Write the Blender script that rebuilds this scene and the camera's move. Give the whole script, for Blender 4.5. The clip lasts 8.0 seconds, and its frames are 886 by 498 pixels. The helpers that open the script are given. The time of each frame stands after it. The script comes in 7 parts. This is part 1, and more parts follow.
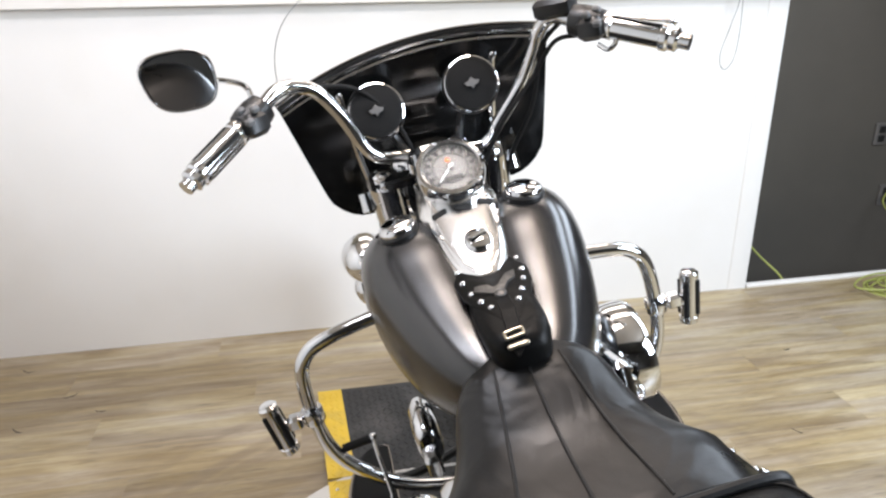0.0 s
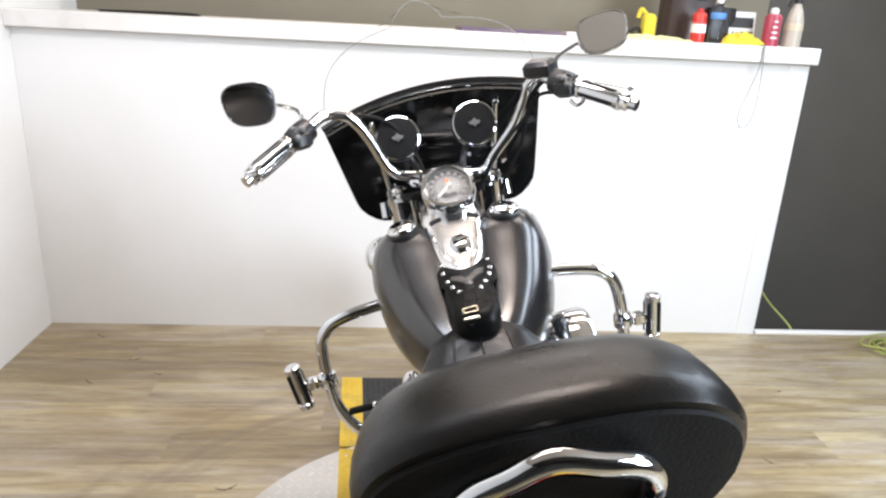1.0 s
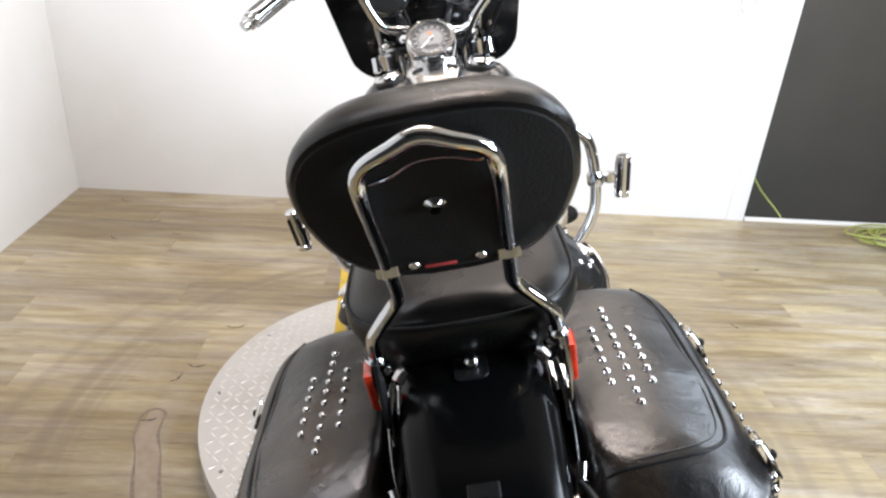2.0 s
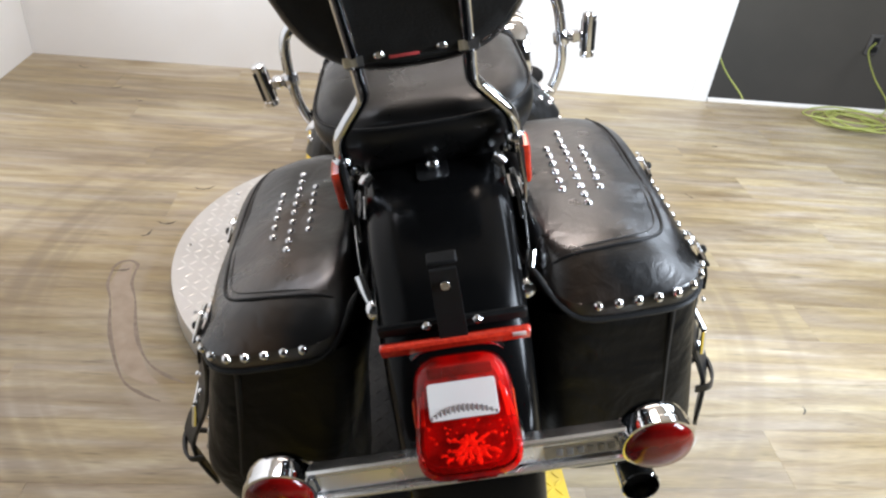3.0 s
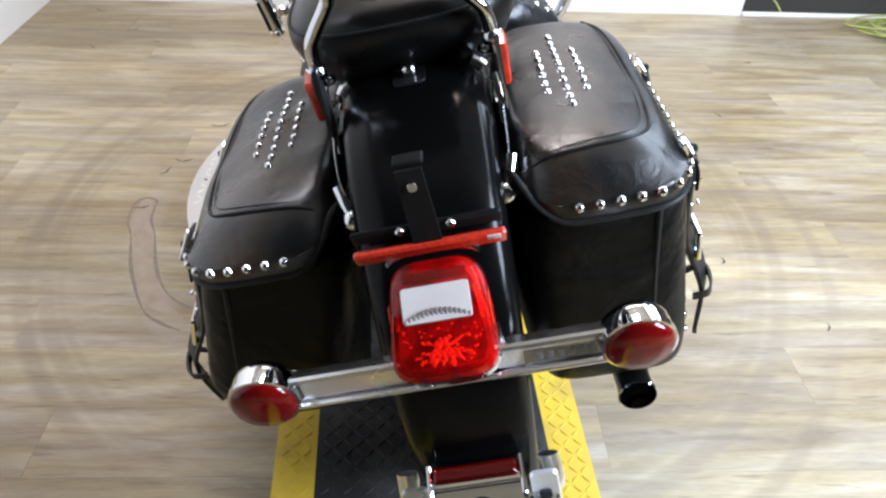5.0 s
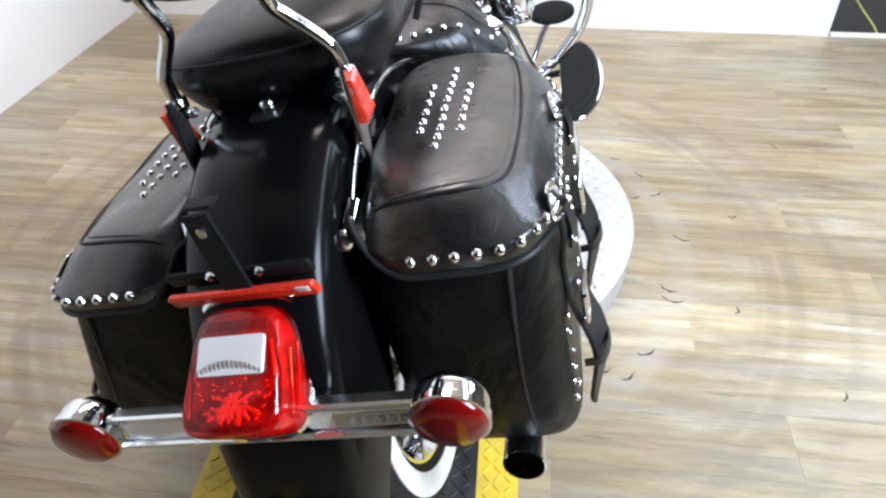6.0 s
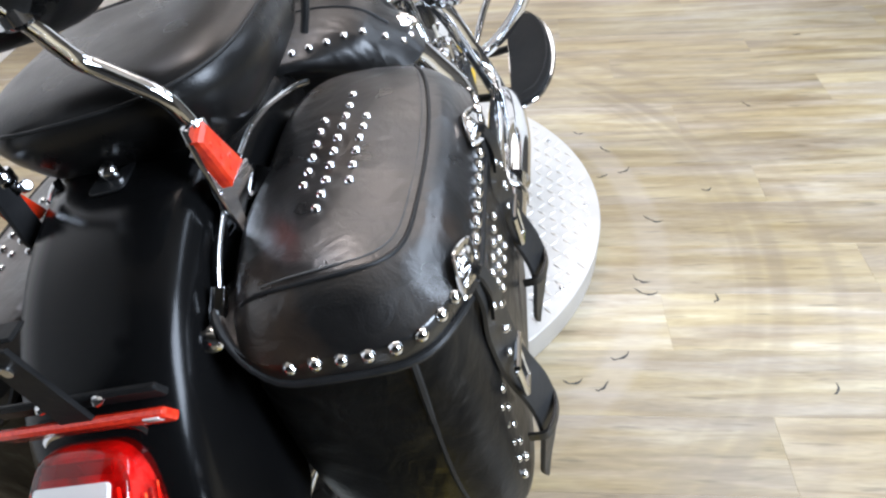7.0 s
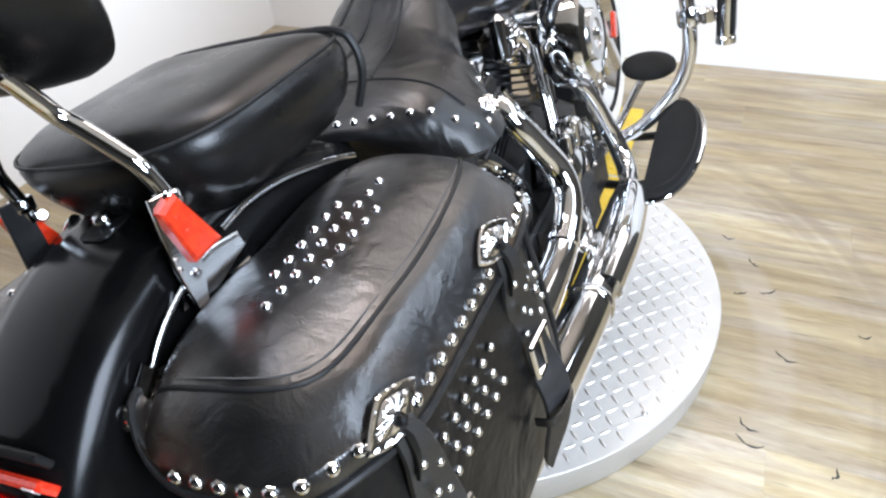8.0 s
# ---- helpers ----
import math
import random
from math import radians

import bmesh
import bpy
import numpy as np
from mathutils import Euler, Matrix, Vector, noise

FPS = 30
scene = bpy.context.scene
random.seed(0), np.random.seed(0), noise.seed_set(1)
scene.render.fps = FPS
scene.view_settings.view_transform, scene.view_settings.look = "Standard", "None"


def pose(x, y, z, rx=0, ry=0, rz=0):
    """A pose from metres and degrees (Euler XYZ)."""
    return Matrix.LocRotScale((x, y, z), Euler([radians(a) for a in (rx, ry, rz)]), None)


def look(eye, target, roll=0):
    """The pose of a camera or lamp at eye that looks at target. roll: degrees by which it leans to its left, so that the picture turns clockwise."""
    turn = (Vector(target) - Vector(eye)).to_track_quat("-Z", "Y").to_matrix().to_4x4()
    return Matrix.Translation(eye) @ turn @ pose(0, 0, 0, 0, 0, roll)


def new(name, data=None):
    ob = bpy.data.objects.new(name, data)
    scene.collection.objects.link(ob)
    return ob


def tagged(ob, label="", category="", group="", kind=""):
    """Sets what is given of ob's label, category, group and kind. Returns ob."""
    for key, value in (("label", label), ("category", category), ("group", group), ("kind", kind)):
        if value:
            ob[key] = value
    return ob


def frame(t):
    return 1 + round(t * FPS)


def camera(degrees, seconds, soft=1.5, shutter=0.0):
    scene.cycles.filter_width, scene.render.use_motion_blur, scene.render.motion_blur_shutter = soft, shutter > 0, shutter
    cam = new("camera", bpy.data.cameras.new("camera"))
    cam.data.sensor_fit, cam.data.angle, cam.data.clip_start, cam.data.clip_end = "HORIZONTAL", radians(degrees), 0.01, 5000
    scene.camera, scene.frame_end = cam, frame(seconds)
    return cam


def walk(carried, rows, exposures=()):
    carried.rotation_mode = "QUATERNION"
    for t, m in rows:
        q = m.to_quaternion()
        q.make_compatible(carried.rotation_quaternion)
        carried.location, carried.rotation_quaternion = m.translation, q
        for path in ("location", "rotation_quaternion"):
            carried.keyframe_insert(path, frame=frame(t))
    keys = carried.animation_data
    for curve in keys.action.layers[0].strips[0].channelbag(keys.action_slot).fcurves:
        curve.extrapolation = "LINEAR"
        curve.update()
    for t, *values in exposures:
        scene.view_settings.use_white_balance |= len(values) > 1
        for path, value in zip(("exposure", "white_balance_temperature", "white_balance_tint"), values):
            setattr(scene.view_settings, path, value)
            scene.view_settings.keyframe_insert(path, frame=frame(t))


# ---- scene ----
cam = camera(65.5, 8.0, 2.4)
PATH = [
    (0, (-0.393, -0.207, 1.372), (-0.068, 1.629, 0.649), -0.9),
    (0.5, (-0.384, -0.428, 1.423), (-0.089, 1.455, 0.818), 3.4),
    (1, (-0.309, -0.546, 1.428), (-0.146, 1.342, 0.788), 3.0),
    (1.2, (-0.268, -0.585, 1.404), (-0.197, 1.286, 0.702), 3.4),
    (2.3, (-0.209, -0.813, 1.341), (-0.058, 0.938, 0.387), 5.2),
    (2.5, (-0.204, -0.834, 1.322), (-0.019, 0.884, 0.314), 6.1),
    (3, (-0.206, -0.877, 1.277), (0.008, 0.761, 0.149), 6.8),
    (3.5, (-0.194, -0.894, 1.229), (0.03, 0.628, -0.049), 7.4),
    (4, (-0.179, -0.907, 1.196), (0.05, 0.529, -0.178), 7.1),
    (4.2, (-0.174, -0.915, 1.19), (0.053, 0.501, -0.203), 7.7),
    (5.3, (-0.047, -0.867, 1.249), (-0.043, 0.701, 0.008), -0.4),
    (5.5, (0.042, -0.843, 1.242), (-0.056, 0.686, -0.044), -1.2),
    (6, (0.2, -0.801, 1.242), (-0.021, 0.742, -0.01), -1.1),
    (6.5, (0.237, -0.705, 1.239), (0.074, 0.825, -0.039), -1.4),
    (7, (0.276, -0.596, 1.234), (0.086, 0.87, -0.112), -5.7),
    (7.5, (0.408, -0.495, 1.237), (-0.116, 0.967, -0.024), -4.6),
    (8, (0.442, -0.432, 1.23), (-0.252, 0.986, 0.002), -5.1),
]
walk(cam, [(t, look(eye, target, roll)) for t, eye, target, roll in PATH], [(0.0, -0.27, 6300, 14), (0.5, -0.20, 6300, 14), (1.0, -0.17, 6250, 14), (2.5, -0.05, 6300, 14), (4.0, 0.05, 6000, 14), (5.5, 0.03, 5880, 14), (8.0, -0.05, 5980, 14)])

# ---------------------------------------------------------------- light
world = bpy.data.worlds.new("world")
scene.world = world
world.use_nodes = True
world.node_tree.nodes["Background"].inputs[0].default_value = (0.9, 0.85, 0.78, 1)
world.node_tree.nodes["Background"].inputs[1].default_value = 0.02


def area_light(name, eye, target, sx, sy, watts, colour):
    data = bpy.data.lights.new(name, "AREA")
    data.shape, data.size, data.size_y = "RECTANGLE", sx, sy
    data.energy, data.color = watts, colour
    ob = new(name, data)
    ob.matrix_world = look(eye, target)
    return ob


# No lamp here is seen. Warm panels over the stage and cool side lamps follow the highlights;
# the rest are added fills: long and cool at the right, behind the counter, far right, counter front, ceiling.
area_light("warm_panel_light", (0.0, 1.80, 2.60), (0.0, 1.70, 0), 1.8, 0.4, 17, (1.0, 0.88, 0.76))
area_light("ceiling_panel_light", (-0.25, 0.85, 2.60), (-0.25, 0.85, 0), 0.6, 0.3, 15, (1.0, 0.82, 0.66))
# added long cool fill for the lid, floor and turntable at the right
area_light("cool_fill_light", (1.75, 1.05, 2.60), (1.65, 1.00, 0), 2.2, 0.5, 46, (0.80, 0.91, 1.0))
area_light("side_bank_light", (2.15, -0.85, 1.95), (0.62, 0.02, 0.0), 0.9, 1.5, 168, (0.82, 0.92, 1.0))
# added out of view above the ledge, to put sheen on lids and pillion
area_light("sheen_fill_light", (0.2, 3.02, 2.32), (0.1, 0.0, 0.9), 2.2, 0.45, 13, (1.0, 0.93, 0.86))
# unseen cool lamp at the far right, placed for the bag shoulder's highlight
area_light("right_fill_light", (2.60, 2.35, 2.42), (0.3, 0.2, 0.7), 0.9, 0.8, 24, (0.82, 0.92, 1.0))
# added fill that whitens the counter front, no fixture behind it
area_light("counter_fill_light", (-0.75, 0.75, 2.5), (-1.0, 2.47, 0.10), 1.2, 0.3, 22, (0.93, 0.95, 1.0))
# added upward fill that brightens the ceiling mirrored in the chrome
area_light("ceiling_fill_light", (0.2, 1.2, 1.95), (0.2, 1.2, 3.0), 0.5, 0.5, 5, (1.0, 0.93, 0.86))

# ---------------------------------------------------------------- materials


def link(nt, a, b):
    nt.links.new(a, b)


def surface(name, c1, c2, scale=8.0, rough=0.5, rough2=None, metal=0.0, bump=0.0, bump_scale=120.0, stretch=(1, 1, 1),
            wear=None, wear_amount=0.0, wear_scale=6.0, coat=0.0, island=False, spread=0.0, detail=6.0):
    """A node material: two colours mixed by noise at two scales, roughness that varies, fine relief, optional worn patches."""
    m = bpy.data.materials.new(name)
    m.use_nodes = True
    nt = m.node_tree
    n = nt.nodes
    bsdf = n["Principled BSDF"]
    tc = n.new("ShaderNodeTexCoord")
    mp = n.new("ShaderNodeMapping")
    mp.inputs["Scale"].default_value = stretch
    link(nt, tc.outputs["Object"], mp.inputs["Vector"])
    big = n.new("ShaderNodeTexNoise")
    big.inputs["Scale"].default_value, big.inputs["Detail"].default_value = scale, detail
    link(nt, mp.outputs[0], big.inputs["Vector"])
    fine = n.new("ShaderNodeTexNoise")
    fine.inputs["Scale"].default_value, fine.inputs["Detail"].default_value = bump_scale, 4
    link(nt, mp.outputs[0], fine.inputs["Vector"])
    mix = n.new("ShaderNodeMix")
    mix.data_type = "RGBA"
    mix.inputs[6].default_value, mix.inputs[7].default_value = (*c1, 1), (*c2, 1)
    ramp = n.new("ShaderNodeMapRange")
    ramp.inputs[1].default_value, ramp.inputs[2].default_value = 0.3, 0.7
    link(nt, big.outputs[0], ramp.inputs[0])
    link(nt, ramp.outputs[0], mix.inputs[0])
    colour = mix.outputs[2]
    if spread:
        info = n.new("ShaderNodeObjectInfo")
        geo = n.new("ShaderNodeNewGeometry")
        hsv = n.new("ShaderNodeHueSaturation")
        mr = n.new("ShaderNodeMapRange")
        mr.inputs[3].default_value, mr.inputs[4].default_value = 1 - spread, 1 + spread
        link(nt, geo.outputs["Random Per Island"] if island else info.outputs["Random"], mr.inputs[0])
        link(nt, mr.outputs[0], hsv.inputs["Value"])
        link(nt, colour, hsv.inputs["Color"])
        colour = hsv.outputs[0]
    if wear:
        wn = n.new("ShaderNodeTexNoise")
        wn.inputs["Scale"].default_value, wn.inputs["Detail"].default_value = wear_scale, 8
        link(nt, tc.outputs["Object"], wn.inputs["Vector"])
        wr = n.new("ShaderNodeMapRange")
        wr.inputs[1].default_value, wr.inputs[2].default_value = 0.5, 0.72
        wr.inputs[4].default_value = wear_amount
        link(nt, wn.outputs[0], wr.inputs[0])
        wm = n.new("ShaderNodeMix")
        wm.data_type = "RGBA"
        wm.inputs[7].default_value = (*wear, 1)
        link(nt, wr.outputs[0], wm.inputs[0])
        link(nt, colour, wm.inputs[6])
        colour = wm.outputs[2]
    link(nt, colour, bsdf.inputs["Base Color"])
    rr = n.new("ShaderNodeMapRange")
    rr.inputs[1].default_value, rr.inputs[2].default_value = 0.3, 0.7
    rr.inputs[3].default_value, rr.inputs[4].default_value = rough, rough2 if rough2 is not None else rough * 1.15
    link(nt, big.outputs[0], rr.inputs[0])
    link(nt, rr.outputs[0], bsdf.inputs["Roughness"])
    bsdf.inputs["Metallic"].default_value = metal
    bsdf.inputs["Coat Weight"].default_value = coat
    bsdf.inputs["Coat Roughness"].default_value = 0.08
    if bump:
        bp = n.new("ShaderNodeBump")
        bp.inputs["Strength"].default_value = min(1.0, bump)
        bp.inputs["Distance"].default_value = 0.002
        link(nt, fine.outputs[0], bp.inputs["Height"])
        link(nt, bp.outputs[0], bsdf.inputs["Normal"])
    return m


def leather(name, c1, c2, wear, amount, rough, crease=0.35, wear_scale=7.0, dent=0.0):
    """Grained leather: cells for the grain, long soft creases, worn brown patches."""
    m = surface(name, c1, c2, 14, rough, rough + 0.14, wear=wear, wear_amount=amount, wear_scale=wear_scale)
    nt = m.node_tree
    n = nt.nodes
    tc = next(x for x in n if x.type == "TEX_COORD")
    grain = n.new("ShaderNodeTexVoronoi")
    grain.inputs["Scale"].default_value = 420
    crs = n.new("ShaderNodeTexNoise")
    crs.inputs["Scale"].default_value, crs.inputs["Detail"].default_value = 26, 5
    crs.inputs["Distortion"].default_value = 1.6
    for t in (grain, crs):
        link(nt, tc.outputs["Object"], t.inputs["Vector"])
    b1, b2 = n.new("ShaderNodeBump"), n.new("ShaderNodeBump")
    b1.inputs["Strength"].default_value, b1.inputs["Distance"].default_value = 0.10, 0.001
    b2.inputs["Strength"].default_value, b2.inputs["Distance"].default_value = crease, 0.004
    link(nt, grain.outputs["Distance"], b1.inputs["Height"])
    link(nt, crs.outputs[0], b2.inputs["Height"])
    link(nt, b2.outputs[0], b1.inputs["Normal"])
    if dent:
        soft_dents = n.new("ShaderNodeTexNoise")
        soft_dents.inputs["Scale"].default_value, soft_dents.inputs["Detail"].default_value = 8.5, 2.5
        soft_dents.inputs["Distortion"].default_value = 0.8
        link(nt, tc.outputs["Object"], soft_dents.inputs["Vector"])
        b3 = n.new("ShaderNodeBump")
        b3.inputs["Strength"].default_value, b3.inputs["Distance"].default_value = 1.0, dent
        link(nt, soft_dents.outputs[0], b3.inputs["Height"])
        link(nt, b3.outputs[0], b2.inputs["Normal"])
    link(nt, b1.outputs[0], n["Principled BSDF"].inputs["Normal"])
    return m


def clear(name, colour, rough=0.03, ior=1.45, weight=1.0, tint=None):
    m = surface(name, colour, tint or colour, 30, rough, rough * 1.5)
    b = m.node_tree.nodes["Principled BSDF"]
    b.inputs["Transmission Weight"].default_value, b.inputs["IOR"].default_value = weight, ior
    return m


M_CHROME = surface("chrome", (0.72, 0.72, 0.72), (0.66, 0.67, 0.69), 9, 0.045, 0.09, 1.0)
M_BRIGHT = surface("bright_plated_steel", (0.88, 0.88, 0.87), (0.80, 0.80, 0.80), 12, 0.20, 0.30, 1.0, bump=0.05)
M_DASH = surface("polished_dash_plating", (0.86, 0.85, 0.84), (0.80, 0.79, 0.78), 12, 0.16, 0.26, 1.0)
# chrome with its white reflections put into a pale, half-metal colour
M_PALECHROME = surface("pale_chrome_reflection", (0.84, 0.84, 0.83), (0.78, 0.78, 0.77), 14, 0.25, 0.35, 0.55)
M_STEEL = surface("polished_alloy", (0.62, 0.61, 0.60), (0.50, 0.50, 0.50), 20, 0.16, 0.3, 1.0, bump=0.1)
M_BLACKMETAL = surface("black_engine_paint", (0.007, 0.007, 0.0075), (0.014, 0.014, 0.014), 30, 0.35, 0.5, bump=0.25)
M_DENIM = surface("satin_black_paint", (0.007, 0.007, 0.008), (0.010, 0.010, 0.011), 5, 0.19, 0.24, bump=0.04, bump_scale=700)
M_DENIM.node_tree.nodes["Principled BSDF"].inputs["Metallic"].default_value = 0.0
M_FENDER = surface("satin_black_fender_paint", (0.0022, 0.0022, 0.0023), (0.0035, 0.0035, 0.0036), 5, 0.16, 0.20, bump=0.03, bump_scale=700)
M_LEATHER = leather("black_bag_leather", (0.0035, 0.0035, 0.0036), (0.0055, 0.0054, 0.0052), (0.008, 0.0076, 0.0072), 0.3, 0.30, 0.30, 7.0, 0.010)
M_LID = leather("worn_lid_leather", (0.0035, 0.0035, 0.0036), (0.006, 0.0055, 0.0052), (0.080, 0.043, 0.019), 0.5, 0.25, 0.30, 6.0, 0.0038)
M_STRAP = leather("strap_leather", (0.006, 0.006, 0.006), (0.009, 0.0088, 0.0086), (0.013, 0.012, 0.011), 0.3, 0.36, 0.2, 7.0)
M_SEAT = leather("seat_leather", (0.0045, 0.0045, 0.0047), (0.0075, 0.0072, 0.007), (0.024, 0.018, 0.014), 0.4, 0.27, 0.12, 4.0, 0.008)
M_VINYL = leather("pillion_vinyl", (0.0035, 0.0035, 0.0035), (0.0058, 0.0056, 0.0054), (0.014, 0.012, 0.010), 0.3, 0.24, 0.05, 4.0)
M_BRACKET = surface("matt_black_steel", (0.006, 0.006, 0.006), (0.009, 0.009, 0.009), 40, 0.45, 0.6, bump=0.2)
M_PIPING = surface("black_piping", (0.01, 0.01, 0.01), (0.016, 0.016, 0.016), 40, 0.45, bump=0.2)
M_RUBBER = surface("black_rubber", (0.007, 0.007, 0.007), (0.012, 0.012, 0.012), 40, 0.65, 0.8, bump=0.3, bump_scale=300)
M_PLASTIC = surface("black_plastic", (0.012, 0.012, 0.012), (0.018, 0.018, 0.018), 40, 0.28, 0.4, bump=0.1, bump_scale=500)
M_WHITEWALL = surface("whitewall_rubber", (0.72, 0.70, 0.64), (0.60, 0.58, 0.52), 30, 0.6, bump=0.1)
M_PEARL = surface("dial_face", (0.17, 0.167, 0.16), (0.14, 0.137, 0.13), 60, 0.5)
M_INK = surface("black_ink", (0.02, 0.02, 0.02), (0.03, 0.03, 0.03), 60, 0.6)
M_INKRED = surface("orange_ink", (0.75, 0.16, 0.03), (0.6, 0.12, 0.03), 60, 0.6)
M_GREYBADGE = surface("grey_badge", (0.42, 0.41, 0.4), (0.3, 0.3, 0.3), 90, 0.35, metal=0.7)
M_RED = clear("red_lens", (0.78, 0.012, 0.006), 0.05, 1.45, 0.94, (0.70, 0.008, 0.005))
M_SILVER = surface("lamp_reflector_silver", (0.86, 0.86, 0.85), (0.80, 0.80, 0.80), 60, 0.3, 0.45, 0.1)
M_WHITELENS = clear("clear_lens", (0.90, 0.86, 0.82), 0.15, 1.45, 0.3)
M_REFLECT = surface("red_reflector", (0.52, 0.018, 0.008), (0.74, 0.045, 0.015), 220, 0.12, 0.2, coat=0.6, bump=0.2, bump_scale=400)
M_ORANGE = surface("orange_reflector", (0.66, 0.045, 0.010), (0.40, 0.018, 0.006), 90, 0.12, 0.2, coat=0.6, bump=0.3, bump_scale=500)
M_EMBLEM = surface("dull_emblem_metal", (0.15, 0.145, 0.14), (0.08, 0.078, 0.075), 120, 0.35, 0.5, 0.8)
M_REDDARK = clear("dark_red_lens", (0.26, 0.004, 0.003), 0.10, 1.45, 0.4, (0.15, 0.003, 0.002))
# bright red and orange painted in for the tail lens's glow and glints
M_GLOWRED = surface("red_lamp_glow", (0.50, 0.016, 0.008), (0.08, 0.002, 0.002), 45, 0.2, 0.4, coat=0.3, bump=0.3, bump_scale=250)
M_GLINT = surface("red_prism_glint", (0.98, 0.17, 0.04), (0.90, 0.05, 0.018), 300, 0.15, 0.3, coat=0.6)
M_RIB = surface("grey_window_rib", (0.34, 0.30, 0.29), (0.24, 0.20, 0.20), 90, 0.3)
M_SCUFF = surface("faded_scuff", (0.17, 0.13, 0.10), (0.26, 0.21, 0.16), 60, 0.6)
M_RUBBED = surface("rubbed_plank", (0.28, 0.215, 0.155), (0.36, 0.29, 0.22), 26, 0.5, 0.6, bump=0.2)
M_FROST = clear("frosted_sheet_edge", (0.42, 0.42, 0.41), 0.3, 1.3, 0.4)
M_ACRYLIC = clear("clear_acrylic", (0.98, 0.98, 0.97), 0.01, 1.2)
M_GAUGE = clear("gauge_glass", (0.98, 0.98, 0.97), 0.02, 1.07)
M_BLACKGLOSS = surface("gloss_black_panel", (0.006, 0.006, 0.006), (0.009, 0.009, 0.009), 10, 0.08, 0.14)
M_MIRROR = surface("mirror_glass", (0.85, 0.86, 0.87), (0.83, 0.84, 0.86), 10, 0.015, 0.02, 1.0)
M_BRASS = surface("aged_brass", (0.60, 0.54, 0.42), (0.50, 0.44, 0.34), 60, 0.25, 0.4, 1.0)
M_THREAD = surface("grey_thread", (0.06, 0.058, 0.055), (0.09, 0.085, 0.08), 200, 0.8)
# black put in for shade inside slots, holes and pipe; also the lamp slots
M_DARKINSIDE = surface("hole_shade_black", (0.008, 0.008, 0.008), (0.012, 0.012, 0.012), 30, 0.7)

M_WHITE = surface("white_wall_paint", (0.83, 0.82, 0.80), (0.80, 0.79, 0.765), 2.2, 0.5, 0.62, bump=0.12, bump_scale=260,
                  wear=(0.72, 0.69, 0.63), wear_amount=0.35, wear_scale=1.8)
M_TRIM = surface("white_trim_paint", (0.82, 0.80, 0.77), (0.78, 0.76, 0.72), 5, 0.35, 0.45, bump=0.1, bump_scale=180,
                 wear=(0.6, 0.55, 0.48), wear_amount=0.3, wear_scale=9)
M_BEIGE = surface("beige_wall_paint", (0.24, 0.213, 0.155), (0.21, 0.188, 0.135), 1.6, 0.7, 0.8, bump=0.2, bump_scale=220)
M_GREYSHADE = surface("grey_wall_with_shade", (0.095, 0.084, 0.070), (0.078, 0.070, 0.058), 1.6, 0.6, 0.75, bump=0.2, bump_scale=220)
M_UNLITROOM = surface("unlit_room_tone", (0.05, 0.048, 0.045), (0.035, 0.034, 0.033), 1.5, 0.7, 0.8, bump=0.2)
M_CEIL = surface("ceiling_paint", (0.52, 0.47, 0.41), (0.48, 0.43, 0.375), 2, 0.8)
M_SHOPFLOOR = surface("concrete", (0.30, 0.28, 0.26), (0.24, 0.23, 0.21), 3, 0.6, 0.8, bump=0.3)
M_ALU = surface("diamond_plate_aluminium", (0.63, 0.615, 0.59), (0.57, 0.555, 0.53), 6, 0.42, 0.55, 0.6, bump=0.15, bump_scale=200,
                wear=(0.42, 0.40, 0.37), wear_amount=0.4, wear_scale=5)
M_LUG = surface("polished_tread", (0.72, 0.70, 0.67), (0.64, 0.62, 0.59), 20, 0.34, 0.44, 1.0)
M_YELLOW = surface("yellow_plate_paint", (0.72, 0.50, 0.035), (0.64, 0.43, 0.03), 8, 0.42, 0.55, bump=0.15,
                   wear=(0.42, 0.30, 0.06), wear_amount=0.7, wear_scale=11)
M_BLACKPLATE = surface("black_plate_paint", (0.011, 0.011, 0.0112), (0.019, 0.0187, 0.0182), 8, 0.46, 0.60, bump=0.15,
                       wear=(0.09, 0.085, 0.08), wear_amount=0.6, wear_scale=9)
M_CORD = surface("yellow_green_cord", (0.36, 0.38, 0.10), (0.30, 0.33, 0.08), 60, 0.5)


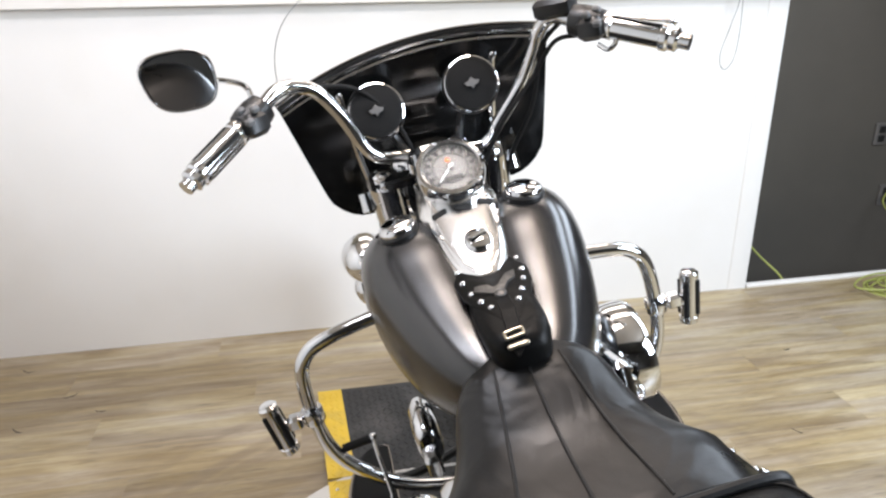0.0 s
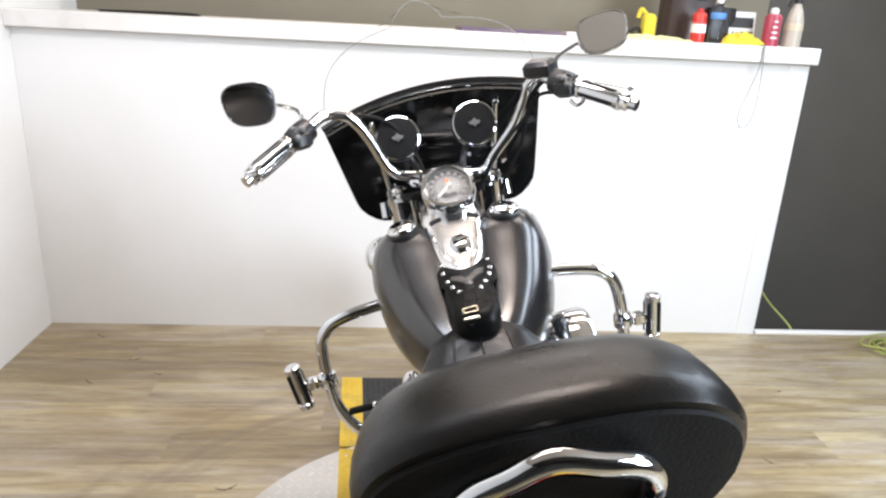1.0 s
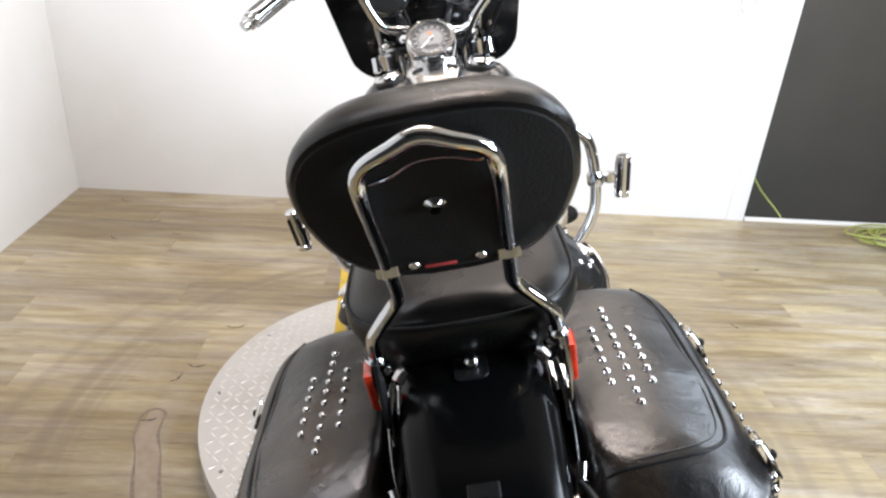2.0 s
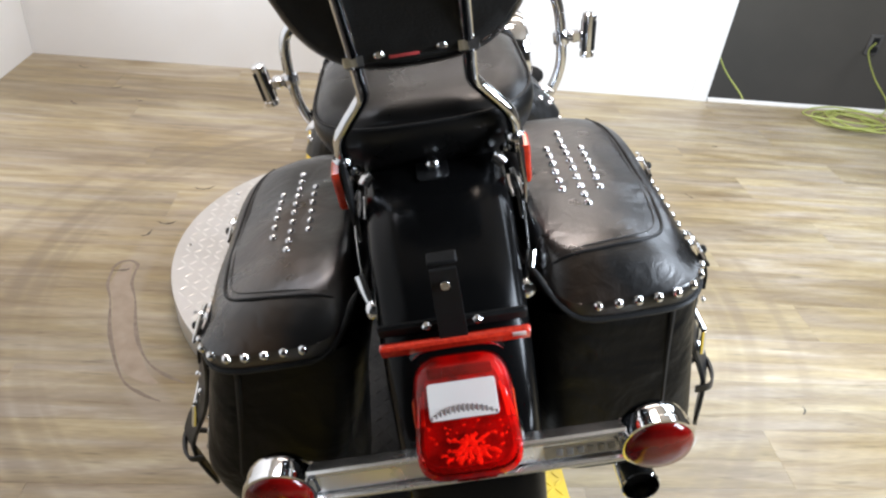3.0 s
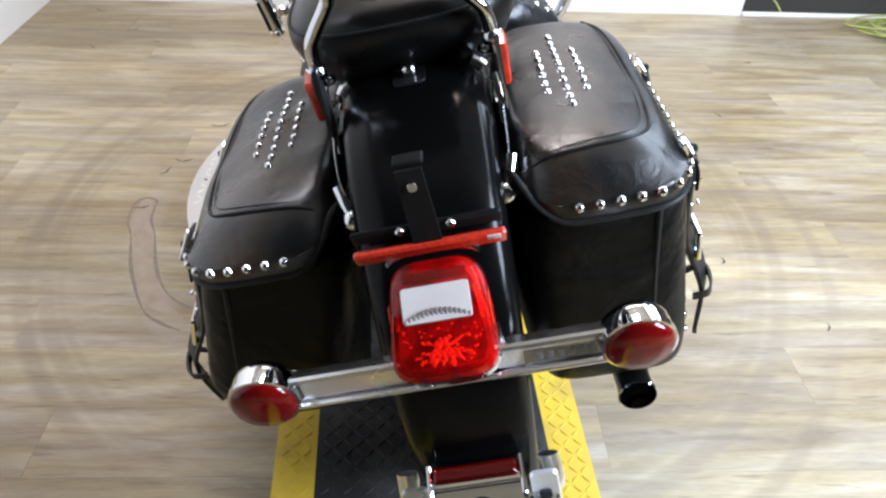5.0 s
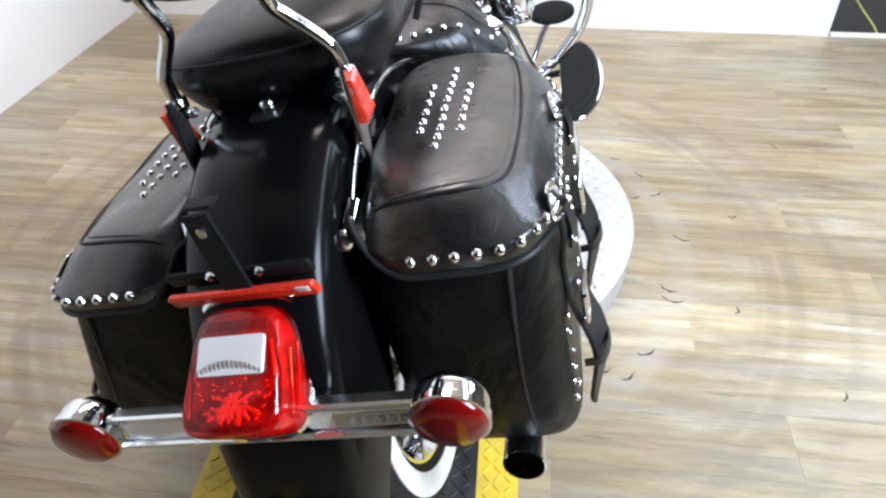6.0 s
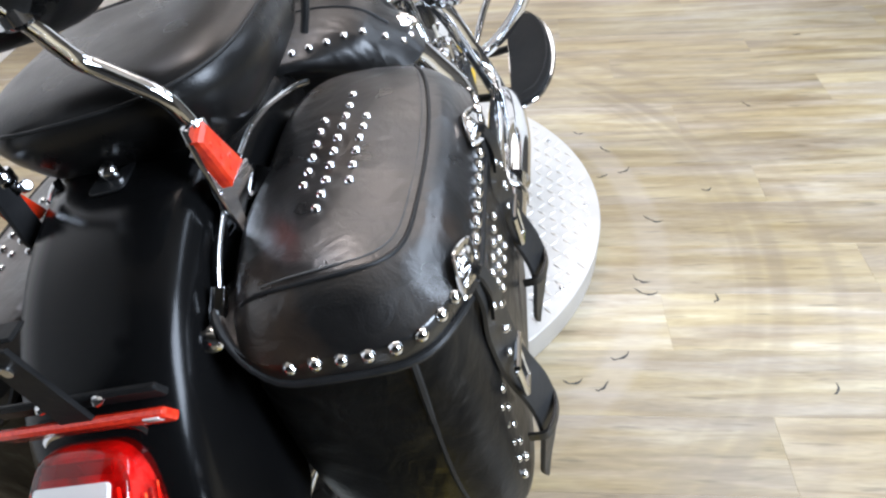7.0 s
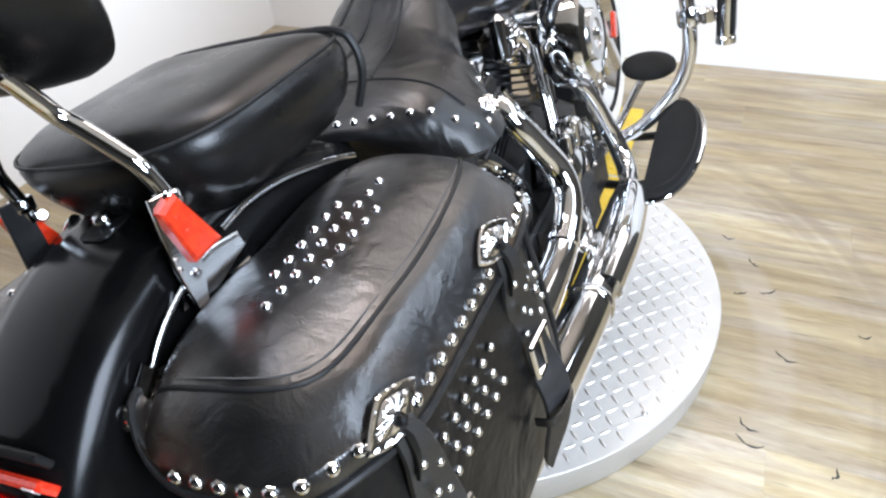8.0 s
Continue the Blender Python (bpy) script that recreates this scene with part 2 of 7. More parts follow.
def plank_material():
    """Greyed oak vinyl plank: grain along its length, knots, a shade per plank, tyre scuffs in rings round the turntable."""
    m = bpy.data.materials.new("vinyl_oak_plank")
    m.use_nodes = True
    nt = m.node_tree
    n = nt.nodes
    bsdf = n["Principled BSDF"]
    geo = n.new("ShaderNodeNewGeometry")
    info = n.new("ShaderNodeObjectInfo")
    shift = n.new("ShaderNodeVectorMath")
    shift.operation = "MULTIPLY_ADD"
    comb = n.new("ShaderNodeCombineXYZ")
    for i in range(3):
        link(nt, info.outputs["Random"], comb.inputs[i])
    shift.inputs[1].default_value = (37, 53, 11)
    link(nt, comb.outputs[0], shift.inputs[0])
    link(nt, geo.outputs["Position"], shift.inputs[2])
    mp = n.new("ShaderNodeMapping")
    mp.inputs["Scale"].default_value = (1.0, 9.0, 1.0)
    link(nt, shift.outputs[0], mp.inputs[0])
    grain = n.new("ShaderNodeTexNoise")
    grain.inputs["Scale"].default_value, grain.inputs["Detail"].default_value, grain.inputs["Distortion"].default_value = 3.0, 9, 0.6
    link(nt, mp.outputs[0], grain.inputs[0])
    fine = n.new("ShaderNodeTexNoise")
    fine.inputs["Scale"].default_value, fine.inputs["Detail"].default_value = 26, 6
    link(nt, mp.outputs[0], fine.inputs[0])
    cr = n.new("ShaderNodeValToRGB")
    cr.color_ramp.elements[0].position, cr.color_ramp.elements[0].color = 0.26, (0.245, 0.192, 0.115, 1)
    cr.color_ramp.elements[1].position, cr.color_ramp.elements[1].color = 0.74, (0.47, 0.425, 0.338, 1)
    e = cr.color_ramp.elements.new(0.5)
    e.color = (0.362, 0.309, 0.217, 1)
    link(nt, grain.outputs[0], cr.inputs[0])
    hsv = n.new("ShaderNodeHueSaturation")
    mr = n.new("ShaderNodeMapRange")
    mr.inputs[3].default_value, mr.inputs[4].default_value = 0.87, 1.11
    link(nt, info.outputs["Random"], mr.inputs[0])
    link(nt, mr.outputs[0], hsv.inputs["Value"])
    link(nt, cr.outputs[0], hsv.inputs["Color"])
    fm = n.new("ShaderNodeMix")
    fm.data_type, fm.blend_type = "RGBA", "MULTIPLY"
    fr = n.new("ShaderNodeMapRange")
    fr.inputs[1].default_value, fr.inputs[2].default_value, fr.inputs[3].default_value, fr.inputs[4].default_value = 0.3, 0.7, 0.87, 1.09
    link(nt, fine.outputs[0], fr.inputs[0])
    fm.inputs[0].default_value = 1.0
    link(nt, hsv.outputs[0], fm.inputs[6])
    link(nt, fr.outputs[0], fm.inputs[7])
    # warm brown and pale areas that run over several planks
    area = n.new("ShaderNodeTexNoise")
    area.inputs["Scale"].default_value, area.inputs["Detail"].default_value = 1.3, 4
    am = n.new("ShaderNodeMapping")
    am.inputs["Scale"].default_value = (0.6, 1.6, 1.0)
    link(nt, geo.outputs["Position"], am.inputs[0])
    link(nt, am.outputs[0], area.inputs[0])
    ar = n.new("ShaderNodeMapRange")
    ar.inputs[1].default_value, ar.inputs[2].default_value, ar.inputs[3].default_value, ar.inputs[4].default_value = 0.42, 0.60, 0.0, 1.0
    link(nt, area.outputs[0], ar.inputs[0])
    tone = n.new("ShaderNodeMix")
    tone.data_type = "RGBA"
    tone.inputs[6].default_value, tone.inputs[7].default_value = (0.74, 0.675, 0.575, 1), (1.05, 1.035, 1.02, 1)
    link(nt, ar.outputs[0], tone.inputs[0])
    fm2 = n.new("ShaderNodeMix")
    fm2.data_type, fm2.blend_type = "RGBA", "MULTIPLY"
    fm2.inputs[0].default_value = 1.0
    link(nt, fm.outputs[2], fm2.inputs[6])
    link(nt, tone.outputs[2], fm2.inputs[7])
    # yellowed and greyed bands, and short dark flecks along the grain
    bmap = n.new("ShaderNodeMapping")
    bmap.inputs["Scale"].default_value = (1.1, 11.0, 1.0)
    link(nt, shift.outputs[0], bmap.inputs[0])
    band = n.new("ShaderNodeTexNoise")
    band.inputs["Scale"].default_value, band.inputs["Detail"].default_value = 1.7, 3
    link(nt, bmap.outputs[0], band.inputs[0])
    br = n.new("ShaderNodeMapRange")
    br.inputs[1].default_value, br.inputs[2].default_value = 0.38, 0.62
    link(nt, band.outputs[0], br.inputs[0])
    hue = n.new("ShaderNodeMix")
    hue.data_type = "RGBA"
    hue.inputs[6].default_value, hue.inputs[7].default_value = (1.08, 1.06, 0.92, 1), (0.93, 0.93, 0.99, 1)
    link(nt, br.outputs[0], hue.inputs[0])
    fleck = n.new("ShaderNodeTexNoise")
    fleck.inputs["Scale"].default_value, fleck.inputs["Detail"].default_value = 7.5, 2
    link(nt, bmap.outputs[0], fleck.inputs[0])
    fk = n.new("ShaderNodeMapRange")
    fk.inputs[1].default_value, fk.inputs[2].default_value, fk.inputs[3].default_value, fk.inputs[4].default_value = 0.63, 0.74, 1.0, 0.66
    link(nt, fleck.outputs[0], fk.inputs[0])
    for source in (hue.outputs[2], fk.outputs[0]):
        step = n.new("ShaderNodeMix")
        step.data_type, step.blend_type = "RGBA", "MULTIPLY"
        step.inputs[0].default_value = 1.0
        link(nt, fm2.outputs[2], step.inputs[6])
        link(nt, source, step.inputs[7])
        fm2 = step
    fm = fm2
    # tyre scuffs
    dist = n.new("ShaderNodeVectorMath")
    dist.operation = "DISTANCE"
    dist.inputs[1].default_value = (-0.118, 0.79, 0.0)
    link(nt, geo.outputs["Position"], dist.inputs[0])
    wob = n.new("ShaderNodeTexNoise")
    wob.inputs["Scale"].default_value, wob.inputs["Detail"].default_value = 2.2, 5
    link(nt, geo.outputs["Position"], wob.inputs[0])
    total = None
    for radius, width, strength in ((1.00, 0.020, 0.26), (1.055, 0.022, 0.36), (1.19, 0.018, 0.24), (0.965, 0.010, 0.16)):
        sub = n.new("ShaderNodeMath")
        sub.operation = "SUBTRACT"
        link(nt, dist.outputs["Value"], sub.inputs[0])
        sub.inputs[1].default_value = radius
        ab = n.new("ShaderNodeMath")
        ab.operation = "ABSOLUTE"
        link(nt, sub.outputs[0], ab.inputs[0])
        r = n.new("ShaderNodeMapRange")
        r.interpolation_type = "SMOOTHSTEP"
        r.inputs[1].default_value, r.inputs[2].default_value, r.inputs[3].default_value, r.inputs[4].default_value = width * 0.4, width * 1.5, strength, 0
        link(nt, ab.outputs[0], r.inputs[0])
        if total is None:
            total = r.outputs[0]
        else:
            mx = n.new("ShaderNodeMath")
            mx.operation = "MAXIMUM"
            link(nt, total, mx.inputs[0])
            link(nt, r.outputs[0], mx.inputs[1])
            total = mx.outputs[0]
    patch = n.new("ShaderNodeMapRange")
    patch.inputs[1].default_value, patch.inputs[2].default_value, patch.inputs[3].default_value, patch.inputs[4].default_value = 0.35, 0.65, 0.35, 1.3
    link(nt, wob.outputs[0], patch.inputs[0])
    amount = n.new("ShaderNodeMath")
    amount.operation = "MULTIPLY"
    link(nt, total, amount.inputs[0])
    link(nt, patch.outputs[0], amount.inputs[1])
    sm = n.new("ShaderNodeMix")
    sm.data_type = "RGBA"
    sm.inputs[7].default_value = (0.16, 0.12, 0.08, 1)
    link(nt, amount.outputs[0], sm.inputs[0])
    link(nt, fm.outputs[2], sm.inputs[6])
    # pale worn ring next to the turntable
    ps = n.new("ShaderNodeMath")
    ps.operation = "SUBTRACT"
    link(nt, dist.outputs["Value"], ps.inputs[0])
    ps.inputs[1].default_value = 0.765
    pa = n.new("ShaderNodeMath")
    pa.operation = "ABSOLUTE"
    link(nt, ps.outputs[0], pa.inputs[0])
    pr = n.new("ShaderNodeMapRange")
    pr.inputs[1].default_value, pr.inputs[2].default_value, pr.inputs[3].default_value, pr.inputs[4].default_value = 0.028, 0.050, 0.20, 0
    link(nt, pa.outputs[0], pr.inputs[0])
    pw = n.new("ShaderNodeMath")
    pw.operation = "MULTIPLY"
    link(nt, pr.outputs[0], pw.inputs[0])
    link(nt, patch.outputs[0], pw.inputs[1])
    pm = n.new("ShaderNodeMix")
    pm.data_type = "RGBA"
    pm.inputs[7].default_value = (0.42, 0.37, 0.33, 1)
    link(nt, pw.outputs[0], pm.inputs[0])
    link(nt, sm.outputs[2], pm.inputs[6])
    link(nt, pm.outputs[2], bsdf.inputs["Base Color"])
    rr = n.new("ShaderNodeMapRange")
    rr.inputs[3].default_value, rr.inputs[4].default_value = 0.27, 0.44
    link(nt, grain.outputs[0], rr.inputs[0])
    link(nt, rr.outputs[0], bsdf.inputs["Roughness"])
    bp = n.new("ShaderNodeBump")
    bp.inputs["Strength"].default_value, bp.inputs["Distance"].default_value = 0.15, 0.001
    link(nt, fine.outputs[0], bp.inputs["Height"])
    link(nt, bp.outputs[0], bsdf.inputs["Normal"])
    return m


M_PLANK = plank_material()
M_LID.node_tree.nodes["Principled BSDF"].inputs["Specular IOR Level"].default_value = 0.85
M_DENIM.node_tree.nodes["Principled BSDF"].inputs["Specular IOR Level"].default_value = 0.9
M_FENDER.node_tree.nodes["Principled BSDF"].inputs["Specular IOR Level"].default_value = 0.14
M_SEAT.node_tree.nodes["Principled BSDF"].inputs["Specular IOR Level"].default_value = 0.4
M_LEATHER.node_tree.nodes["Principled BSDF"].inputs["Specular IOR Level"].default_value = 0.13
M_VINYL.node_tree.nodes["Principled BSDF"].inputs["Specular IOR Level"].default_value = 0.28
M_BRACKET.node_tree.nodes["Principled BSDF"].inputs["Specular IOR Level"].default_value = 0.15
M_BLACKMETAL.node_tree.nodes["Principled BSDF"].inputs["Specular IOR Level"].default_value = 0.25
for lm in (M_PIPING, M_RUBBER):
    lm.node_tree.nodes["Principled BSDF"].inputs["Specular IOR Level"].default_value = 0.22

# ---------------------------------------------------------------- mesh tools: each gives (vertices, faces)


def v3(p):
    return np.array(p, dtype=float)


def loft(rings, cap=True, closed=True):
    k = len(rings[0])
    verts = [tuple(p) for r in rings for p in r]
    faces = []
    for i in range(len(rings) - 1):
        for j in range(k if closed else k - 1):
            a, b = i * k + j, i * k + (j + 1) % k
            faces.append((a, b, b + k, a + k))
    if cap and closed:
        faces.append(tuple(range(k - 1, -1, -1)))
        faces.append(tuple((len(rings) - 1) * k + j for j in range(k)))
    return verts, faces


def spline(points, n=6):
    """Catmull-Rom through the points."""
    p = [v3(q) for q in points]
    p = [2 * p[0] - p[1]] + p + [2 * p[-1] - p[-2]]
    out = []
    for i in range(1, len(p) - 2):
        for s in range(n):
            t = s / n
            out.append(0.5 * ((2 * p[i]) + (p[i + 1] - p[i - 1]) * t + (2 * p[i - 1] - 5 * p[i] + 4 * p[i + 1] - p[i + 2]) * t * t
                              + (3 * p[i] - p[i - 1] - 3 * p[i + 1] + p[i + 2]) * t ** 3))
    out.append(p[-2])
    return out


def tube(points, r, seg=12, n=6, flat=1.0, flat_axis=(0, 0, 1)):
    """A pipe along a smooth line; r may be one radius or one for each point. flat < 1 squeezes it along flat_axis."""
    line = spline(points, n) if n > 1 else [v3(q) for q in points]
    if not isinstance(r, (int, float)):
        r = np.interp(np.linspace(0, len(points) - 1, len(line)), range(len(points)), r)
    else:
        r = [r] * len(line)
    rings = []
    up = None
    for i, p in enumerate(line):
        d = line[min(i + 1, len(line) - 1)] - line[max(i - 1, 0)]
        d = d / (np.linalg.norm(d) + 1e-12)
        if up is None:
            ref = v3(flat_axis) if flat != 1.0 else (v3((0, 0, 1)) if abs(d[2]) < 0.9 else v3((1, 0, 0)))
            up = ref
        up = (v3(flat_axis) if flat != 1.0 else up) - d * np.dot(v3(flat_axis) if flat != 1.0 else up, d)
        up = up / (np.linalg.norm(up) + 1e-12)
        side = np.cross(d, up)
        rings.append([p + r[i] * (math.cos(a) * side + flat * math.sin(a) * up) for a in np.linspace(0, 2 * math.pi, seg, endpoint=False)])
    return loft(rings)


def frame_of(axis):
    a = v3(axis) / np.linalg.norm(axis)
    ref = v3((0, 0, 1)) if abs(a[2]) < 0.9 else v3((0, 1, 0))
    x = np.cross(ref, a)
    x /= np.linalg.norm(x)
    return x, np.cross(a, x), a


def lathe(profile, origin, axis, seg=24, squash=1.0, loop=False):
    """Turns a profile of (radius, height) round an axis."""
    x, y, a = frame_of(axis)
    o = v3(origin)
    rings = [[o + a * h + max(r, 1e-4) * (math.cos(t) * x + squash * math.sin(t) * y) for t in np.linspace(0, 2 * math.pi, seg, endpoint=False)] for r, h in profile]
    return loft(rings + rings[:1], cap=False) if loop else loft(rings)


def rrect(hu, hv, rad, n=5):
    pts = []
    for cu, cv, a0 in ((hu - rad, hv - rad, 0), (-hu + rad, hv - rad, 90), (-hu + rad, -hv + rad, 180), (hu - rad, -hv + rad, 270)):
        for i in range(n + 1):
            a = radians(a0 + 90 * i / n)
            pts.append((cu + rad * math.cos(a), cv + rad * math.sin(a)))
    return pts


def slab(outline, origin, x, y, thick, bevel=0.003):
    """A plate: a plane outline given a thickness along x cross y, with softened rims."""
    o, x, y = v3(origin), v3(x) / np.linalg.norm(x), v3(y) / np.linalg.norm(y)
    z = np.cross(x, y)
    c = np.mean([v3((*p, 0)) for p in outline], axis=0)

    def ring(h, inset):
        out = []
        for p in outline:
            d = v3((*p, 0)) - c
            L = np.linalg.norm(d) + 1e-9
            q = c + d * max(0.0, (L - inset) / L)
            out.append(o + x * q[0] + y * q[1] + z * h)
        return out
    return loft([ring(0, bevel), ring(bevel, 0), ring(thick - bevel, 0), ring(thick, bevel)])


def rbox(c, size, bev=0.004, rot=None):
    """A box with rounded upright edges and softened rims."""
    sx, sy, sz = size
    m = Euler([radians(a) for a in (rot or (0, 0, 0))]).to_matrix()
    b = min(bev, sx / 2.2, sy / 2.2, sz / 2.2)
    rings = []
    for h, i in ((-sz / 2, b), (-sz / 2 + b, 0), (sz / 2 - b, 0), (sz / 2, b)):
        rings.append([tuple(m @ Vector((p[0], p[1], h)) + Vector(c)) for p in rrect(sx / 2 - i, sy / 2 - i, max(b - i * 0.5, 1e-4), 2)])
    return loft(rings)


def ball(c, r, seg=10, squash=(1, 1, 1)):
    rings = [[(c[0] + squash[0] * r * math.sin(p) * math.cos(t), c[1] + squash[1] * r * math.sin(p) * math.sin(t), c[2] - squash[2] * r * math.cos(p))
              for t in np.linspace(0, 2 * math.pi, seg, endpoint=False)] for p in np.linspace(0.05, math.pi - 0.05, max(5, seg // 2 + 1))]
    return loft(rings)


def flip(g):
    return [(-p[0], p[1], p[2]) for p in g[0]], [tuple(reversed(f)) for f in g[1]]


def joined(*gs):
    verts, faces = [], []
    for g in gs:
        k = len(verts)
        verts += [tuple(p) for p in g[0]]
        faces += [tuple(i + k for i in f) for f in g[1]]
    return verts, faces


def mesh(name, g, material, smooth=40):
    me = bpy.data.meshes.new(name)
    me.from_pydata([tuple(map(float, p)) for p in g[0]], [], g[1])
    bm = bmesh.new()
    bm.from_mesh(me)
    bmesh.ops.recalc_face_normals(bm, faces=bm.faces)
    for f in bm.faces:
        f.smooth = smooth > 0
    for e in bm.edges:
        e.smooth = not (len(e.link_faces) == 2 and e.calc_face_angle(0) > radians(smooth))
    bm.to_mesh(me)
    bm.free()
    if material:
        me.materials.append(material)
    return me


def part(name, g, material, parent, label="", smooth=40):
    ob = new(name, mesh(name, g, material, smooth))
    ob.parent = parent
    if label:
        tagged(ob, label)
    return ob


def thing(name, g, material, label, category, group="", kind="", smooth=40):
    return tagged(new(name, mesh(name, g, material, smooth)), label, category, group, kind)


def empty(name, label, category, m=None, group="", kind=""):
    ob = new(name)
    ob.empty_display_size = 0.1
    if m is not None:
        ob.matrix_world = m
    return tagged(ob, label, category, group, kind)

# ---------------------------------------------------------------- the room
WALL_Y, LEFT_X, RIGHT_X, BACK_Y, CEIL_Z = 2.47, -1.84, 3.3, -3.2, 2.65
STEP_X = 1.53


def block(x0, x1, y0, y1, z0, z1, bev=0.0):
    if bev:
        return rbox(((x0 + x1) / 2, (y0 + y1) / 2, (z0 + z1) / 2), (x1 - x0, y1 - y0, z1 - z0), bev)
    v = [(x, y, z) for z in (z0, z1) for y in (y0, y1) for x in (x0, x1)]
    return v, [(0, 2, 3, 1), (4, 5, 7, 6), (0, 1, 5, 4), (2, 6, 7, 3), (0, 4, 6, 2), (1, 3, 7, 5)]


floor = thing("floor", block(LEFT_X - 0.1, RIGHT_X, BACK_Y, WALL_Y, -0.5, -0.006), M_PLANK,
              "greyed oak vinyl plank stage floor with tyre scuffs", "floor", kind="structure")
thing("floor_lower", block(LEFT_X - 0.1, RIGHT_X, WALL_Y, 3.3, -0.56, -0.5), M_SHOPFLOOR,
      "grey concrete shop floor below the stage", "floor", kind="structure")
thing("wall_left", block(LEFT_X - 0.12, LEFT_X, -1.4, 3.12, -0.5, CEIL_Z), M_WHITE, "white painted plain side wall", "wall", kind="structure")
# continues wall_back; the counter's shade is painted in as a darker grey
thing("wall_back_shaded", block(1.64, RIGHT_X + 0.1, 3.12, 3.24, -0.5, CEIL_Z), M_GREYSHADE, "back wall beyond the counter end, shade painted in as dark grey", "wall", kind="structure")
thing("wall_back", block(LEFT_X - 0.12, 1.638, 3.12, 3.24, -0.5, CEIL_Z), M_BEIGE,
      "beige painted wall behind the white counter", "wall", kind="structure")
# unseen side wall that closes the room
thing("wall_right", block(RIGHT_X, RIGHT_X + 0.12, BACK_Y, 3.12, -0.5, CEIL_Z), M_GREYSHADE, "grey painted wall", "wall", kind="structure")
# unseen surfaces; an unlit room's darkness is put into their colour
thing("wall_rear", block(LEFT_X - 0.12, RIGHT_X + 0.12, BACK_Y - 0.12, BACK_Y, -0.5, CEIL_Z), M_UNLITROOM, "unseen wall toned dark for an unlit room", "wall", kind="structure")
thing("wall_left_unlit", block(LEFT_X - 0.12, LEFT_X, BACK_Y, -1.402, -0.5, CEIL_Z), M_UNLITROOM, "unseen wall toned dark for an unlit room", "wall", kind="structure")
thing("ceiling_unlit", block(LEFT_X - 0.12, RIGHT_X + 0.12, BACK_Y - 0.12, -0.802, CEIL_Z, CEIL_Z + 0.1), M_UNLITROOM, "unseen ceiling toned dark for an unlit room", "ceiling", kind="structure")
thing("ceiling", block(LEFT_X - 0.12, RIGHT_X + 0.12, -0.8, 3.24, CEIL_Z, CEIL_Z + 0.1), M_CEIL, "warm white flat ceiling", "ceiling", kind="structure")
edge = thing("floor_edge_strip", block(STEP_X + 0.01, 2.62, WALL_Y - 0.004, WALL_Y + 0.03, -0.03, 0.012, 0.004), M_TRIM,
             "white painted edging strip along the stage", "edging strip", kind="structure")

counter = empty("counter", "white painted panel counter with a thick top ledge", "counter", kind="structure")
part("panel", block(LEFT_X + 0.001, STEP_X - 0.0925, WALL_Y, 2.88, -0.5, 1.302), M_WHITE, counter)
part("end_board", block(STEP_X - 0.092, STEP_X, WALL_Y - 0.004, 2.89, -0.5, 1.302, 0.002), M_WHITE, counter)
part("ledge", block(LEFT_X + 0.001, STEP_X + 0.012, WALL_Y - 0.045, 2.94, 1.305, 1.374, 0.004), M_TRIM, counter, "painted wooden ledge board with chipped edges")

# ---------------------------------------------------------------- turntable and ramp
TC, TR, TZ = (-0.123, 0.818), 0.634, 0.085


def lugs(points, length, width, height):
    """Raised lozenge treads: (x, y, z, angle)."""
    verts, faces = [], []
    for x, y, z, a in points:
        k = len(verts)
        c, s = math.cos(a), math.sin(a)
        for lx, ly, lz in ((-1, 0, 0), (-0.5, -0.85, 0), (0.5, -0.85, 0), (1, 0, 0), (0.5, 0.85, 0), (-0.5, 0.85, 0), (-0.72, 0, 0.7), (-0.36, -0.45, 1), (0.36, -0.45, 1), (0.72, 0, 0.7), (0.36, 0.45, 1), (-0.36, 0.45, 1)):
            verts.append((x + lx * length * c - ly * width * s, y + lx * length * s + ly * width * c, z + lz * height))
        faces += [(k + a, k + (a + 1) % 6, k + 6 + (a + 1) % 6, k + 6 + a) for a in range(6)] + [tuple(range(k + 6, k + 12))]
    return verts, faces


turntable = empty("turntable", "round silver diamond plate turntable on the plank floor", "turntable", pose(TC[0], TC[1], 0))
part("deck", lathe([(TR - 0.05, 0.0), (TR - 0.006, 0.002), (TR - 0.002, 0.01), (TR - 0.002, TZ - 0.01), (TR, TZ - 0.008), (TR, TZ - 0.001), (TR - 0.001, TZ)], (0, 0, 0), (0, 0, 1), 128), M_ALU, turntable, smooth=30)
pts = []
step = 0.0285
for i in range(-24, 25):
    for j in range(-24, 25):
        x, y = i * step, j * step
        if x * x + y * y < (TR - 0.02) ** 2:
            pts.append((x, y, TZ, radians(45 if (i + j) % 2 else -45)))
tread = tagged(part("tread", lugs(pts, 0.0140, 0.0036, 0.0016), M_LUG, turntable), kind="stuff")
for a in range(0, 360, 30):
    part("bolt", lathe([(0.006, 0), (0.006, 0.002), (0.004, 0.004)], ((TR - 0.035) * math.cos(radians(a)), (TR - 0.035) * math.sin(radians(a)), TZ - 0.0005), (0, 0, 1), 8), M_STEEL, turntable, "small steel bolt head")


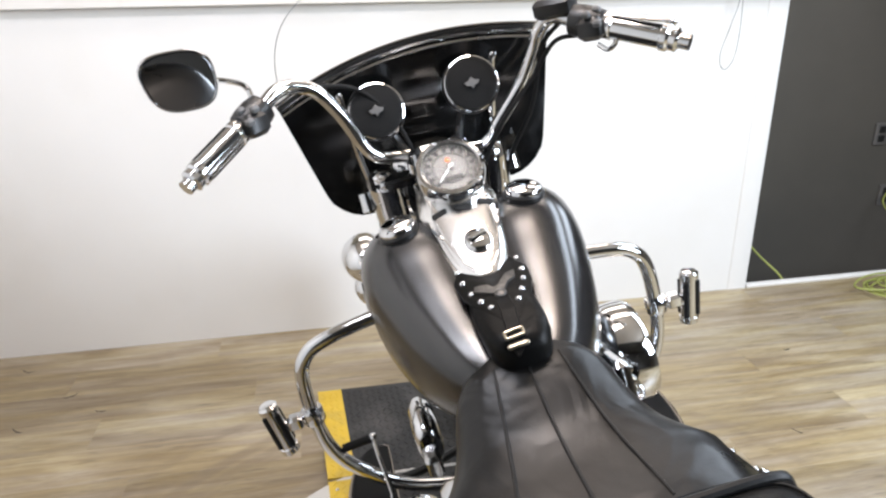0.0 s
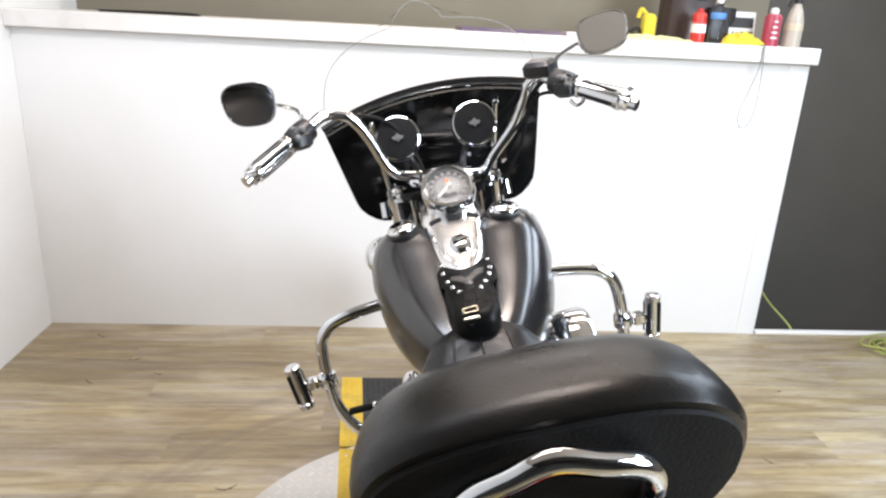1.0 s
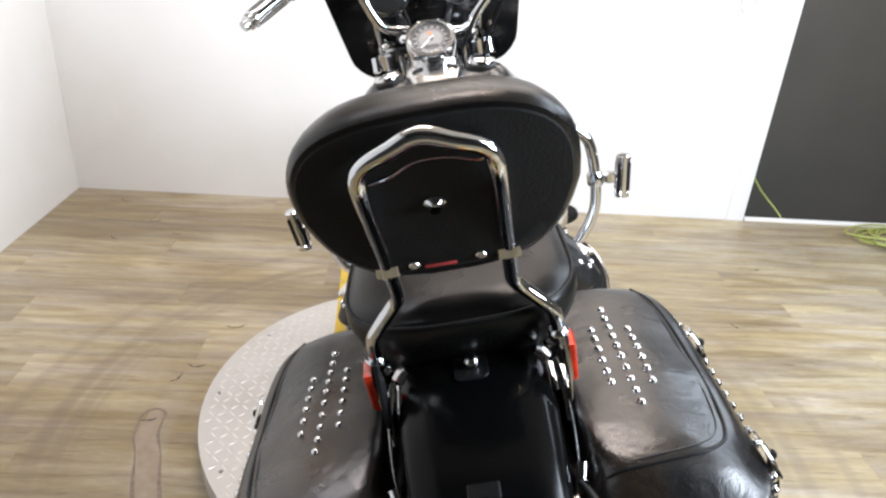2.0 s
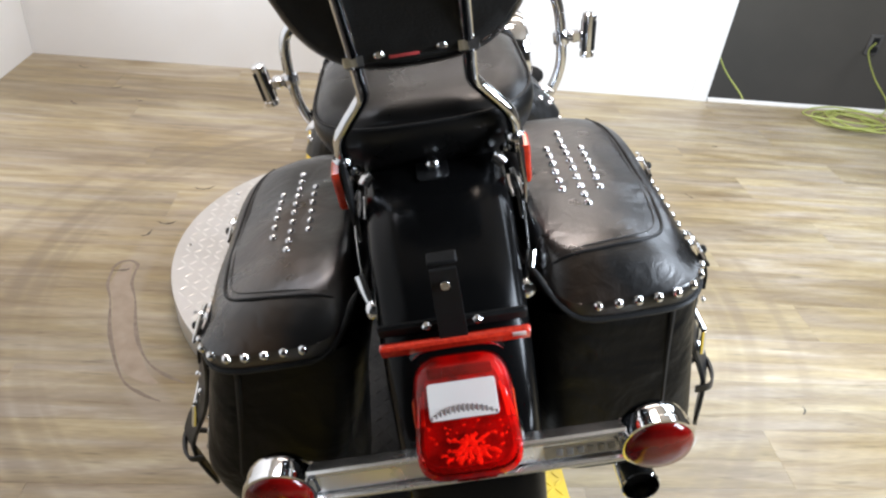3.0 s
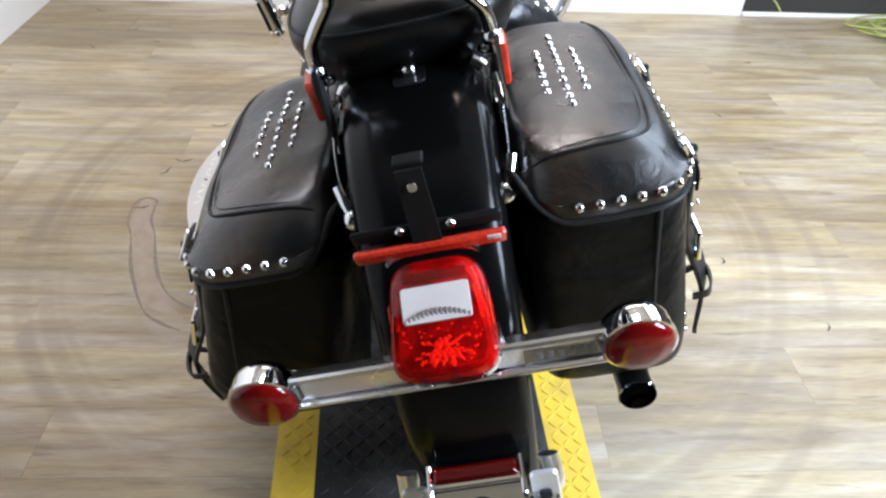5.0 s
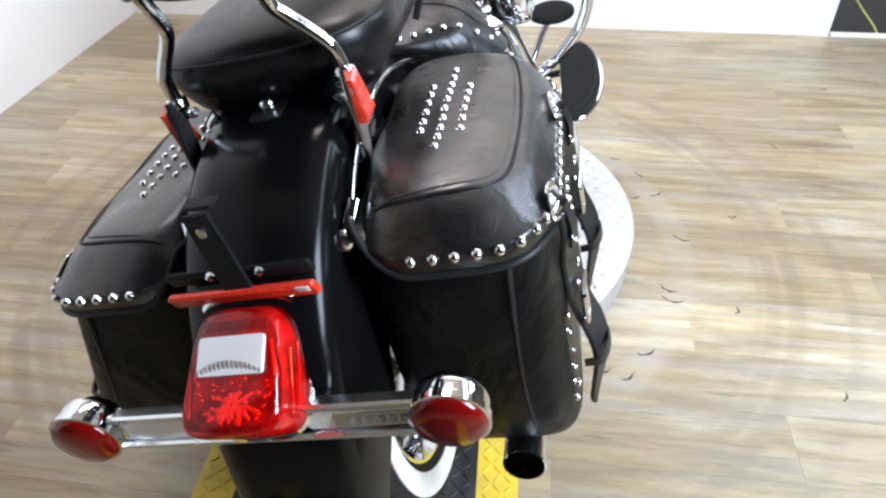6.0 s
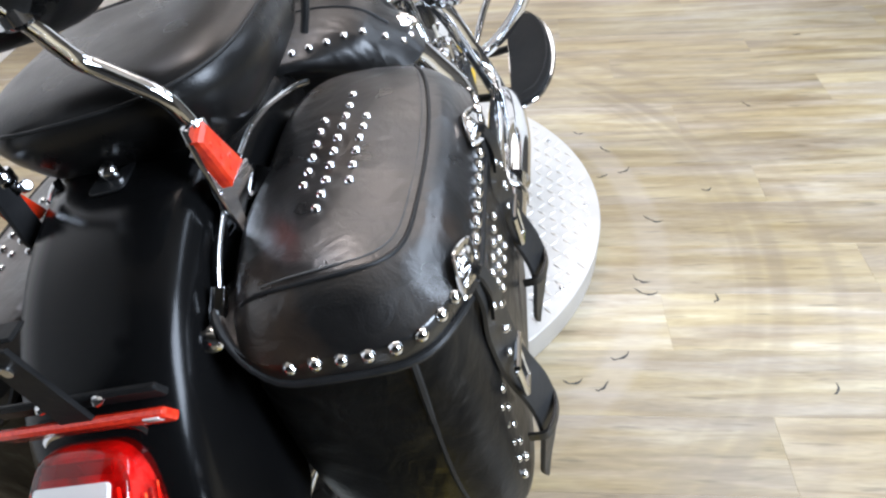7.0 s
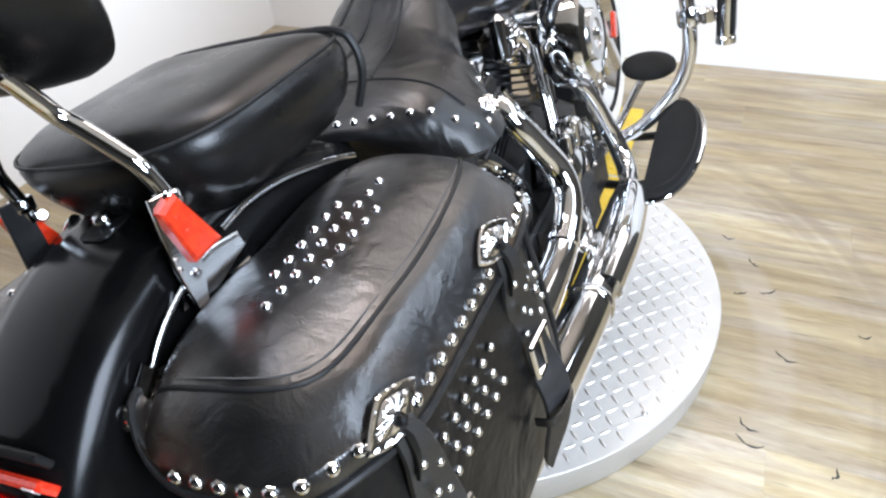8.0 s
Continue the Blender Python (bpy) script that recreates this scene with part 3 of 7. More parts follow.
def ramp_section(name, y0, y1, z0, z1, xl0, xl1, xr0, xr1, label):
    """A diamond plate runner with a yellow band along each side; z and edges run linearly from y0 to y1."""
    ob = empty(name, label, "ramp", pose(0, 0, 0), group="ramp sections")
    band = 0.078
    tilt = math.atan2(xl1 - xl0, y1 - y0)

    def strip(a0, a1, b0, b1):
        v = []
        for y, z, lo, hi in ((y0, z0, a0, b0), (y1, z1, a1, b1)):
            v += [(lo, y, z - 0.006), (hi, y, z - 0.006), (hi, y, z), (lo, y, z)]
        return v, [(0, 1, 2, 3), (7, 6, 5, 4), (3, 2, 6, 7), (1, 0, 4, 5), (2, 1, 5, 6), (0, 3, 7, 4)]
    cols = (("side_band", xl0, xl1, xl0 + band, xl1 + band, M_YELLOW, "scuffed yellow painted side band"),
            ("side_band", xr0 - band, xr1 - band, xr0, xr1, M_YELLOW, "scuffed yellow painted side band"),
            ("deck", xl0 + band, xl1 + band, xr0 - band, xr1 - band, M_BLACKPLATE, "black painted diamond plate"))
    for nm, a0, a1, b0, b1, mat, lab in cols:
        p = part(nm, strip(a0, a1, b0, b1), mat, ob, lab, smooth=0)
        ps = []
        dy, dx = 0.0205, 0.0205
        k = 0
        y = y0 + 0.012
        while y < y1 - 0.01:
            f = (y - y0) / (y1 - y0)
            lo, hi = a0 + (a1 - a0) * f, b0 + (b1 - b0) * f
            c = int((hi - lo - 0.012) / dx)
            off = (hi - lo - (c - 1) * dx) / 2
            for i in range(c):
                ps.append((lo + off + i * dx, y, z0 + (z1 - z0) * f, radians(45 if (i + k) % 2 else -45)))
            y += dy
            k += 1
        tagged(part("tread", lugs(ps, 0.0112, 0.0030, 0.0020), mat, p), kind="stuff")
    return ob


ramp_section("runner_ramp", -1.05, 1.372, 0.0868, 0.0868, -0.333, -0.446, 0.262, 0.178, "black diamond plate wheel runner with yellow side bands on the turntable")
ramp_section("runner_ramp", 1.386, 1.835, 0.0868, 0.0868, -0.447, -0.469, 0.177, 0.160, "black diamond plate wheel runner end piece with yellow side bands")

# ---------------------------------------------------------------- the motorcycle: u right, v ahead, w up, leaning on its side stand
bike = empty("motorcycle", "satin black cruiser motorcycle with studded leather saddlebags, on its stand", "motorcycle",
             pose(0.055, 0, TZ, 0, -13.5, 0))


def both(name, g, mat, label="", parent=None, smooth=40):
    return (part(name, g, mat, parent or bike, label, smooth), part(name, flip(g), mat, parent or bike, label, smooth))


def squircle(c, a, b, e=2.5, n=28):
    out = []
    for t in np.linspace(0, 2 * math.pi, n, endpoint=False):
        ct, st = math.cos(t), math.sin(t)
        out.append((c[0] + a * math.copysign(abs(ct) ** (2 / e), ct), c[1] + b * math.copysign(abs(st) ** (2 / e), st)))
    return out


def smooth_table(rows, n):
    """Rows of numbers, smoothly filled in."""
    return [tuple(r) for r in spline(rows, n)]


# wheels
RW, FW = (0.0, 0.008, 0.305), (0.0, 1.63, 0.305)


def wheel(name, c, width, label):
    w = part(name, lathe([(0.035, -0.06), (0.04, -0.055), (0.04, 0.055), (0.035, 0.06)], c, (1, 0, 0), 20), M_CHROME, bike, label)
    h = width / 2
    part("tyre", lathe([(0.205, -h * 0.8), (0.225, -h * 0.98), (0.262, -h), (0.285, -h * 0.9), (0.30, -h * 0.55), (0.305, 0), (0.30, h * 0.55), (0.285, h * 0.9), (0.262, h), (0.225, h * 0.98), (0.205, h * 0.8)], c, (1, 0, 0), 48, loop=True), M_RUBBER, w)
    for s in (-1, 1):
        part("whitewall", lathe([(0.224, s * (h * 0.98 + 0.001)), (0.245, s * (h + 0.0035)), (0.262, s * (h + 0.003)), (0.262, s * h * 0.95), (0.224, s * h * 0.9)], c, (1, 0, 0), 48, loop=True), M_WHITEWALL, w, "cream whitewall band")
    part("rim", lathe([(0.212, -h * 0.85), (0.208, -h * 0.7), (0.19, -h * 0.45), (0.19, h * 0.45), (0.208, h * 0.7), (0.212, h * 0.85), (0.205, h * 0.85), (0.183, h * 0.4), (0.183, -h * 0.4), (0.205, -h * 0.85)], c, (1, 0, 0), 48, loop=True), M_CHROME, w)
    for i in range(36):
        a = radians(i * 10)
        s = 1 if i % 2 else -1
        b = a + radians(14 * (1 if i % 4 < 2 else -1))
        part("spoke", tube([(s * 0.045, c[1] + 0.04 * math.cos(a), c[2] + 0.04 * math.sin(a)), (s * 0.012, c[1] + 0.195 * math.cos(b), c[2] + 0.195 * math.sin(b))], 0.002, 5, 1), M_CHROME, w)
    return w


wheel("rear_wheel", RW, 0.125, "laced rear wheel with a whitewall tyre")
wheel("front_wheel", FW, 0.115, "laced front wheel with a whitewall tyre")


def fender_shell(line, half, drop, thick=0.003):
    """A mudguard: a rounded channel carried along a line of (v, w), with a half-width and a skirt depth for each point."""
    rings = []
    for i, (v, w) in enumerate(line):
        a, b = line[max(i - 1, 0)], line[min(i + 1, len(line) - 1)]
        d = v3((0, b[0] - a[0], b[1] - a[1]))
        d /= np.linalg.norm(d)
        nrm = v3((0, d[2], -d[1]))
        hw, dp = half[i], drop[i]
        outer = [(-hw, -dp), (-hw * 1.0, -dp * 0.6), (-hw * 0.985, -hw * 0.42), (-hw * 0.93, -hw * 0.2), (-hw * 0.80, -hw * 0.075), (-hw * 0.5, -hw * 0.02), (0, 0)]
        outer = outer + [(-u, z) for u, z in reversed(outer[:-1])]
        inner = [(u * (1 - thick / hw), z - thick) for u, z in reversed(outer)]
        rings.append([v3((u, v, w)) + nrm * z for u, z in outer + inner])
    return loft(rings)


# rear fender
fl = smooth_table([(0.27, 0.70), (0.18, 0.745), (0.06, 0.775), (-0.06, 0.774), (-0.17, 0.738), (-0.27, 0.662), (-0.34, 0.560), (-0.376, 0.46), (-0.390, 0.385), (-0.395, 0.325)], 4)
fl = [(q[0], q[1]) for q in fl]
k = len(fl)
fender = part("rear_fender", fender_shell([(q[0], q[1]) for q in fl], np.interp(range(k), [0, k * 0.3, k - 1], [0.10, 0.104, 0.079]), np.interp(range(k), [0, k * 0.3, k * 0.75, k - 1], [0.10, 0.20, 0.19, 0.06])), M_FENDER, bike, "satin black deep rear fender")
# chrome fender tip with a light in it
tip = part("fender_tip", tube([(-0.092, -0.385, 0.385), (-0.093, -0.402, 0.335), (-0.055, -0.412, 0.312), (0, -0.415, 0.306), (0.055, -0.412, 0.312), (0.093, -0.402, 0.335), (0.092, -0.385, 0.385)], 0.014, 8, 6, 0.45, (0, 1, 0.2)), M_BRIGHT, bike, "chrome fender tip with a small red light")
part("housing", loft([[(u * k, v, w) for u in (-1, 1) for v, w in (((a, b), (c, d)) if u < 0 else ((c, d), (a, b)))] for k, a, b, c, d in ((0.056, -0.386, 0.400, -0.382, 0.378), (0.060, -0.418, 0.405, -0.405, 0.352), (0.064, -0.430, 0.372, -0.412, 0.330), (0.070, -0.424, 0.322, -0.405, 0.310))]), M_CHROME, tip)
part("face_plate", loft([[(-0.055 * k, v, w), (0.055 * k, v, w), (0.055 * k, v + 0.006, w - 0.003), (-0.055 * k, v + 0.006, w - 0.003)] for v, w, k in ((-0.426, 0.394, 1.0), (-0.434, 0.374, 1.10), (-0.443, 0.350, 1.22))]), M_CHROME, tip, "sloping chrome face plate")
part("plate_mark", slab([(0.016 * math.cos(a) , 0.011 * math.sin(a)) for a in np.linspace(0, 2 * math.pi, 17)[:-1]], (0, -0.4365, 0.370), (1, 0, 0), (0, 0.36, 0.93), 0.003, 0.0008), M_STEEL, tip, "oval mark")
part("lower_lip", tube([(-0.092, -0.418, 0.346), (-0.07, -0.440, 0.343), (0.0, -0.449, 0.342), (0.07, -0.440, 0.343), (0.092, -0.418, 0.346)], 0.0085, 8, 6, 0.6, (0, 0, 1)), M_CHROME, tip)
for s in (-1, 1):
    part("hood", rbox((s * 0.058, -0.412, 0.382), (0.006, 0.05, 0.055), 0.002, (20, 0, 0)), M_CHROME, tip)
part("lens", rbox((0, -0.412, 0.408), (0.106, 0.020, 0.012), 0.004, (20, 0, 0)), M_RED, tip, "red plastic lens")
for s in (-1, 1):
    part("bracket", slab(rrect(0.018, 0.034, 0.008), (s * 0.083, -0.413, 0.352), (1, 0, 0), (0, 0.25, 0.95), 0.008), M_PALECHROME, tip)
    part("slot", slab(rrect(0.008, 0.008, 0.004), (s * 0.082, -0.4205, 0.352), (1, 0, 0), (0, 0.25, 0.95), 0.005, 0.001), M_DARKINSIDE, tip)

# plate bracket over the fender, with a red reflector bar
pb = part("plate_bracket", joined(slab([(-0.017, 0), (0.017, 0), (0.015, 0.105), (-0.015, 0.105)], (0, -0.272, 0.672), (1, 0, 0), (0, -0.05, 1), 0.005, 0.001),
                                  rbox((0, -0.262, 0.684), (0.178, 0.008, 0.022), 0.003, (20, 0, 0)), rbox((0, -0.262, 0.778), (0.034, 0.022, 0.005), 0.002)), M_BRACKET, bike, "black steel number plate bracket")
part("sticker", rbox((0.076, -0.2798, 0.6665), (0.016, 0.002, 0.009), 0.0005, (25, 0, 0)), M_WHITELENS, pb, "small white sticker")
part("reflector_bar", rbox((0, -0.273, 0.663), (0.18, 0.010, 0.023), 0.003, (25, 0, 0)), M_REFLECT, pb, "red reflector strip")
for u in (-0.03, 0.03):
    part("bolt", lathe([(0.006, 0), (0.006, 0.003), (0.003, 0.006)], (u, -0.268, 0.688), (0, -0.4, 0.9), 8), M_CHROME, pb)
part("slot", slab(rrect(0.005, 0.006, 0.004), (0, -0.281, 0.756), (1, 0, 0), (0, -0.05, 1), 0.004, 0.0005), M_STEEL, pb)

# tail lamp
TL = Matrix.Translation((0, -0.308, 0.578)) @ Euler((radians(-46), 0, 0)).to_matrix().to_4x4()


def placed(m, g):
    return [tuple(m @ Vector(p)) for p in g[0]], g[1]


def lamp_ring(a, b, y, dz=0.0, e=3.6):
    return [(p[0], y, p[1] + dz) for p in squircle((0, 0), a, b, e, 36)]


def lens_ring(a, b, depth, slope, taper, e=4.6):
    """A ring of the tail lamp's lens: it juts further and is wider towards its bottom."""
    return [(p[0] * (1 - taper * p[1] / b), -depth + slope * p[1], p[1]) for p in squircle((0, 0), a, b, e, 40)]


def on_lens(x, z, sink=0.0):
    return (x, -(0.0655 - sink) + 0.20 * z, z)


lamp = part("tail_lamp", placed(TL, loft([lamp_ring(0.061, 0.072, 0.04), lamp_ring(0.0645, 0.077, 0.0), lamp_ring(0.066, 0.079, -0.006), lamp_ring(0.063, 0.076, -0.011)])), M_CHROME, bike, "chrome tail lamp body with a red lens")
LENS = [(0.061, 0.0735, 0.009, 0.0, 0.0), (0.0605, 0.073, 0.020, 0.02, 0.02), (0.0575, 0.069, 0.052, 0.16, 0.10), (0.0555, 0.0665, 0.061, 0.19, 0.12), (0.0515, 0.062, 0.0650, 0.20, 0.13), (0.02, 0.025, 0.0662, 0.20, 0.13)]
part("lens", placed(TL, loft([lens_ring(*r) for r in LENS])), M_RED, lamp, "faceted red plastic lens").visible_shadow = False
part("reflector", placed(TL, loft([lens_ring(0.056, 0.068, 0.012, 0.0, 0.0), lens_ring(0.052, 0.063, 0.040, 0.14, 0.10), lens_ring(0.047, 0.056, 0.050, 0.18, 0.12)])), M_GLOWRED, lamp)
# prisms whose orange colour paints the lens's sparkle
glint_prism = random.Random(5)
for arm, reach in ((-165, 0.036), (-140, 0.032), (-118, 0.026), (-90, 0.022), (-62, 0.026), (-40, 0.032), (-15, 0.036), (100, 0.014), (65, 0.016), (125, 0.012), (30, 0.026), (150, 0.026)):
    d = 0.006
    while d < reach:
        a = radians(arm + glint_prism.uniform(-7, 7))
        x, z, h = d * math.cos(a), -0.034 + d * math.sin(a) * 0.8, glint_prism.uniform(0.0024, 0.0050)
        part("glint_prism", placed(TL, rbox(on_lens(x, z, 0.008), (h * 1.7, 0.003, h), 0.0006, (0, -arm + glint_prism.uniform(-25, 25), 0))), M_GLINT, lamp)
        d += glint_prism.uniform(0.003, 0.0055)
for i in range(50):
    x, z, h = glint_prism.uniform(-0.046, 0.046), glint_prism.uniform(-0.056, -0.006), glint_prism.uniform(0.0014, 0.0036)
    if math.hypot(x / 0.052, z / 0.062) < 1.0:
        part("glint_prism", placed(TL, rbox(on_lens(x, z, 0.010), (h * glint_prism.uniform(1.0, 2.2), 0.003, h), 0.0005, (0, glint_prism.uniform(-60, 60), 0))), M_GLINT, lamp)
# bright and dark bands inside the lens: a dark bar over the window, tall painted glints down both sides
part("dark_band", placed(TL, rbox(on_lens(0, 0.049, 0.004), (0.074, 0.004, 0.012), 0.001)), M_REDDARK, lamp, "dark red band")
for sx in (-1, 1):
    for k, (dx, h) in enumerate(((0.0, 0.040), (0.006, 0.034))):
        part("side_glint", placed(TL, rbox(on_lens(sx * (0.0455 + dx * 0.4), 0.012 - 0.004 * k, 0.006 + 1.4 * dx), (0.003, 0.0035, h), 0.001, (0, -sx * 6, 0))), M_GLINT, lamp)
    for k in range(4):
        part("side_streak", placed(TL, rbox((sx * (0.0575 + 0.0003 * k), -0.018 - 0.0085 * k, -0.004 - 0.003 * k), (0.0016, 0.0022, 0.070), 0.0006)), M_GLINT if k % 2 else M_GLOWRED, lamp)
part("window", placed(TL, slab(rrect(0.039, 0.021, 0.004), on_lens(0, 0.017, -0.0005), (1, 0, 0), (0, 0.196, 0.981), 0.0045, 0.0005)), M_WHITELENS, lamp, "clear ribbed window")
for i in range(15):
    tall = 0.004 + 0.012 * (1 - ((i - 7) / 7.5) ** 2)
    part("rib", placed(TL, rbox(on_lens(-0.0365 + i * 0.0052, -0.003 + tall / 2, -0.0048), (0.0024, 0.0016, tall), 0.0004, (11, 0, 0))), M_RIB, lamp)
part("crown", placed(TL, tube([(-0.063, -0.010, 0.030), (-0.061, -0.018, 0.058), (-0.050, -0.026, 0.076), (-0.030, -0.030, 0.083), (0, -0.031, 0.0855), (0.030, -0.030, 0.083), (0.050, -0.026, 0.076), (0.061, -0.018, 0.058), (0.063, -0.010, 0.030)], 0.0062, 8, 5)), M_CHROME, lamp, "chrome lamp hood")

# turn signal bar: a channel with bright lips; its face has white reflection painted in
bar = part("signal_bar", rbox((0, -0.342, 0.536), (0.408, 0.010, 0.036), 0.002, (-18, 0, 0)), M_BRIGHT, bike, "flat chrome turn signal bar")
part("upper_lip", rbox((0, -0.344, 0.555), (0.41, 0.024, 0.010), 0.003, (-18, 0, 0)), M_BRIGHT, bar)
part("lower_lip", rbox((0, -0.352, 0.516), (0.41, 0.020, 0.009), 0.003, (-18, 0, 0)), M_BRIGHT, bar)
part("bar_face", rbox((0, -0.3490, 0.535), (0.402, 0.003, 0.026), 0.001, (-8, 0, 0)), M_PALECHROME, bar, "polished bar face")
part("bar_plate", rbox((0.135, -0.3515, 0.536), (0.10, 0.003, 0.018), 0.001, (-18, 0, 0)), M_STEEL, bar, "engraved dark name strip")
for i in range(6):
    part("mark", rbox((0.103 + i * 0.0125, -0.3535, 0.536), (0.008, 0.002, 0.009), 0.0008, (-18, 0, 0)), M_GREYBADGE, bar)
for s in (-1, 1):
    ax = (0, -0.93, -0.06)
    o = (0.218 if s > 0 else -0.233, -0.322, 0.543)
    sg = part("turn_signal", lathe([(0.012, -0.01), (0.03, 0.0), (0.041, 0.012), (0.042, 0.02), (0.042, 0.032), (0.044, 0.034), (0.044, 0.042), (0.041, 0.043)], o, ax, 28), M_CHROME, bike, "round chrome turn signal with a red lens")
    part("lens", lathe([(0.0408, 0.037), (0.0408, 0.044), (0.036, 0.050), (0.02, 0.054), (0.002, 0.055)], o, ax, 28), M_REDDARK, sg, "red plastic lens")
    part("reflector", lathe([(0.04, 0.034), (0.02, 0.029), (0.002, 0.027)], o, ax, 20), M_SILVER, sg)
    part("clamp", rbox((0.184 if s > 0 else -0.196, -0.340, 0.538), (0.022, 0.03, 0.034), 0.006), M_CHROME, bar)

# frame struts beside the fender, sissy bar and its backrest
for s in (-1, 1):
    st = part("fender_strut", joined(tube([(s * 0.114, 0.0, 0.728), (s * 0.114, -0.04, 0.735), (s * 0.114, -0.08, 0.728), (s * 0.112, -0.13, 0.705), (s * 0.107, -0.18, 0.660)], 0.0034, 8, 6, 0.5, (1, 0, 0))), M_STEEL, bike, "slim polished fender strut")
    part("end_bolt", lathe([(0.013, 0), (0.014, 0.005), (0.012, 0.011), (0.006, 0.015)], (s * 0.098, -0.186, 0.658), (s * 0.2, -0.9, 0.4), 14), M_CHROME, st, "round chrome bolt head")
    part("end_lug", tube([(s * 0.103, -0.182, 0.664), (s * 0.109, -0.170, 0.678), (s * 0.114, -0.156, 0.692)], 0.0085, 10, 5, 0.6, (0, 1, 0.4)), M_CHROME, st, "oval chrome lug")
    sp = part("sissy_bar_mount", slab([(-0.006, 0.0), (0.007, 0.0), (0.019, 0.048), (0.014, 0.116), (-0.013, 0.116), (-0.014, 0.045)], (s * 0.117, -0.082, 0.70), (0, 0.987, -0.16), (0, 0.16, 0.987), 0.006 * s if s > 0 else 0.006, 0.001), M_CHROME if s > 0 else M_BLACKMETAL, bike, "forged sissy bar side plate")
    lens = [(-0.079, 0.804), (-0.055, 0.812), (-0.030, 0.745), (-0.070, 0.744)]
    rf = part("reflector", loft([[(s * u, -0.058 + (v + 0.058) * k, 0.776 + (w - 0.776) * k) for v, w in lens] for u, k in ((0.1205, 1.0), (0.1285, 1.0), (0.1315, 0.86))]), M_ORANGE, sp, "orange-red side reflector", 20)
    for i, j in ((-1, -2), (1, -1), (-1, 0), (1, 1), (-1, 2)):
        part("dimple", rbox((s * 0.1318, -0.057 + 0.006 * i - 0.002 * j, 0.775 + 0.0085 * j), (0.0012, 0.004, 0.004), 0.0005), M_REFLECT, rf)
    part("collar", lathe([(0.012, -0.008), (0.0135, -0.006), (0.0135, 0.006), (0.012, 0.008)], (s * 0.1155, -0.052, 0.805), (0, 0.1, 1), 14), M_CHROME, sp)
    part("lug", tube([(s * 0.098, -0.034, 0.757), (s * 0.092, -0.030, 0.764), (s * 0.086, -0.027, 0.768)], 0.011, 10, 4, 0.7, (0, 0, 1)), M_STEEL, sp, "dull oval steel lug")
    part("bolt", lathe([(0.007, 0), (0.007, 0.010), (0.005, 0.013)], (s * 0.108, -0.045, 0.786), (-s, -0.4, 0.4), 8), M_CHROME, sp)
dock = [(-0.098, 0.706), (-0.072, 0.738), (0.002, 0.729), (0.004, 0.712), (-0.05, 0.698)]
for s in (-1, 1):
    part("docking_plate", loft([[(s * u, v, w) for v, w in dock] for u in (0.1085, 0.1125)]), M_CHROME, bike, "polished docking plate")
SIS = [(0.116, -0.05, 0.785), (0.115, -0.053, 0.815), (0.111, -0.058, 0.842), (0.098, -0.062, 0.862), (0.078, -0.067, 0.887), (0.068, -0.073, 0.903), (0.0665, -0.083, 0.925), (0.0665, -0.100, 0.957), (0.065, -0.147, 1.025), (0.063, -0.189, 1.080), (0.060, -0.198, 1.100), (0.050, -0.203, 1.112), (0.028, -0.209, 1.122)]
sissy = part("sissy_bar", tube([(-u, v, w) for u, v, w in SIS] + [(0, -0.212, 1.132)] + list(reversed(SIS)), 0.0088, 12, 6), M_CHROME, bike, "bent chrome sissy bar")
part("crossbar", rbox((0, -0.103, 0.960), (0.112, 0.008, 0.022), 0.003), M_BLACKMETAL, sissy)
for s in (-1, 1):
    part("clamp", rbox((s * 0.066, -0.102, 0.958), (0.026, 0.022, 0.020), 0.004), M_CHROME, sissy)
    part("bolt", lathe([(0.007, 0), (0.007, 0.003), (0.004, 0.006)], (s * 0.036, -0.108, 0.962), (0, -1, 0), 8), M_CHROME, sissy)
part("tag", rbox((-0.008, -0.108, 0.960), (0.035, 0.003, 0.012), 0.001), surface("red_tag", (0.45, 0.05, 0.05), (0.35, 0.04, 0.04), 50, 0.4), sissy, "small red plastic strip")


def pad_rings(depths):
    """Backrest pad outlines in (u, w) at depths v, wider at the top."""
    out = []
    for v, k, dw in depths:
        ring = []
        for p in squircle((0, 0), 1, 1, 2.9, 56):
            half = (0.150 + 0.004 * p[1]) if p[1] > 0 else (0.150 + 0.026 * p[1])
            dz = p[1] * 0.104 * (1 - (1 - k) * 1.35) + 0.104
            ring.append((0.004 + p[0] * half * k * 0.95, v - 0.006 - 0.53 * dz, 0.932 + dw + dz * 1.075 - 0.26 * (v + 0.086) * (1 - dz / 0.208)))
        out.append(ring)
    return out


bk = part("backrest", loft(pad_rings([(-0.086, 0.90, 0), (-0.082, 0.95, 0), (-0.072, 0.985, 0), (-0.055, 1.0, 0), (-0.03, 1.0, 0), (-0.002, 0.985, 0), (0.016, 0.95, 0), (0.028, 0.88, 0), (0.036, 0.7, 0), (0.040, 0.3, 0)])), M_VINYL, bike, "thick black vinyl passenger backrest pad")
part("back_cover", loft(pad_rings([(-0.080, 0.93, 0), (-0.089, 0.91, 0), (-0.092, 0.80, 0), (-0.093, 0.3, 0)])), M_RUBBER, bk, "black plastic back cover")
part("knob", lathe([(0.011, 0), (0.011, 0.006), (0.007, 0.010), (0.006, 0.014)], (0, -0.152, 1.049), (0, -0.88, -0.45), 10), M_CHROME, bk, "chrome bolt head")
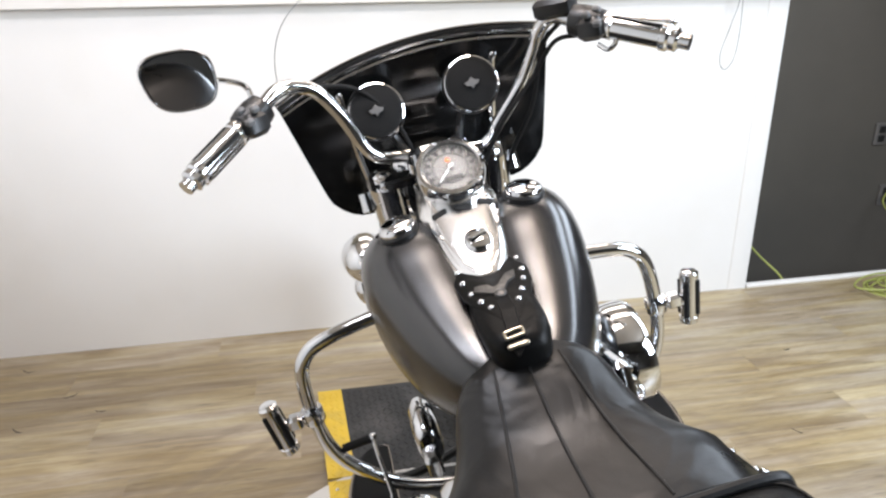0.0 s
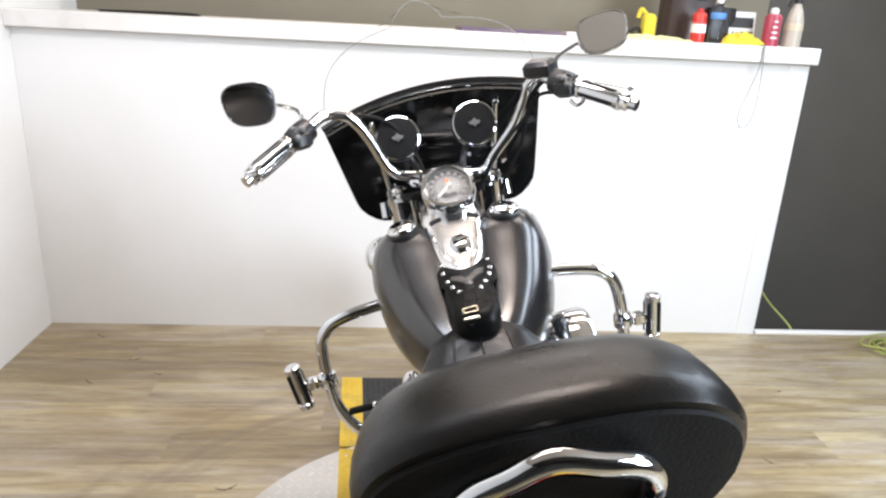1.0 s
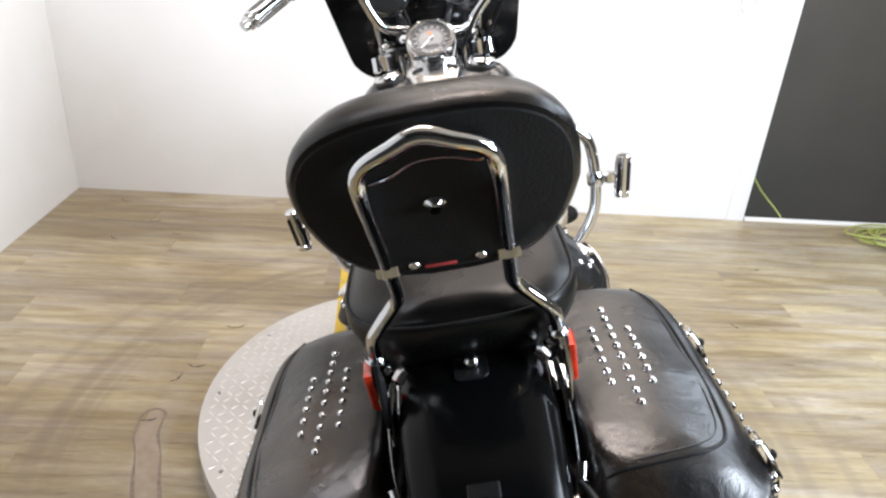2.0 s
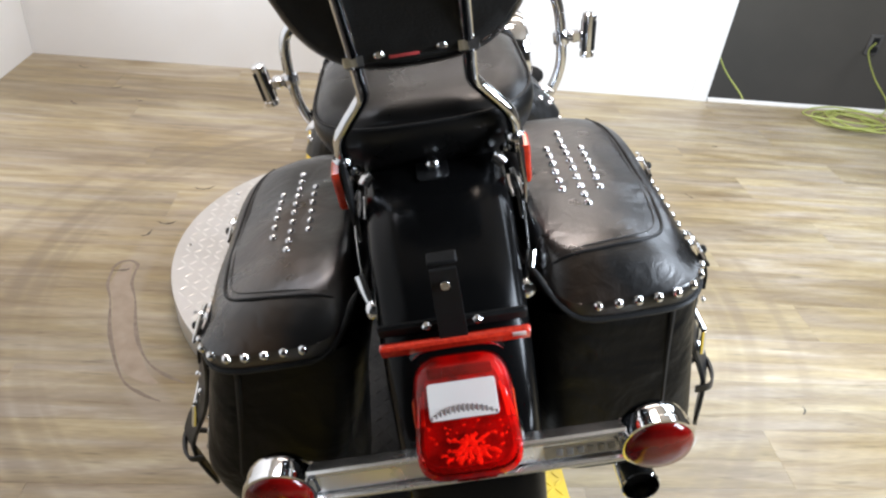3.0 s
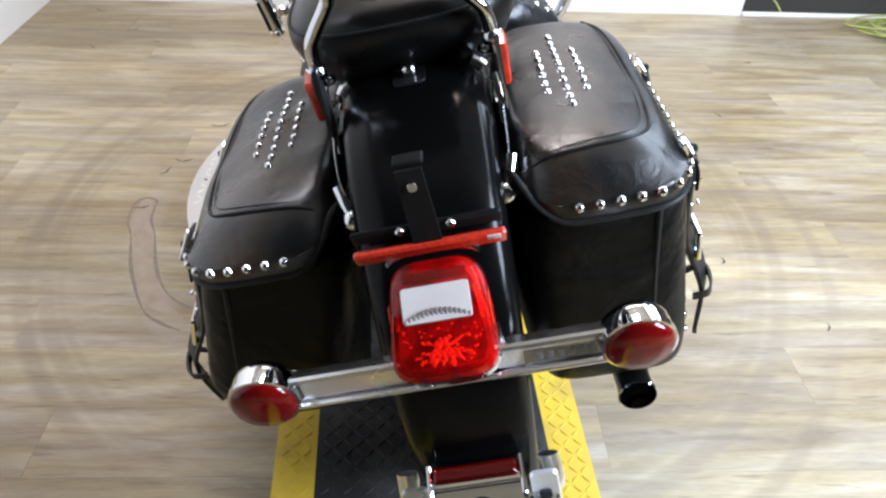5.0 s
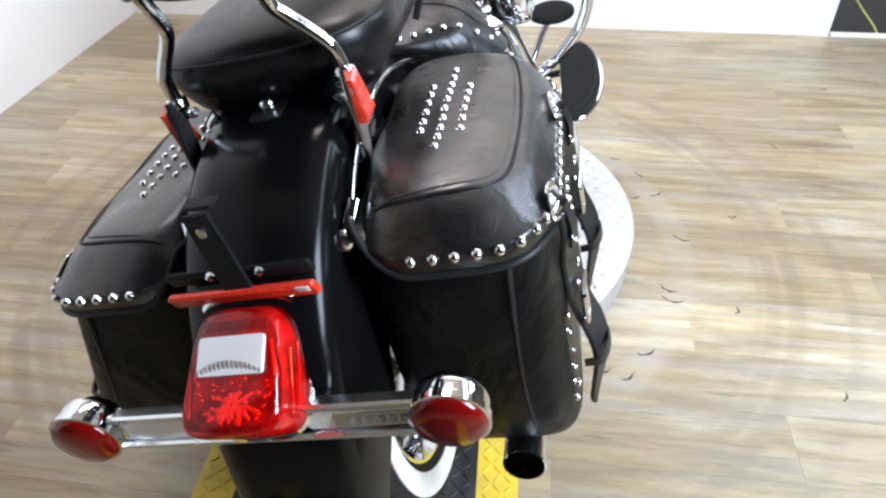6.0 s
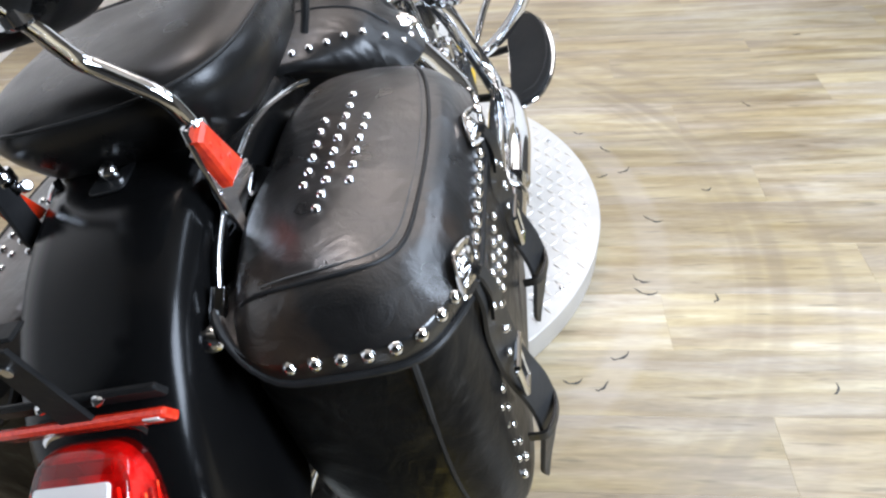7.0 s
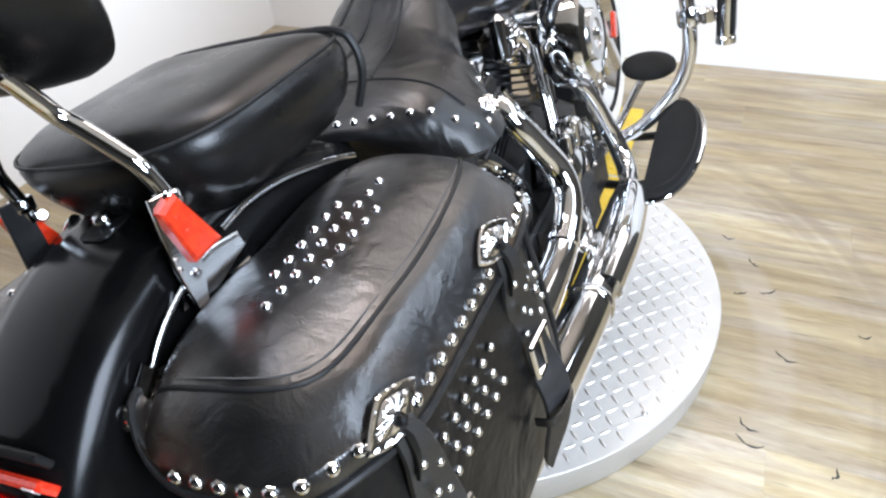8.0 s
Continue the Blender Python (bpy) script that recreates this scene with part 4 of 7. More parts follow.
part("moulding_line", tube([(u, v - 0.026, w + 0.038) for u, v, w in ((-0.055, -0.1490, 1.045), (-0.035, -0.1502, 1.049), (-0.01, -0.1538, 1.061), (0.02, -0.1538, 1.061), (0.045, -0.1514, 1.053), (0.058, -0.1518, 1.055))], 0.0014, 6, 5), M_STEEL, bk)

# seats


def pad_stack(rows, e=3.0, n=44):
    """Rows of (w, half-width, v back, v front)."""
    out = []
    for w, h, b, f in rows:
        mid = (b + f) / 2
        back, front = squircle((0, mid), h, (f - b) / 2, e, n), squircle((0, mid), h, (f - b) / 2, 9.0, n)
        out.append([(q[0], q[1], w) if q[1] > mid + 0.02 else (p[0], p[1], w) for p, q in zip(back, front)])
    return out


PILLION = [(0.742, 0.10, -0.005, 0.206), (0.752, 0.122, -0.018, 0.230), (0.78, 0.147, -0.036, 0.244), (0.80, 0.156, -0.047, 0.248), (0.82, 0.161, -0.054, 0.250), (0.836, 0.160, -0.056, 0.249), (0.846, 0.154, -0.054, 0.245), (0.854, 0.144, -0.046, 0.235), (0.861, 0.130, -0.03, 0.218), (0.866, 0.105, -0.005, 0.20), (0.869, 0.065, 0.03, 0.18), (0.870, 0.02, 0.07, 0.14)]
pill = part("pillion_seat", loft(pad_stack(PILLION)), M_VINYL, bike, "black vinyl passenger pillion seat")
ARCH = [(0.140, 0.240, 0.755), (0.158, 0.246, 0.795), (0.157, 0.249, 0.830), (0.140, 0.247, 0.848), (0.07, 0.246, 0.853)]
part("piping", tube([(-u, v, w) for u, v, w in ARCH] + [(0, 0.246, 0.854)] + ARCH[::-1], 0.0056, 8, 5), M_PIPING, pill, "raised black piping")
ring = pad_stack([(0.8455, 0.1560, -0.0558, 0.2475)])[0]
part("seam", tube(ring + ring[:1], 0.0022, 6, 1), M_PIPING, pill)
part("seat_bolt", lathe([(0.010, 0), (0.010, 0.008), (0.007, 0.012), (0.003, 0.013)], (0.002, -0.050, 0.779), (0, -0.3, 1), 12), M_CHROME, pill, "knurled chrome seat screw")
part("seat_tab", slab(rrect(0.022, 0.03, 0.01), (0, -0.045, 0.773), (1, 0, 0), (0, 1, 0.05), 0.003, 0.001), M_BLACKMETAL, pill)

# rider seat with its skirt in one piece: (v, half-width, crown height, edge height)
SEAT = [(0.660, 0.035, 0.806, 0.785), (0.645, 0.080, 0.822, 0.772), (0.605, 0.116, 0.820, 0.750), (0.56, 0.134, 0.798, 0.716), (0.51, 0.160, 0.772, 0.684), (0.46, 0.205, 0.758, 0.655), (0.42, 0.242, 0.754, 0.636), (0.37, 0.253, 0.750, 0.632), (0.335, 0.236, 0.742, 0.630), (0.31, 0.202, 0.734, 0.642), (0.285, 0.158, 0.726, 0.676), (0.264, 0.107, 0.719, 0.702), (0.250, 0.050, 0.714, 0.708)]


def seat_z(h, top, edge, f):
    u = abs(h * f)
    pad = min(h, 0.205)
    k = min(1.0, max(0.0, (h - 0.14) / 0.10))
    base = edge + 0.50 * k * (top - edge)
    if u > pad:
        return edge + (base - edge) * (1 - ((u - pad) / max(1e-6, h - pad)) ** 1.6)
    return base + (top - base) * (1 - min(1.0, u / pad) ** 3.2) ** 0.6


rings = []
for v, h, top, edge in smooth_table(SEAT, 6):
    ring = [(h * t, v, seat_z(h, top, edge, t)) for t in np.linspace(-1, 1, 41)]
    ring += [(h * t * 0.97, v, edge - 0.006) for t in np.linspace(1, -1, 13)]
    rings.append(ring)
seat = part("rider_seat", loft(rings), M_SEAT, bike, "black leather rider seat with stitched seams and a studded skirt")


def on_seat(v, f):
    rows = sorted(SEAT)
    h, top, edge = (np.interp(v, [r[0] for r in rows], [r[i] for r in rows]) for i in (1, 2, 3))
    return (h * f, v, seat_z(h, top, edge, f) + 0.0005)


def on_seat_u(v, u):
    rows = sorted(SEAT)
    return on_seat(v, u / np.interp(v, [r[0] for r in rows], [r[1] for r in rows]))


for u0, u1 in ((-0.050, -0.092), (0.000, 0.004), (0.052, 0.092)):
    part("seam", tube([on_seat_u(v, u0 + (u1 - u0) * (0.58 - v) / 0.24) for v in np.linspace(0.600, 0.36, 11)], 0.0024, 6, 2), M_PIPING, seat)
part("seam", tube([on_seat_u(0.352 + 0.35 * u * u, u) for u in np.linspace(-0.215, 0.215, 25)], 0.0022, 6, 2), M_PIPING, seat)


def scallop(p, n, ra, rb):
    """A domed ornamental disc with a beaded rim."""
    x, y, a = frame_of(n)
    rings = []
    def edge(t):
        return 1.0 / (abs(math.cos(t)) ** 1.25 + abs(math.sin(t)) ** 1.25) ** (1 / 1.25)
    for k, h, wave in ((1.0, 0.0, 0.0), (1.0, 0.002, 0.0), (0.93, 0.0035, 0.0), (0.80, 0.0025, 0.05), (0.66, 0.0022, 0.0), (0.55, 0.0045, 0.10), (0.36, 0.0055, 0.14), (0.16, 0.007, 0.05), (0.03, 0.0075, 0.0)):
        rings.append([v3(p) + a * h + k * edge(t) * (1 + wave * math.cos(10 * t)) * (ra * math.cos(t) * x + rb * math.sin(t) * y) for t in np.linspace(0, 2 * math.pi, 60, endpoint=False)])
    return loft(rings)


def dome(p, n, r=0.0056):
    return lathe([(r * 1.05, -0.001), (r, 0.0012), (r * 0.8, r * 0.55), (r * 0.4, r * 0.8), (r * 0.05, r * 0.86)], p, n, 8)


for i in range(19):
    u = -0.2115 + i * 0.0235
    part("stud", dome(on_seat_u(0.263 + 1.65 * u * u, u), (0.15 * u / 0.2, -0.55, 0.8), 0.0060), M_CHROME, seat)
for s in (-1, 1):
    rim = spline([(s * (h - 0.014), v + (0.010 if v < 0.35 else 0.0), edge) for v, h, top, edge in reversed(SEAT[5:])], 8)
    last = None
    for q in rim:
        if q[1] > 0.352 and (last is None or np.linalg.norm(q - last) > 0.0225):
            last = q
            part("stud", dome(on_seat_u(q[1], q[0]), (s * 0.5, -0.15, 0.8), 0.0056), M_CHROME, seat)
    part("concho", scallop(on_seat_u(0.402, s * 0.228), (s * 0.45, -0.05, 0.85), 0.020, 0.024), M_CHROME, seat, "embossed chrome concho")

def ribbon(points, across, width, thick, n=6):
    """A strap along a smooth line, across giving its width's direction; width may vary along it."""
    line = spline(points, n)
    ws = [width] * len(line) if isinstance(width, (int, float)) else np.interp(np.linspace(0, len(points) - 1, len(line)), range(len(points)), width)
    a = v3(across) / np.linalg.norm(across)
    rings = []
    for i, p in enumerate(line):
        d = line[min(i + 1, len(line) - 1)] - line[max(i - 1, 0)]
        nrm = np.cross(d / (np.linalg.norm(d) + 1e-9), a)
        h = ws[i] / 2
        rings.append([p - a * h, p - a * h * 0.9 + nrm * thick / 2, p + a * h * 0.9 + nrm * thick / 2, p + a * h, p + a * h * 0.9 - nrm * thick / 2, p - a * h * 0.9 - nrm * thick / 2])
    return loft(rings)


# tank halves
TANK = [(0.585, 0.035, 0.790, 0.735), (0.60, 0.07, 0.806, 0.715), (0.64, 0.108, 0.828, 0.695), (0.72, 0.150, 0.866, 0.675), (0.80, 0.178, 0.908, 0.665), (0.86, 0.193, 0.940, 0.66), (0.91, 0.200, 0.948, 0.662), (0.96, 0.202, 0.934, 0.668), (1.01, 0.196, 0.905, 0.685), (1.05, 0.172, 0.865, 0.71), (1.07, 0.135, 0.835, 0.735), (1.078, 0.08, 0.81, 0.76)]
rings = []
for v, h, top, bot in smooth_table(TANK, 5):
    rings.append([(u, v, w) for u, w in squircle((h / 2 + 0.002, (top + bot) / 2), h / 2, (top - bot) / 2, 2.55, 36)])
tank = both("tank_half", loft(rings), M_DENIM, "satin black teardrop fuel tank half")
for s, t in zip((1, -1), tank):
    cap = part("filler_cap", lathe([(0.0315, 0.0), (0.0325, 0.008), (0.031, 0.013), (0.026, 0.0165), (0.019, 0.019), (0.010, 0.0205), (0.002, 0.021)], (s * 0.1125, 0.890, 0.946), (s * 0.16, -0.10, 1), 28), M_CHROME, t, "chrome tank cap")
    part("cap_seat", lathe([(0.035, -0.006), (0.036, 0.003), (0.033, 0.007)], (s * 0.1125, 0.890, 0.945), (s * 0.16, -0.10, 1), 28), M_PLASTIC, t)
    # long pointed fin and thin chevron on the shoulder
    stations = ((0.940, 0.1978, 0.8500, 0.1990, 0.8470), (0.926, 0.1972, 0.8480, 0.2012, 0.8330), (0.900, 0.1931, 0.8434, 0.2000, 0.8180), (0.850, 0.1805, 0.8365, 0.1880, 0.8120), (0.800, 0.1675, 0.8275, 0.1735, 0.8110), (0.752, 0.1545, 0.8162, 0.1560, 0.8130))
    part("flank_trim", loft([[(s * (a + 0.004), v, b), (s * (c + 0.004), v, e), (s * (c - 0.006), v, e), (s * (a - 0.006), v, b)] for v, a, b, c, e in stations]), M_GREYBADGE, t, "pointed grey tank emblem")
    part("trim_edge", tube([(s * (a + 0.003), v, b + 0.001) for v, a, b, c, e in stations], 0.0022, 6, 3), M_PIPING, t)
    part("pin_stripe", tube([(s * 0.1825, 0.995, 0.9010), (s * 0.1835, 0.9406, 0.8832), (s * 0.1780, 0.8878, 0.8668), (s * 0.1915, 0.9432, 0.8727), (s * 0.1955, 0.980, 0.8800)], 0.0016, 6, 1), M_SILVER, t, "thin silver chevron stripe")

# dash console
DASH = [(0.742, 0.008, 0.884), (0.752, 0.028, 0.893), (0.785, 0.050, 0.908), (0.835, 0.063, 0.936), (0.885, 0.071, 0.962), (0.93, 0.069, 0.983), (0.975, 0.064, 0.995), (1.015, 0.054, 0.990), (1.035, 0.04, 0.966)]
rings = []
for v, h, top in smooth_table(DASH, 4):
    ring = [(h * t, v, top - 0.008 * abs(t) ** 1.6 - 0.024 * abs(t) ** 6) for t in np.linspace(-1, 1, 17)]
    ring += [(h * t, v, top - 0.085) for t in (1, 0.4, -0.4, -1)]
    rings.append(ring)
dash = part("dash_console", loft(rings), M_DASH, bike, "chrome dash console with a round speedometer")
part("dash_gasket", loft([[(p[0] * 1.05 + (0.004 if p[0] > 0 else -0.004), p[1] - 0.004, p[2] - 0.024) for p in r[:17]] + [(p[0] * 1.05, p[1] - 0.004, p[2] - 0.01) for p in r[17:]] for r in rings]), M_RUBBER, dash)
SP, SN = v3((0.004, 0.934, 1.002)), v3((0.02, -0.60, 0.80))
SN = SN / np.linalg.norm(SN)
part("speedometer_bowl", lathe([(0.052, -0.04), (0.060, -0.01), (0.061, 0.018), (0.058, 0.026), (0.053, 0.028), (0.052, 0.022), (0.052, -0.03)], SP, SN, 40, loop=True), M_CHROME, dash, "chrome speedometer bezel")
part("bezel_ring", lathe([(0.0535, 0.0255), (0.0525, 0.0285), (0.049, 0.0265), (0.0485, 0.022), (0.0535, 0.022)], SP, SN, 40, loop=True), M_STEEL, dash)
dial = part("dial", lathe([(0.0525, 0.016), (0.0525, 0.0185), (0.001, 0.0185)], SP, SN, 40), M_PEARL, dash, "silver dial with dark scale marks")
# dial axes: right and up as the rider sees them
DR = v3((1, 0, 0)) - SN * SN[0]
DR /= np.linalg.norm(DR)
DU = np.cross(SN, DR)
for i in range(37):
    a = radians(225 - i * 7.5)
    d = DR * math.cos(a) + DU * math.sin(a)
    t = DR * -math.sin(a) + DU * math.cos(a)
    r0, r1, wd = (0.0345, 0.0445, 0.0034) if i % 3 == 0 else (0.0415, 0.0475, 0.0011)
    o = SP + SN * 0.0192
    q = [o + d * r0 - t * wd, o + d * r1 - t * wd, o + d * r1 + t * wd, o + d * r0 + t * wd]
    part("scale_mark", loft([q, [x + SN * 0.0005 for x in q]]), M_INK, dash)
q = [SP + SN * 0.0192 + DR * 0.032 * math.cos(a) + DU * 0.032 * math.sin(a) for a in np.linspace(0, 2 * math.pi, 30, endpoint=False)]
q2 = [SP + SN * 0.0192 + DR * 0.030 * math.cos(a) + DU * 0.030 * math.sin(a) for a in np.linspace(0, 2 * math.pi, 30, endpoint=False)]
part("dial_ring", loft([q, [x + SN * 0.0005 for x in q], [x + SN * 0.0005 for x in q2], q2, q], cap=False), M_INK, dash)
part("dial_badge", lathe([(0.005, 0.0187), (0.0045, 0.0194)], SP + DU * 0.018, SN, 6), M_INKRED, dash, "small orange shield mark")
part("display_window", slab(rrect(0.016, 0.0045, 0.001, 2), SP + SN * 0.0188 - DU * 0.022, DR, DU, 0.0008, 0.0002), M_INK, dash)
nd = DR * math.cos(radians(225)) + DU * math.sin(radians(225))
part("needle", tube([SP + SN * 0.0215 - nd * 0.008, SP + SN * 0.0215 + nd * 0.036], [0.0020, 0.0010], 6, 1), M_SILVER, dash, "white needle")
part("needle_hub", lathe([(0.006, 0.019), (0.006, 0.023), (0.004, 0.0245)], SP, SN, 16), M_STEEL, dash)
dg = lathe([(0.0525, 0.0255), (0.0525, 0.0265), (0.001, 0.0275)], SP, SN, 32)
part("dial_glass", dg, M_GAUGE, dash, "clear gauge glass").visible_shadow = False
for u, v in ((-0.038, 0.884), (0.002, 0.877), (0.042, 0.884)):
    part("lamp_slot", slab(rrect(0.014, 0.006, 0.004), (u, v - 0.001, 0.9605 - 0.16 * abs(u) - 0.5 * (0.884 - v)), (1, 0, -0.25 if u > 0 else (0.25 if u < 0 else 0)), (0, 1, 0.38), 0.004, 0.001), M_DARKINSIDE, dash, "dark warning lamp slot")
part("ignition_switch", joined(lathe([(0.024, 0), (0.023, 0.008), (0.018, 0.012), (0.002, 0.013)], (0.005, 0.810, 0.919), (0, -0.5, 1), 20), rbox((0.005, 0.804, 0.934), (0.036, 0.008, 0.010), 0.003, (15, 0, 20))), M_CHROME, dash, "round chrome ignition switch")
for s in (-1, 1):
    part("ridge", tube([(s * 0.058, 0.868, 0.940), (s * 0.047, 0.835, 0.929), (s * 0.032, 0.792, 0.9055), (s * 0.012, 0.760, 0.894)], 0.0022, 6, 5), M_CHROME, dash)

# leather bib on the tank between dash and seat, with a studded flap and a pouch
bib_rows = [(0.80, 0.056, 0.878), (0.77, 0.057, 0.872), (0.735, 0.056, 0.864), (0.70, 0.053, 0.856), (0.66, 0.052, 0.842), (0.63, 0.052, 0.828), (0.612, 0.050, 0.816)]
rings = []
for v, h, w in smooth_table(bib_rows, 4):
    ring = [(h * t, v, w - 0.012 * t * t) for t in np.linspace(-1, 1, 11)]
    rings.append(ring + [(p[0], p[1], p[2] - 0.022) for p in reversed(ring)])
bib = part("tank_bib", loft(rings), M_LEATHER, bike, "studded black leather tank bib with a small buckled pouch")
for s in (-1, 1):
    part("edge_piping", tube([(s * (h + 0.001), v, w - 0.010) for v, h, w in bib_rows], 0.003, 6, 4), M_PIPING, bib)


def flap_w(u, v):
    return 0.888 - 0.16 * (0.75 - v) - 2.2 * u * u


FLAP = [(-0.052, 0.83), (-0.056, 0.79), (-0.056, 0.75), (-0.052, 0.715), (-0.040, 0.682), (-0.024, 0.655), (-0.012, 0.632), (0.014, 0.632), (0.028, 0.655), (0.046, 0.682), (0.058, 0.715), (0.062, 0.75), (0.062, 0.79), (0.058, 0.83), (0.03, 0.80), (0.004, 0.785), (-0.024, 0.80)]
part("flap", loft([[(u, v, flap_w(u, v) - 0.005) for u, v in FLAP], [(u, v, flap_w(u, v)) for u, v in FLAP], [(0.003 + (u - 0.003) * 0.97, 0.74 + (v - 0.74) * 0.97, flap_w(u, v) + 0.0012) for u, v in FLAP], [(0.003 + (u - 0.003) * 0.5, 0.73 + (v - 0.73) * 0.5, flap_w(u * 0.5, 0.73 + (v - 0.73) * 0.5) + 0.0012) for u, v in FLAP]]), M_LEATHER, bib, "black leather flap under the dash")
for u, v in ((-0.043, 0.812), (-0.045, 0.780), (-0.044, 0.748), (-0.038, 0.714), (-0.030, 0.688), (-0.020, 0.667), (0.052, 0.806), (0.053, 0.775), (0.051, 0.743), (0.045, 0.717), (0.034, 0.690), (0.022, 0.668)):
    part("stud", dome((u, v, flap_w(u, v) + 0.001), (0, -0.2, 1), 0.0050), M_CHROME, bib)
for u, v, w in ((-0.044, 0.617, 0.816), (0.046, 0.634, 0.822), (0.046, 0.616, 0.815)):
    part("stud", dome((u, v, w), (0, -0.25, 1), 0.0045), M_CHROME, bib)
pouch = part("pouch", loft([[(p[0] + 0.002 * (0.70 - p[1]) / 0.1, p[1], w - 0.009 - 0.12 * (0.66 - p[1])) for p in squircle((0.0, 0.664 + dv), h, hv, 3.2, 36)] for w, h, hv, dv in ((0.835, 0.047, 0.082, 0.0), (0.858, 0.0495, 0.084, 0.0), (0.871, 0.048, 0.082, 0.002), (0.877, 0.044, 0.076, 0.003), (0.880, 0.036, 0.064, 0.004), (0.881, 0.02, 0.03, 0.005))]), M_LEATHER, bib, "rounded black leather pouch")
part("strap", ribbon([(0.001, 0.676, 0.8775), (0.0, 0.651, 0.8755), (-0.003, 0.626, 0.8705), (-0.006, 0.601, 0.866), (-0.009, 0.578, 0.854), (-0.011, 0.568, 0.846)], (1, 0.1, 0), [0.022, 0.023, 0.022, 0.022, 0.020, 0.004], 0.005), M_LEATHER, bib, "narrow punched leather strap")
for k in range(4):
    part("strap_hole", lathe([(0.0016, 0), (0.0014, 0.0006)], (0.0 - 0.0008 * k, 0.666 - 0.012 * k, 0.8785 - 0.0016 * k), (0, -0.2, 1), 8), M_DARKINSIDE, bib)
part("buckle", joined(*[tube([(-0.008 - 0.013, v, w), (-0.008 + 0.013, v + 0.003, w)], 0.0021, 8, 1) for v, w in ((0.585, 0.866), (0.596, 0.870))], tube([(-0.021, 0.585, 0.866), (-0.021, 0.596, 0.870)], 0.0021, 8, 1), tube([(0.005, 0.588, 0.866), (0.005, 0.599, 0.870)], 0.0021, 8, 1)), M_BRASS, bib, "pale brass buckle")
part("keeper", rbox((-0.0085, 0.575, 0.859), (0.031, 0.008, 0.007), 0.002, (-15, 0, 4)), M_BRASS, bib)
emb = [(0.0, 0.690), (0.010, 0.697), (0.020, 0.712), (0.034, 0.722), (0.038, 0.740), (0.028, 0.736), (0.016, 0.722), (0.004, 0.706), (-0.006, 0.704), (-0.014, 0.716), (-0.030, 0.722), (-0.034, 0.712), (-0.020, 0.702), (-0.010, 0.694)]
part("emblem", joined(loft([[(u, v, flap_w(u, v) + h) for u, v in emb] for h in (0.001, 0.0045)] + [[(u * 0.8, 0.712 + (v - 0.712) * 0.8, flap_w(u, v) + 0.006) for u, v in emb]]), lathe([(0.010, 0), (0.009, 0.004), (0.004, 0.0065)], (0.002, 0.692, flap_w(0, 0.692)), (0, -0.2, 1), 12)), M_EMBLEM, bib, "winged dull metal emblem")

# ---------------------------------------------------------------- fork, bars, screen
yoke = part("fork_yoke", joined(rbox((0, 1.075, 0.975), (0.24, 0.075, 0.03), 0.012, (-20, 0, 0)), rbox((0, 1.02, 1.015), (0.10, 0.05, 0.05), 0.012, (-20, 0, 0))), M_CHROME, bike, "chrome upper fork yoke")
for s in (-1, 1):
    fk = part("fork_leg", tube([(s * 0.108, 1.075, 0.985), (s * 0.108, 1.16, 0.80), (s * 0.108, 1.26, 0.62)], 0.034, 18, 1), M_CHROME, bike, "chrome covered fork leg")
    part("slider", tube([(s * 0.108, 1.26, 0.62), (s * 0.112, 1.46, 0.30)], 0.037, 16, 1), M_STEEL, fk)
    part("fork_reflector", rbox((s * 0.152, 1.43, 0.42), (0.012, 0.035, 0.07), 0.004, (-25, 0, 0)), M_ORANGE, fk, "amber fork reflector")
    part("cap_bolt", lathe([(0.02, 0), (0.02, 0.012), (0.012, 0.018)], (s * 0.108, 1.072, 0.99), (0, -0.4, 0.9), 12), M_CHROME, fk)
    part("riser", tube([(s * 0.042, 1.06, 0.97), (s * 0.042, 1.045, 1.015)], 0.016, 12, 1), M_CHROME, yoke)
nac = part("headlamp", lathe([(0.07, -0.12), (0.09, -0.08), (0.10, -0.02), (0.102, 0.05), (0.095, 0.055)], (0, 1.26, 0.90), (0, 1, -0.05), 32), M_CHROME, bike, "round chrome headlamp shell")
part("lens", lathe([(0.092, 0.05), (0.08, 0.062), (0.04, 0.072), (0.002, 0.074)], (0, 1.26, 0.90), (0, 1, -0.05), 32), M_ACRYLIC, nac)
part("riser_cover", lathe([(0.085, -0.03), (0.085, 0.010), (0.078, 0.022), (0.05, 0.034), (0.002, 0.040)], (-0.004, 1.125, 1.000), (0, -0.25, 0.97), 32, 0.8), M_CHROME, yoke, "domed chrome bar clamp cover")

bars = part("handlebar", tube([(-0.40, 0.842, 1.128), (-0.275, 0.955, 1.190), (-0.237, 0.985, 1.210), (-0.205, 1.0, 1.207), (-0.176, 1.01, 1.188), (-0.15, 1.02, 1.142), (-0.127, 1.03, 1.076), (-0.108, 1.035, 1.046), (-0.08, 1.04, 1.034), (0.0, 1.045, 1.020), (0.075, 1.04, 1.008), (0.102, 1.035, 1.015), (0.125, 1.03, 1.042), (0.178, 1.02, 1.10), (0.207, 1.0, 1.155), (0.220, 0.985, 1.188), (0.240, 0.962, 1.207), (0.275, 0.935, 1.192), (0.40, 0.812, 1.132)], 0.0125, 14, 7), M_CHROME, bike, "wide bent chrome handlebar")
for s in (-1, 1):
    part("bar_clamp", rbox((s * 0.042, 1.043, 1.021), (0.026, 0.036, 0.034), 0.009), M_BLACKMETAL, bars, "black bar clamp")
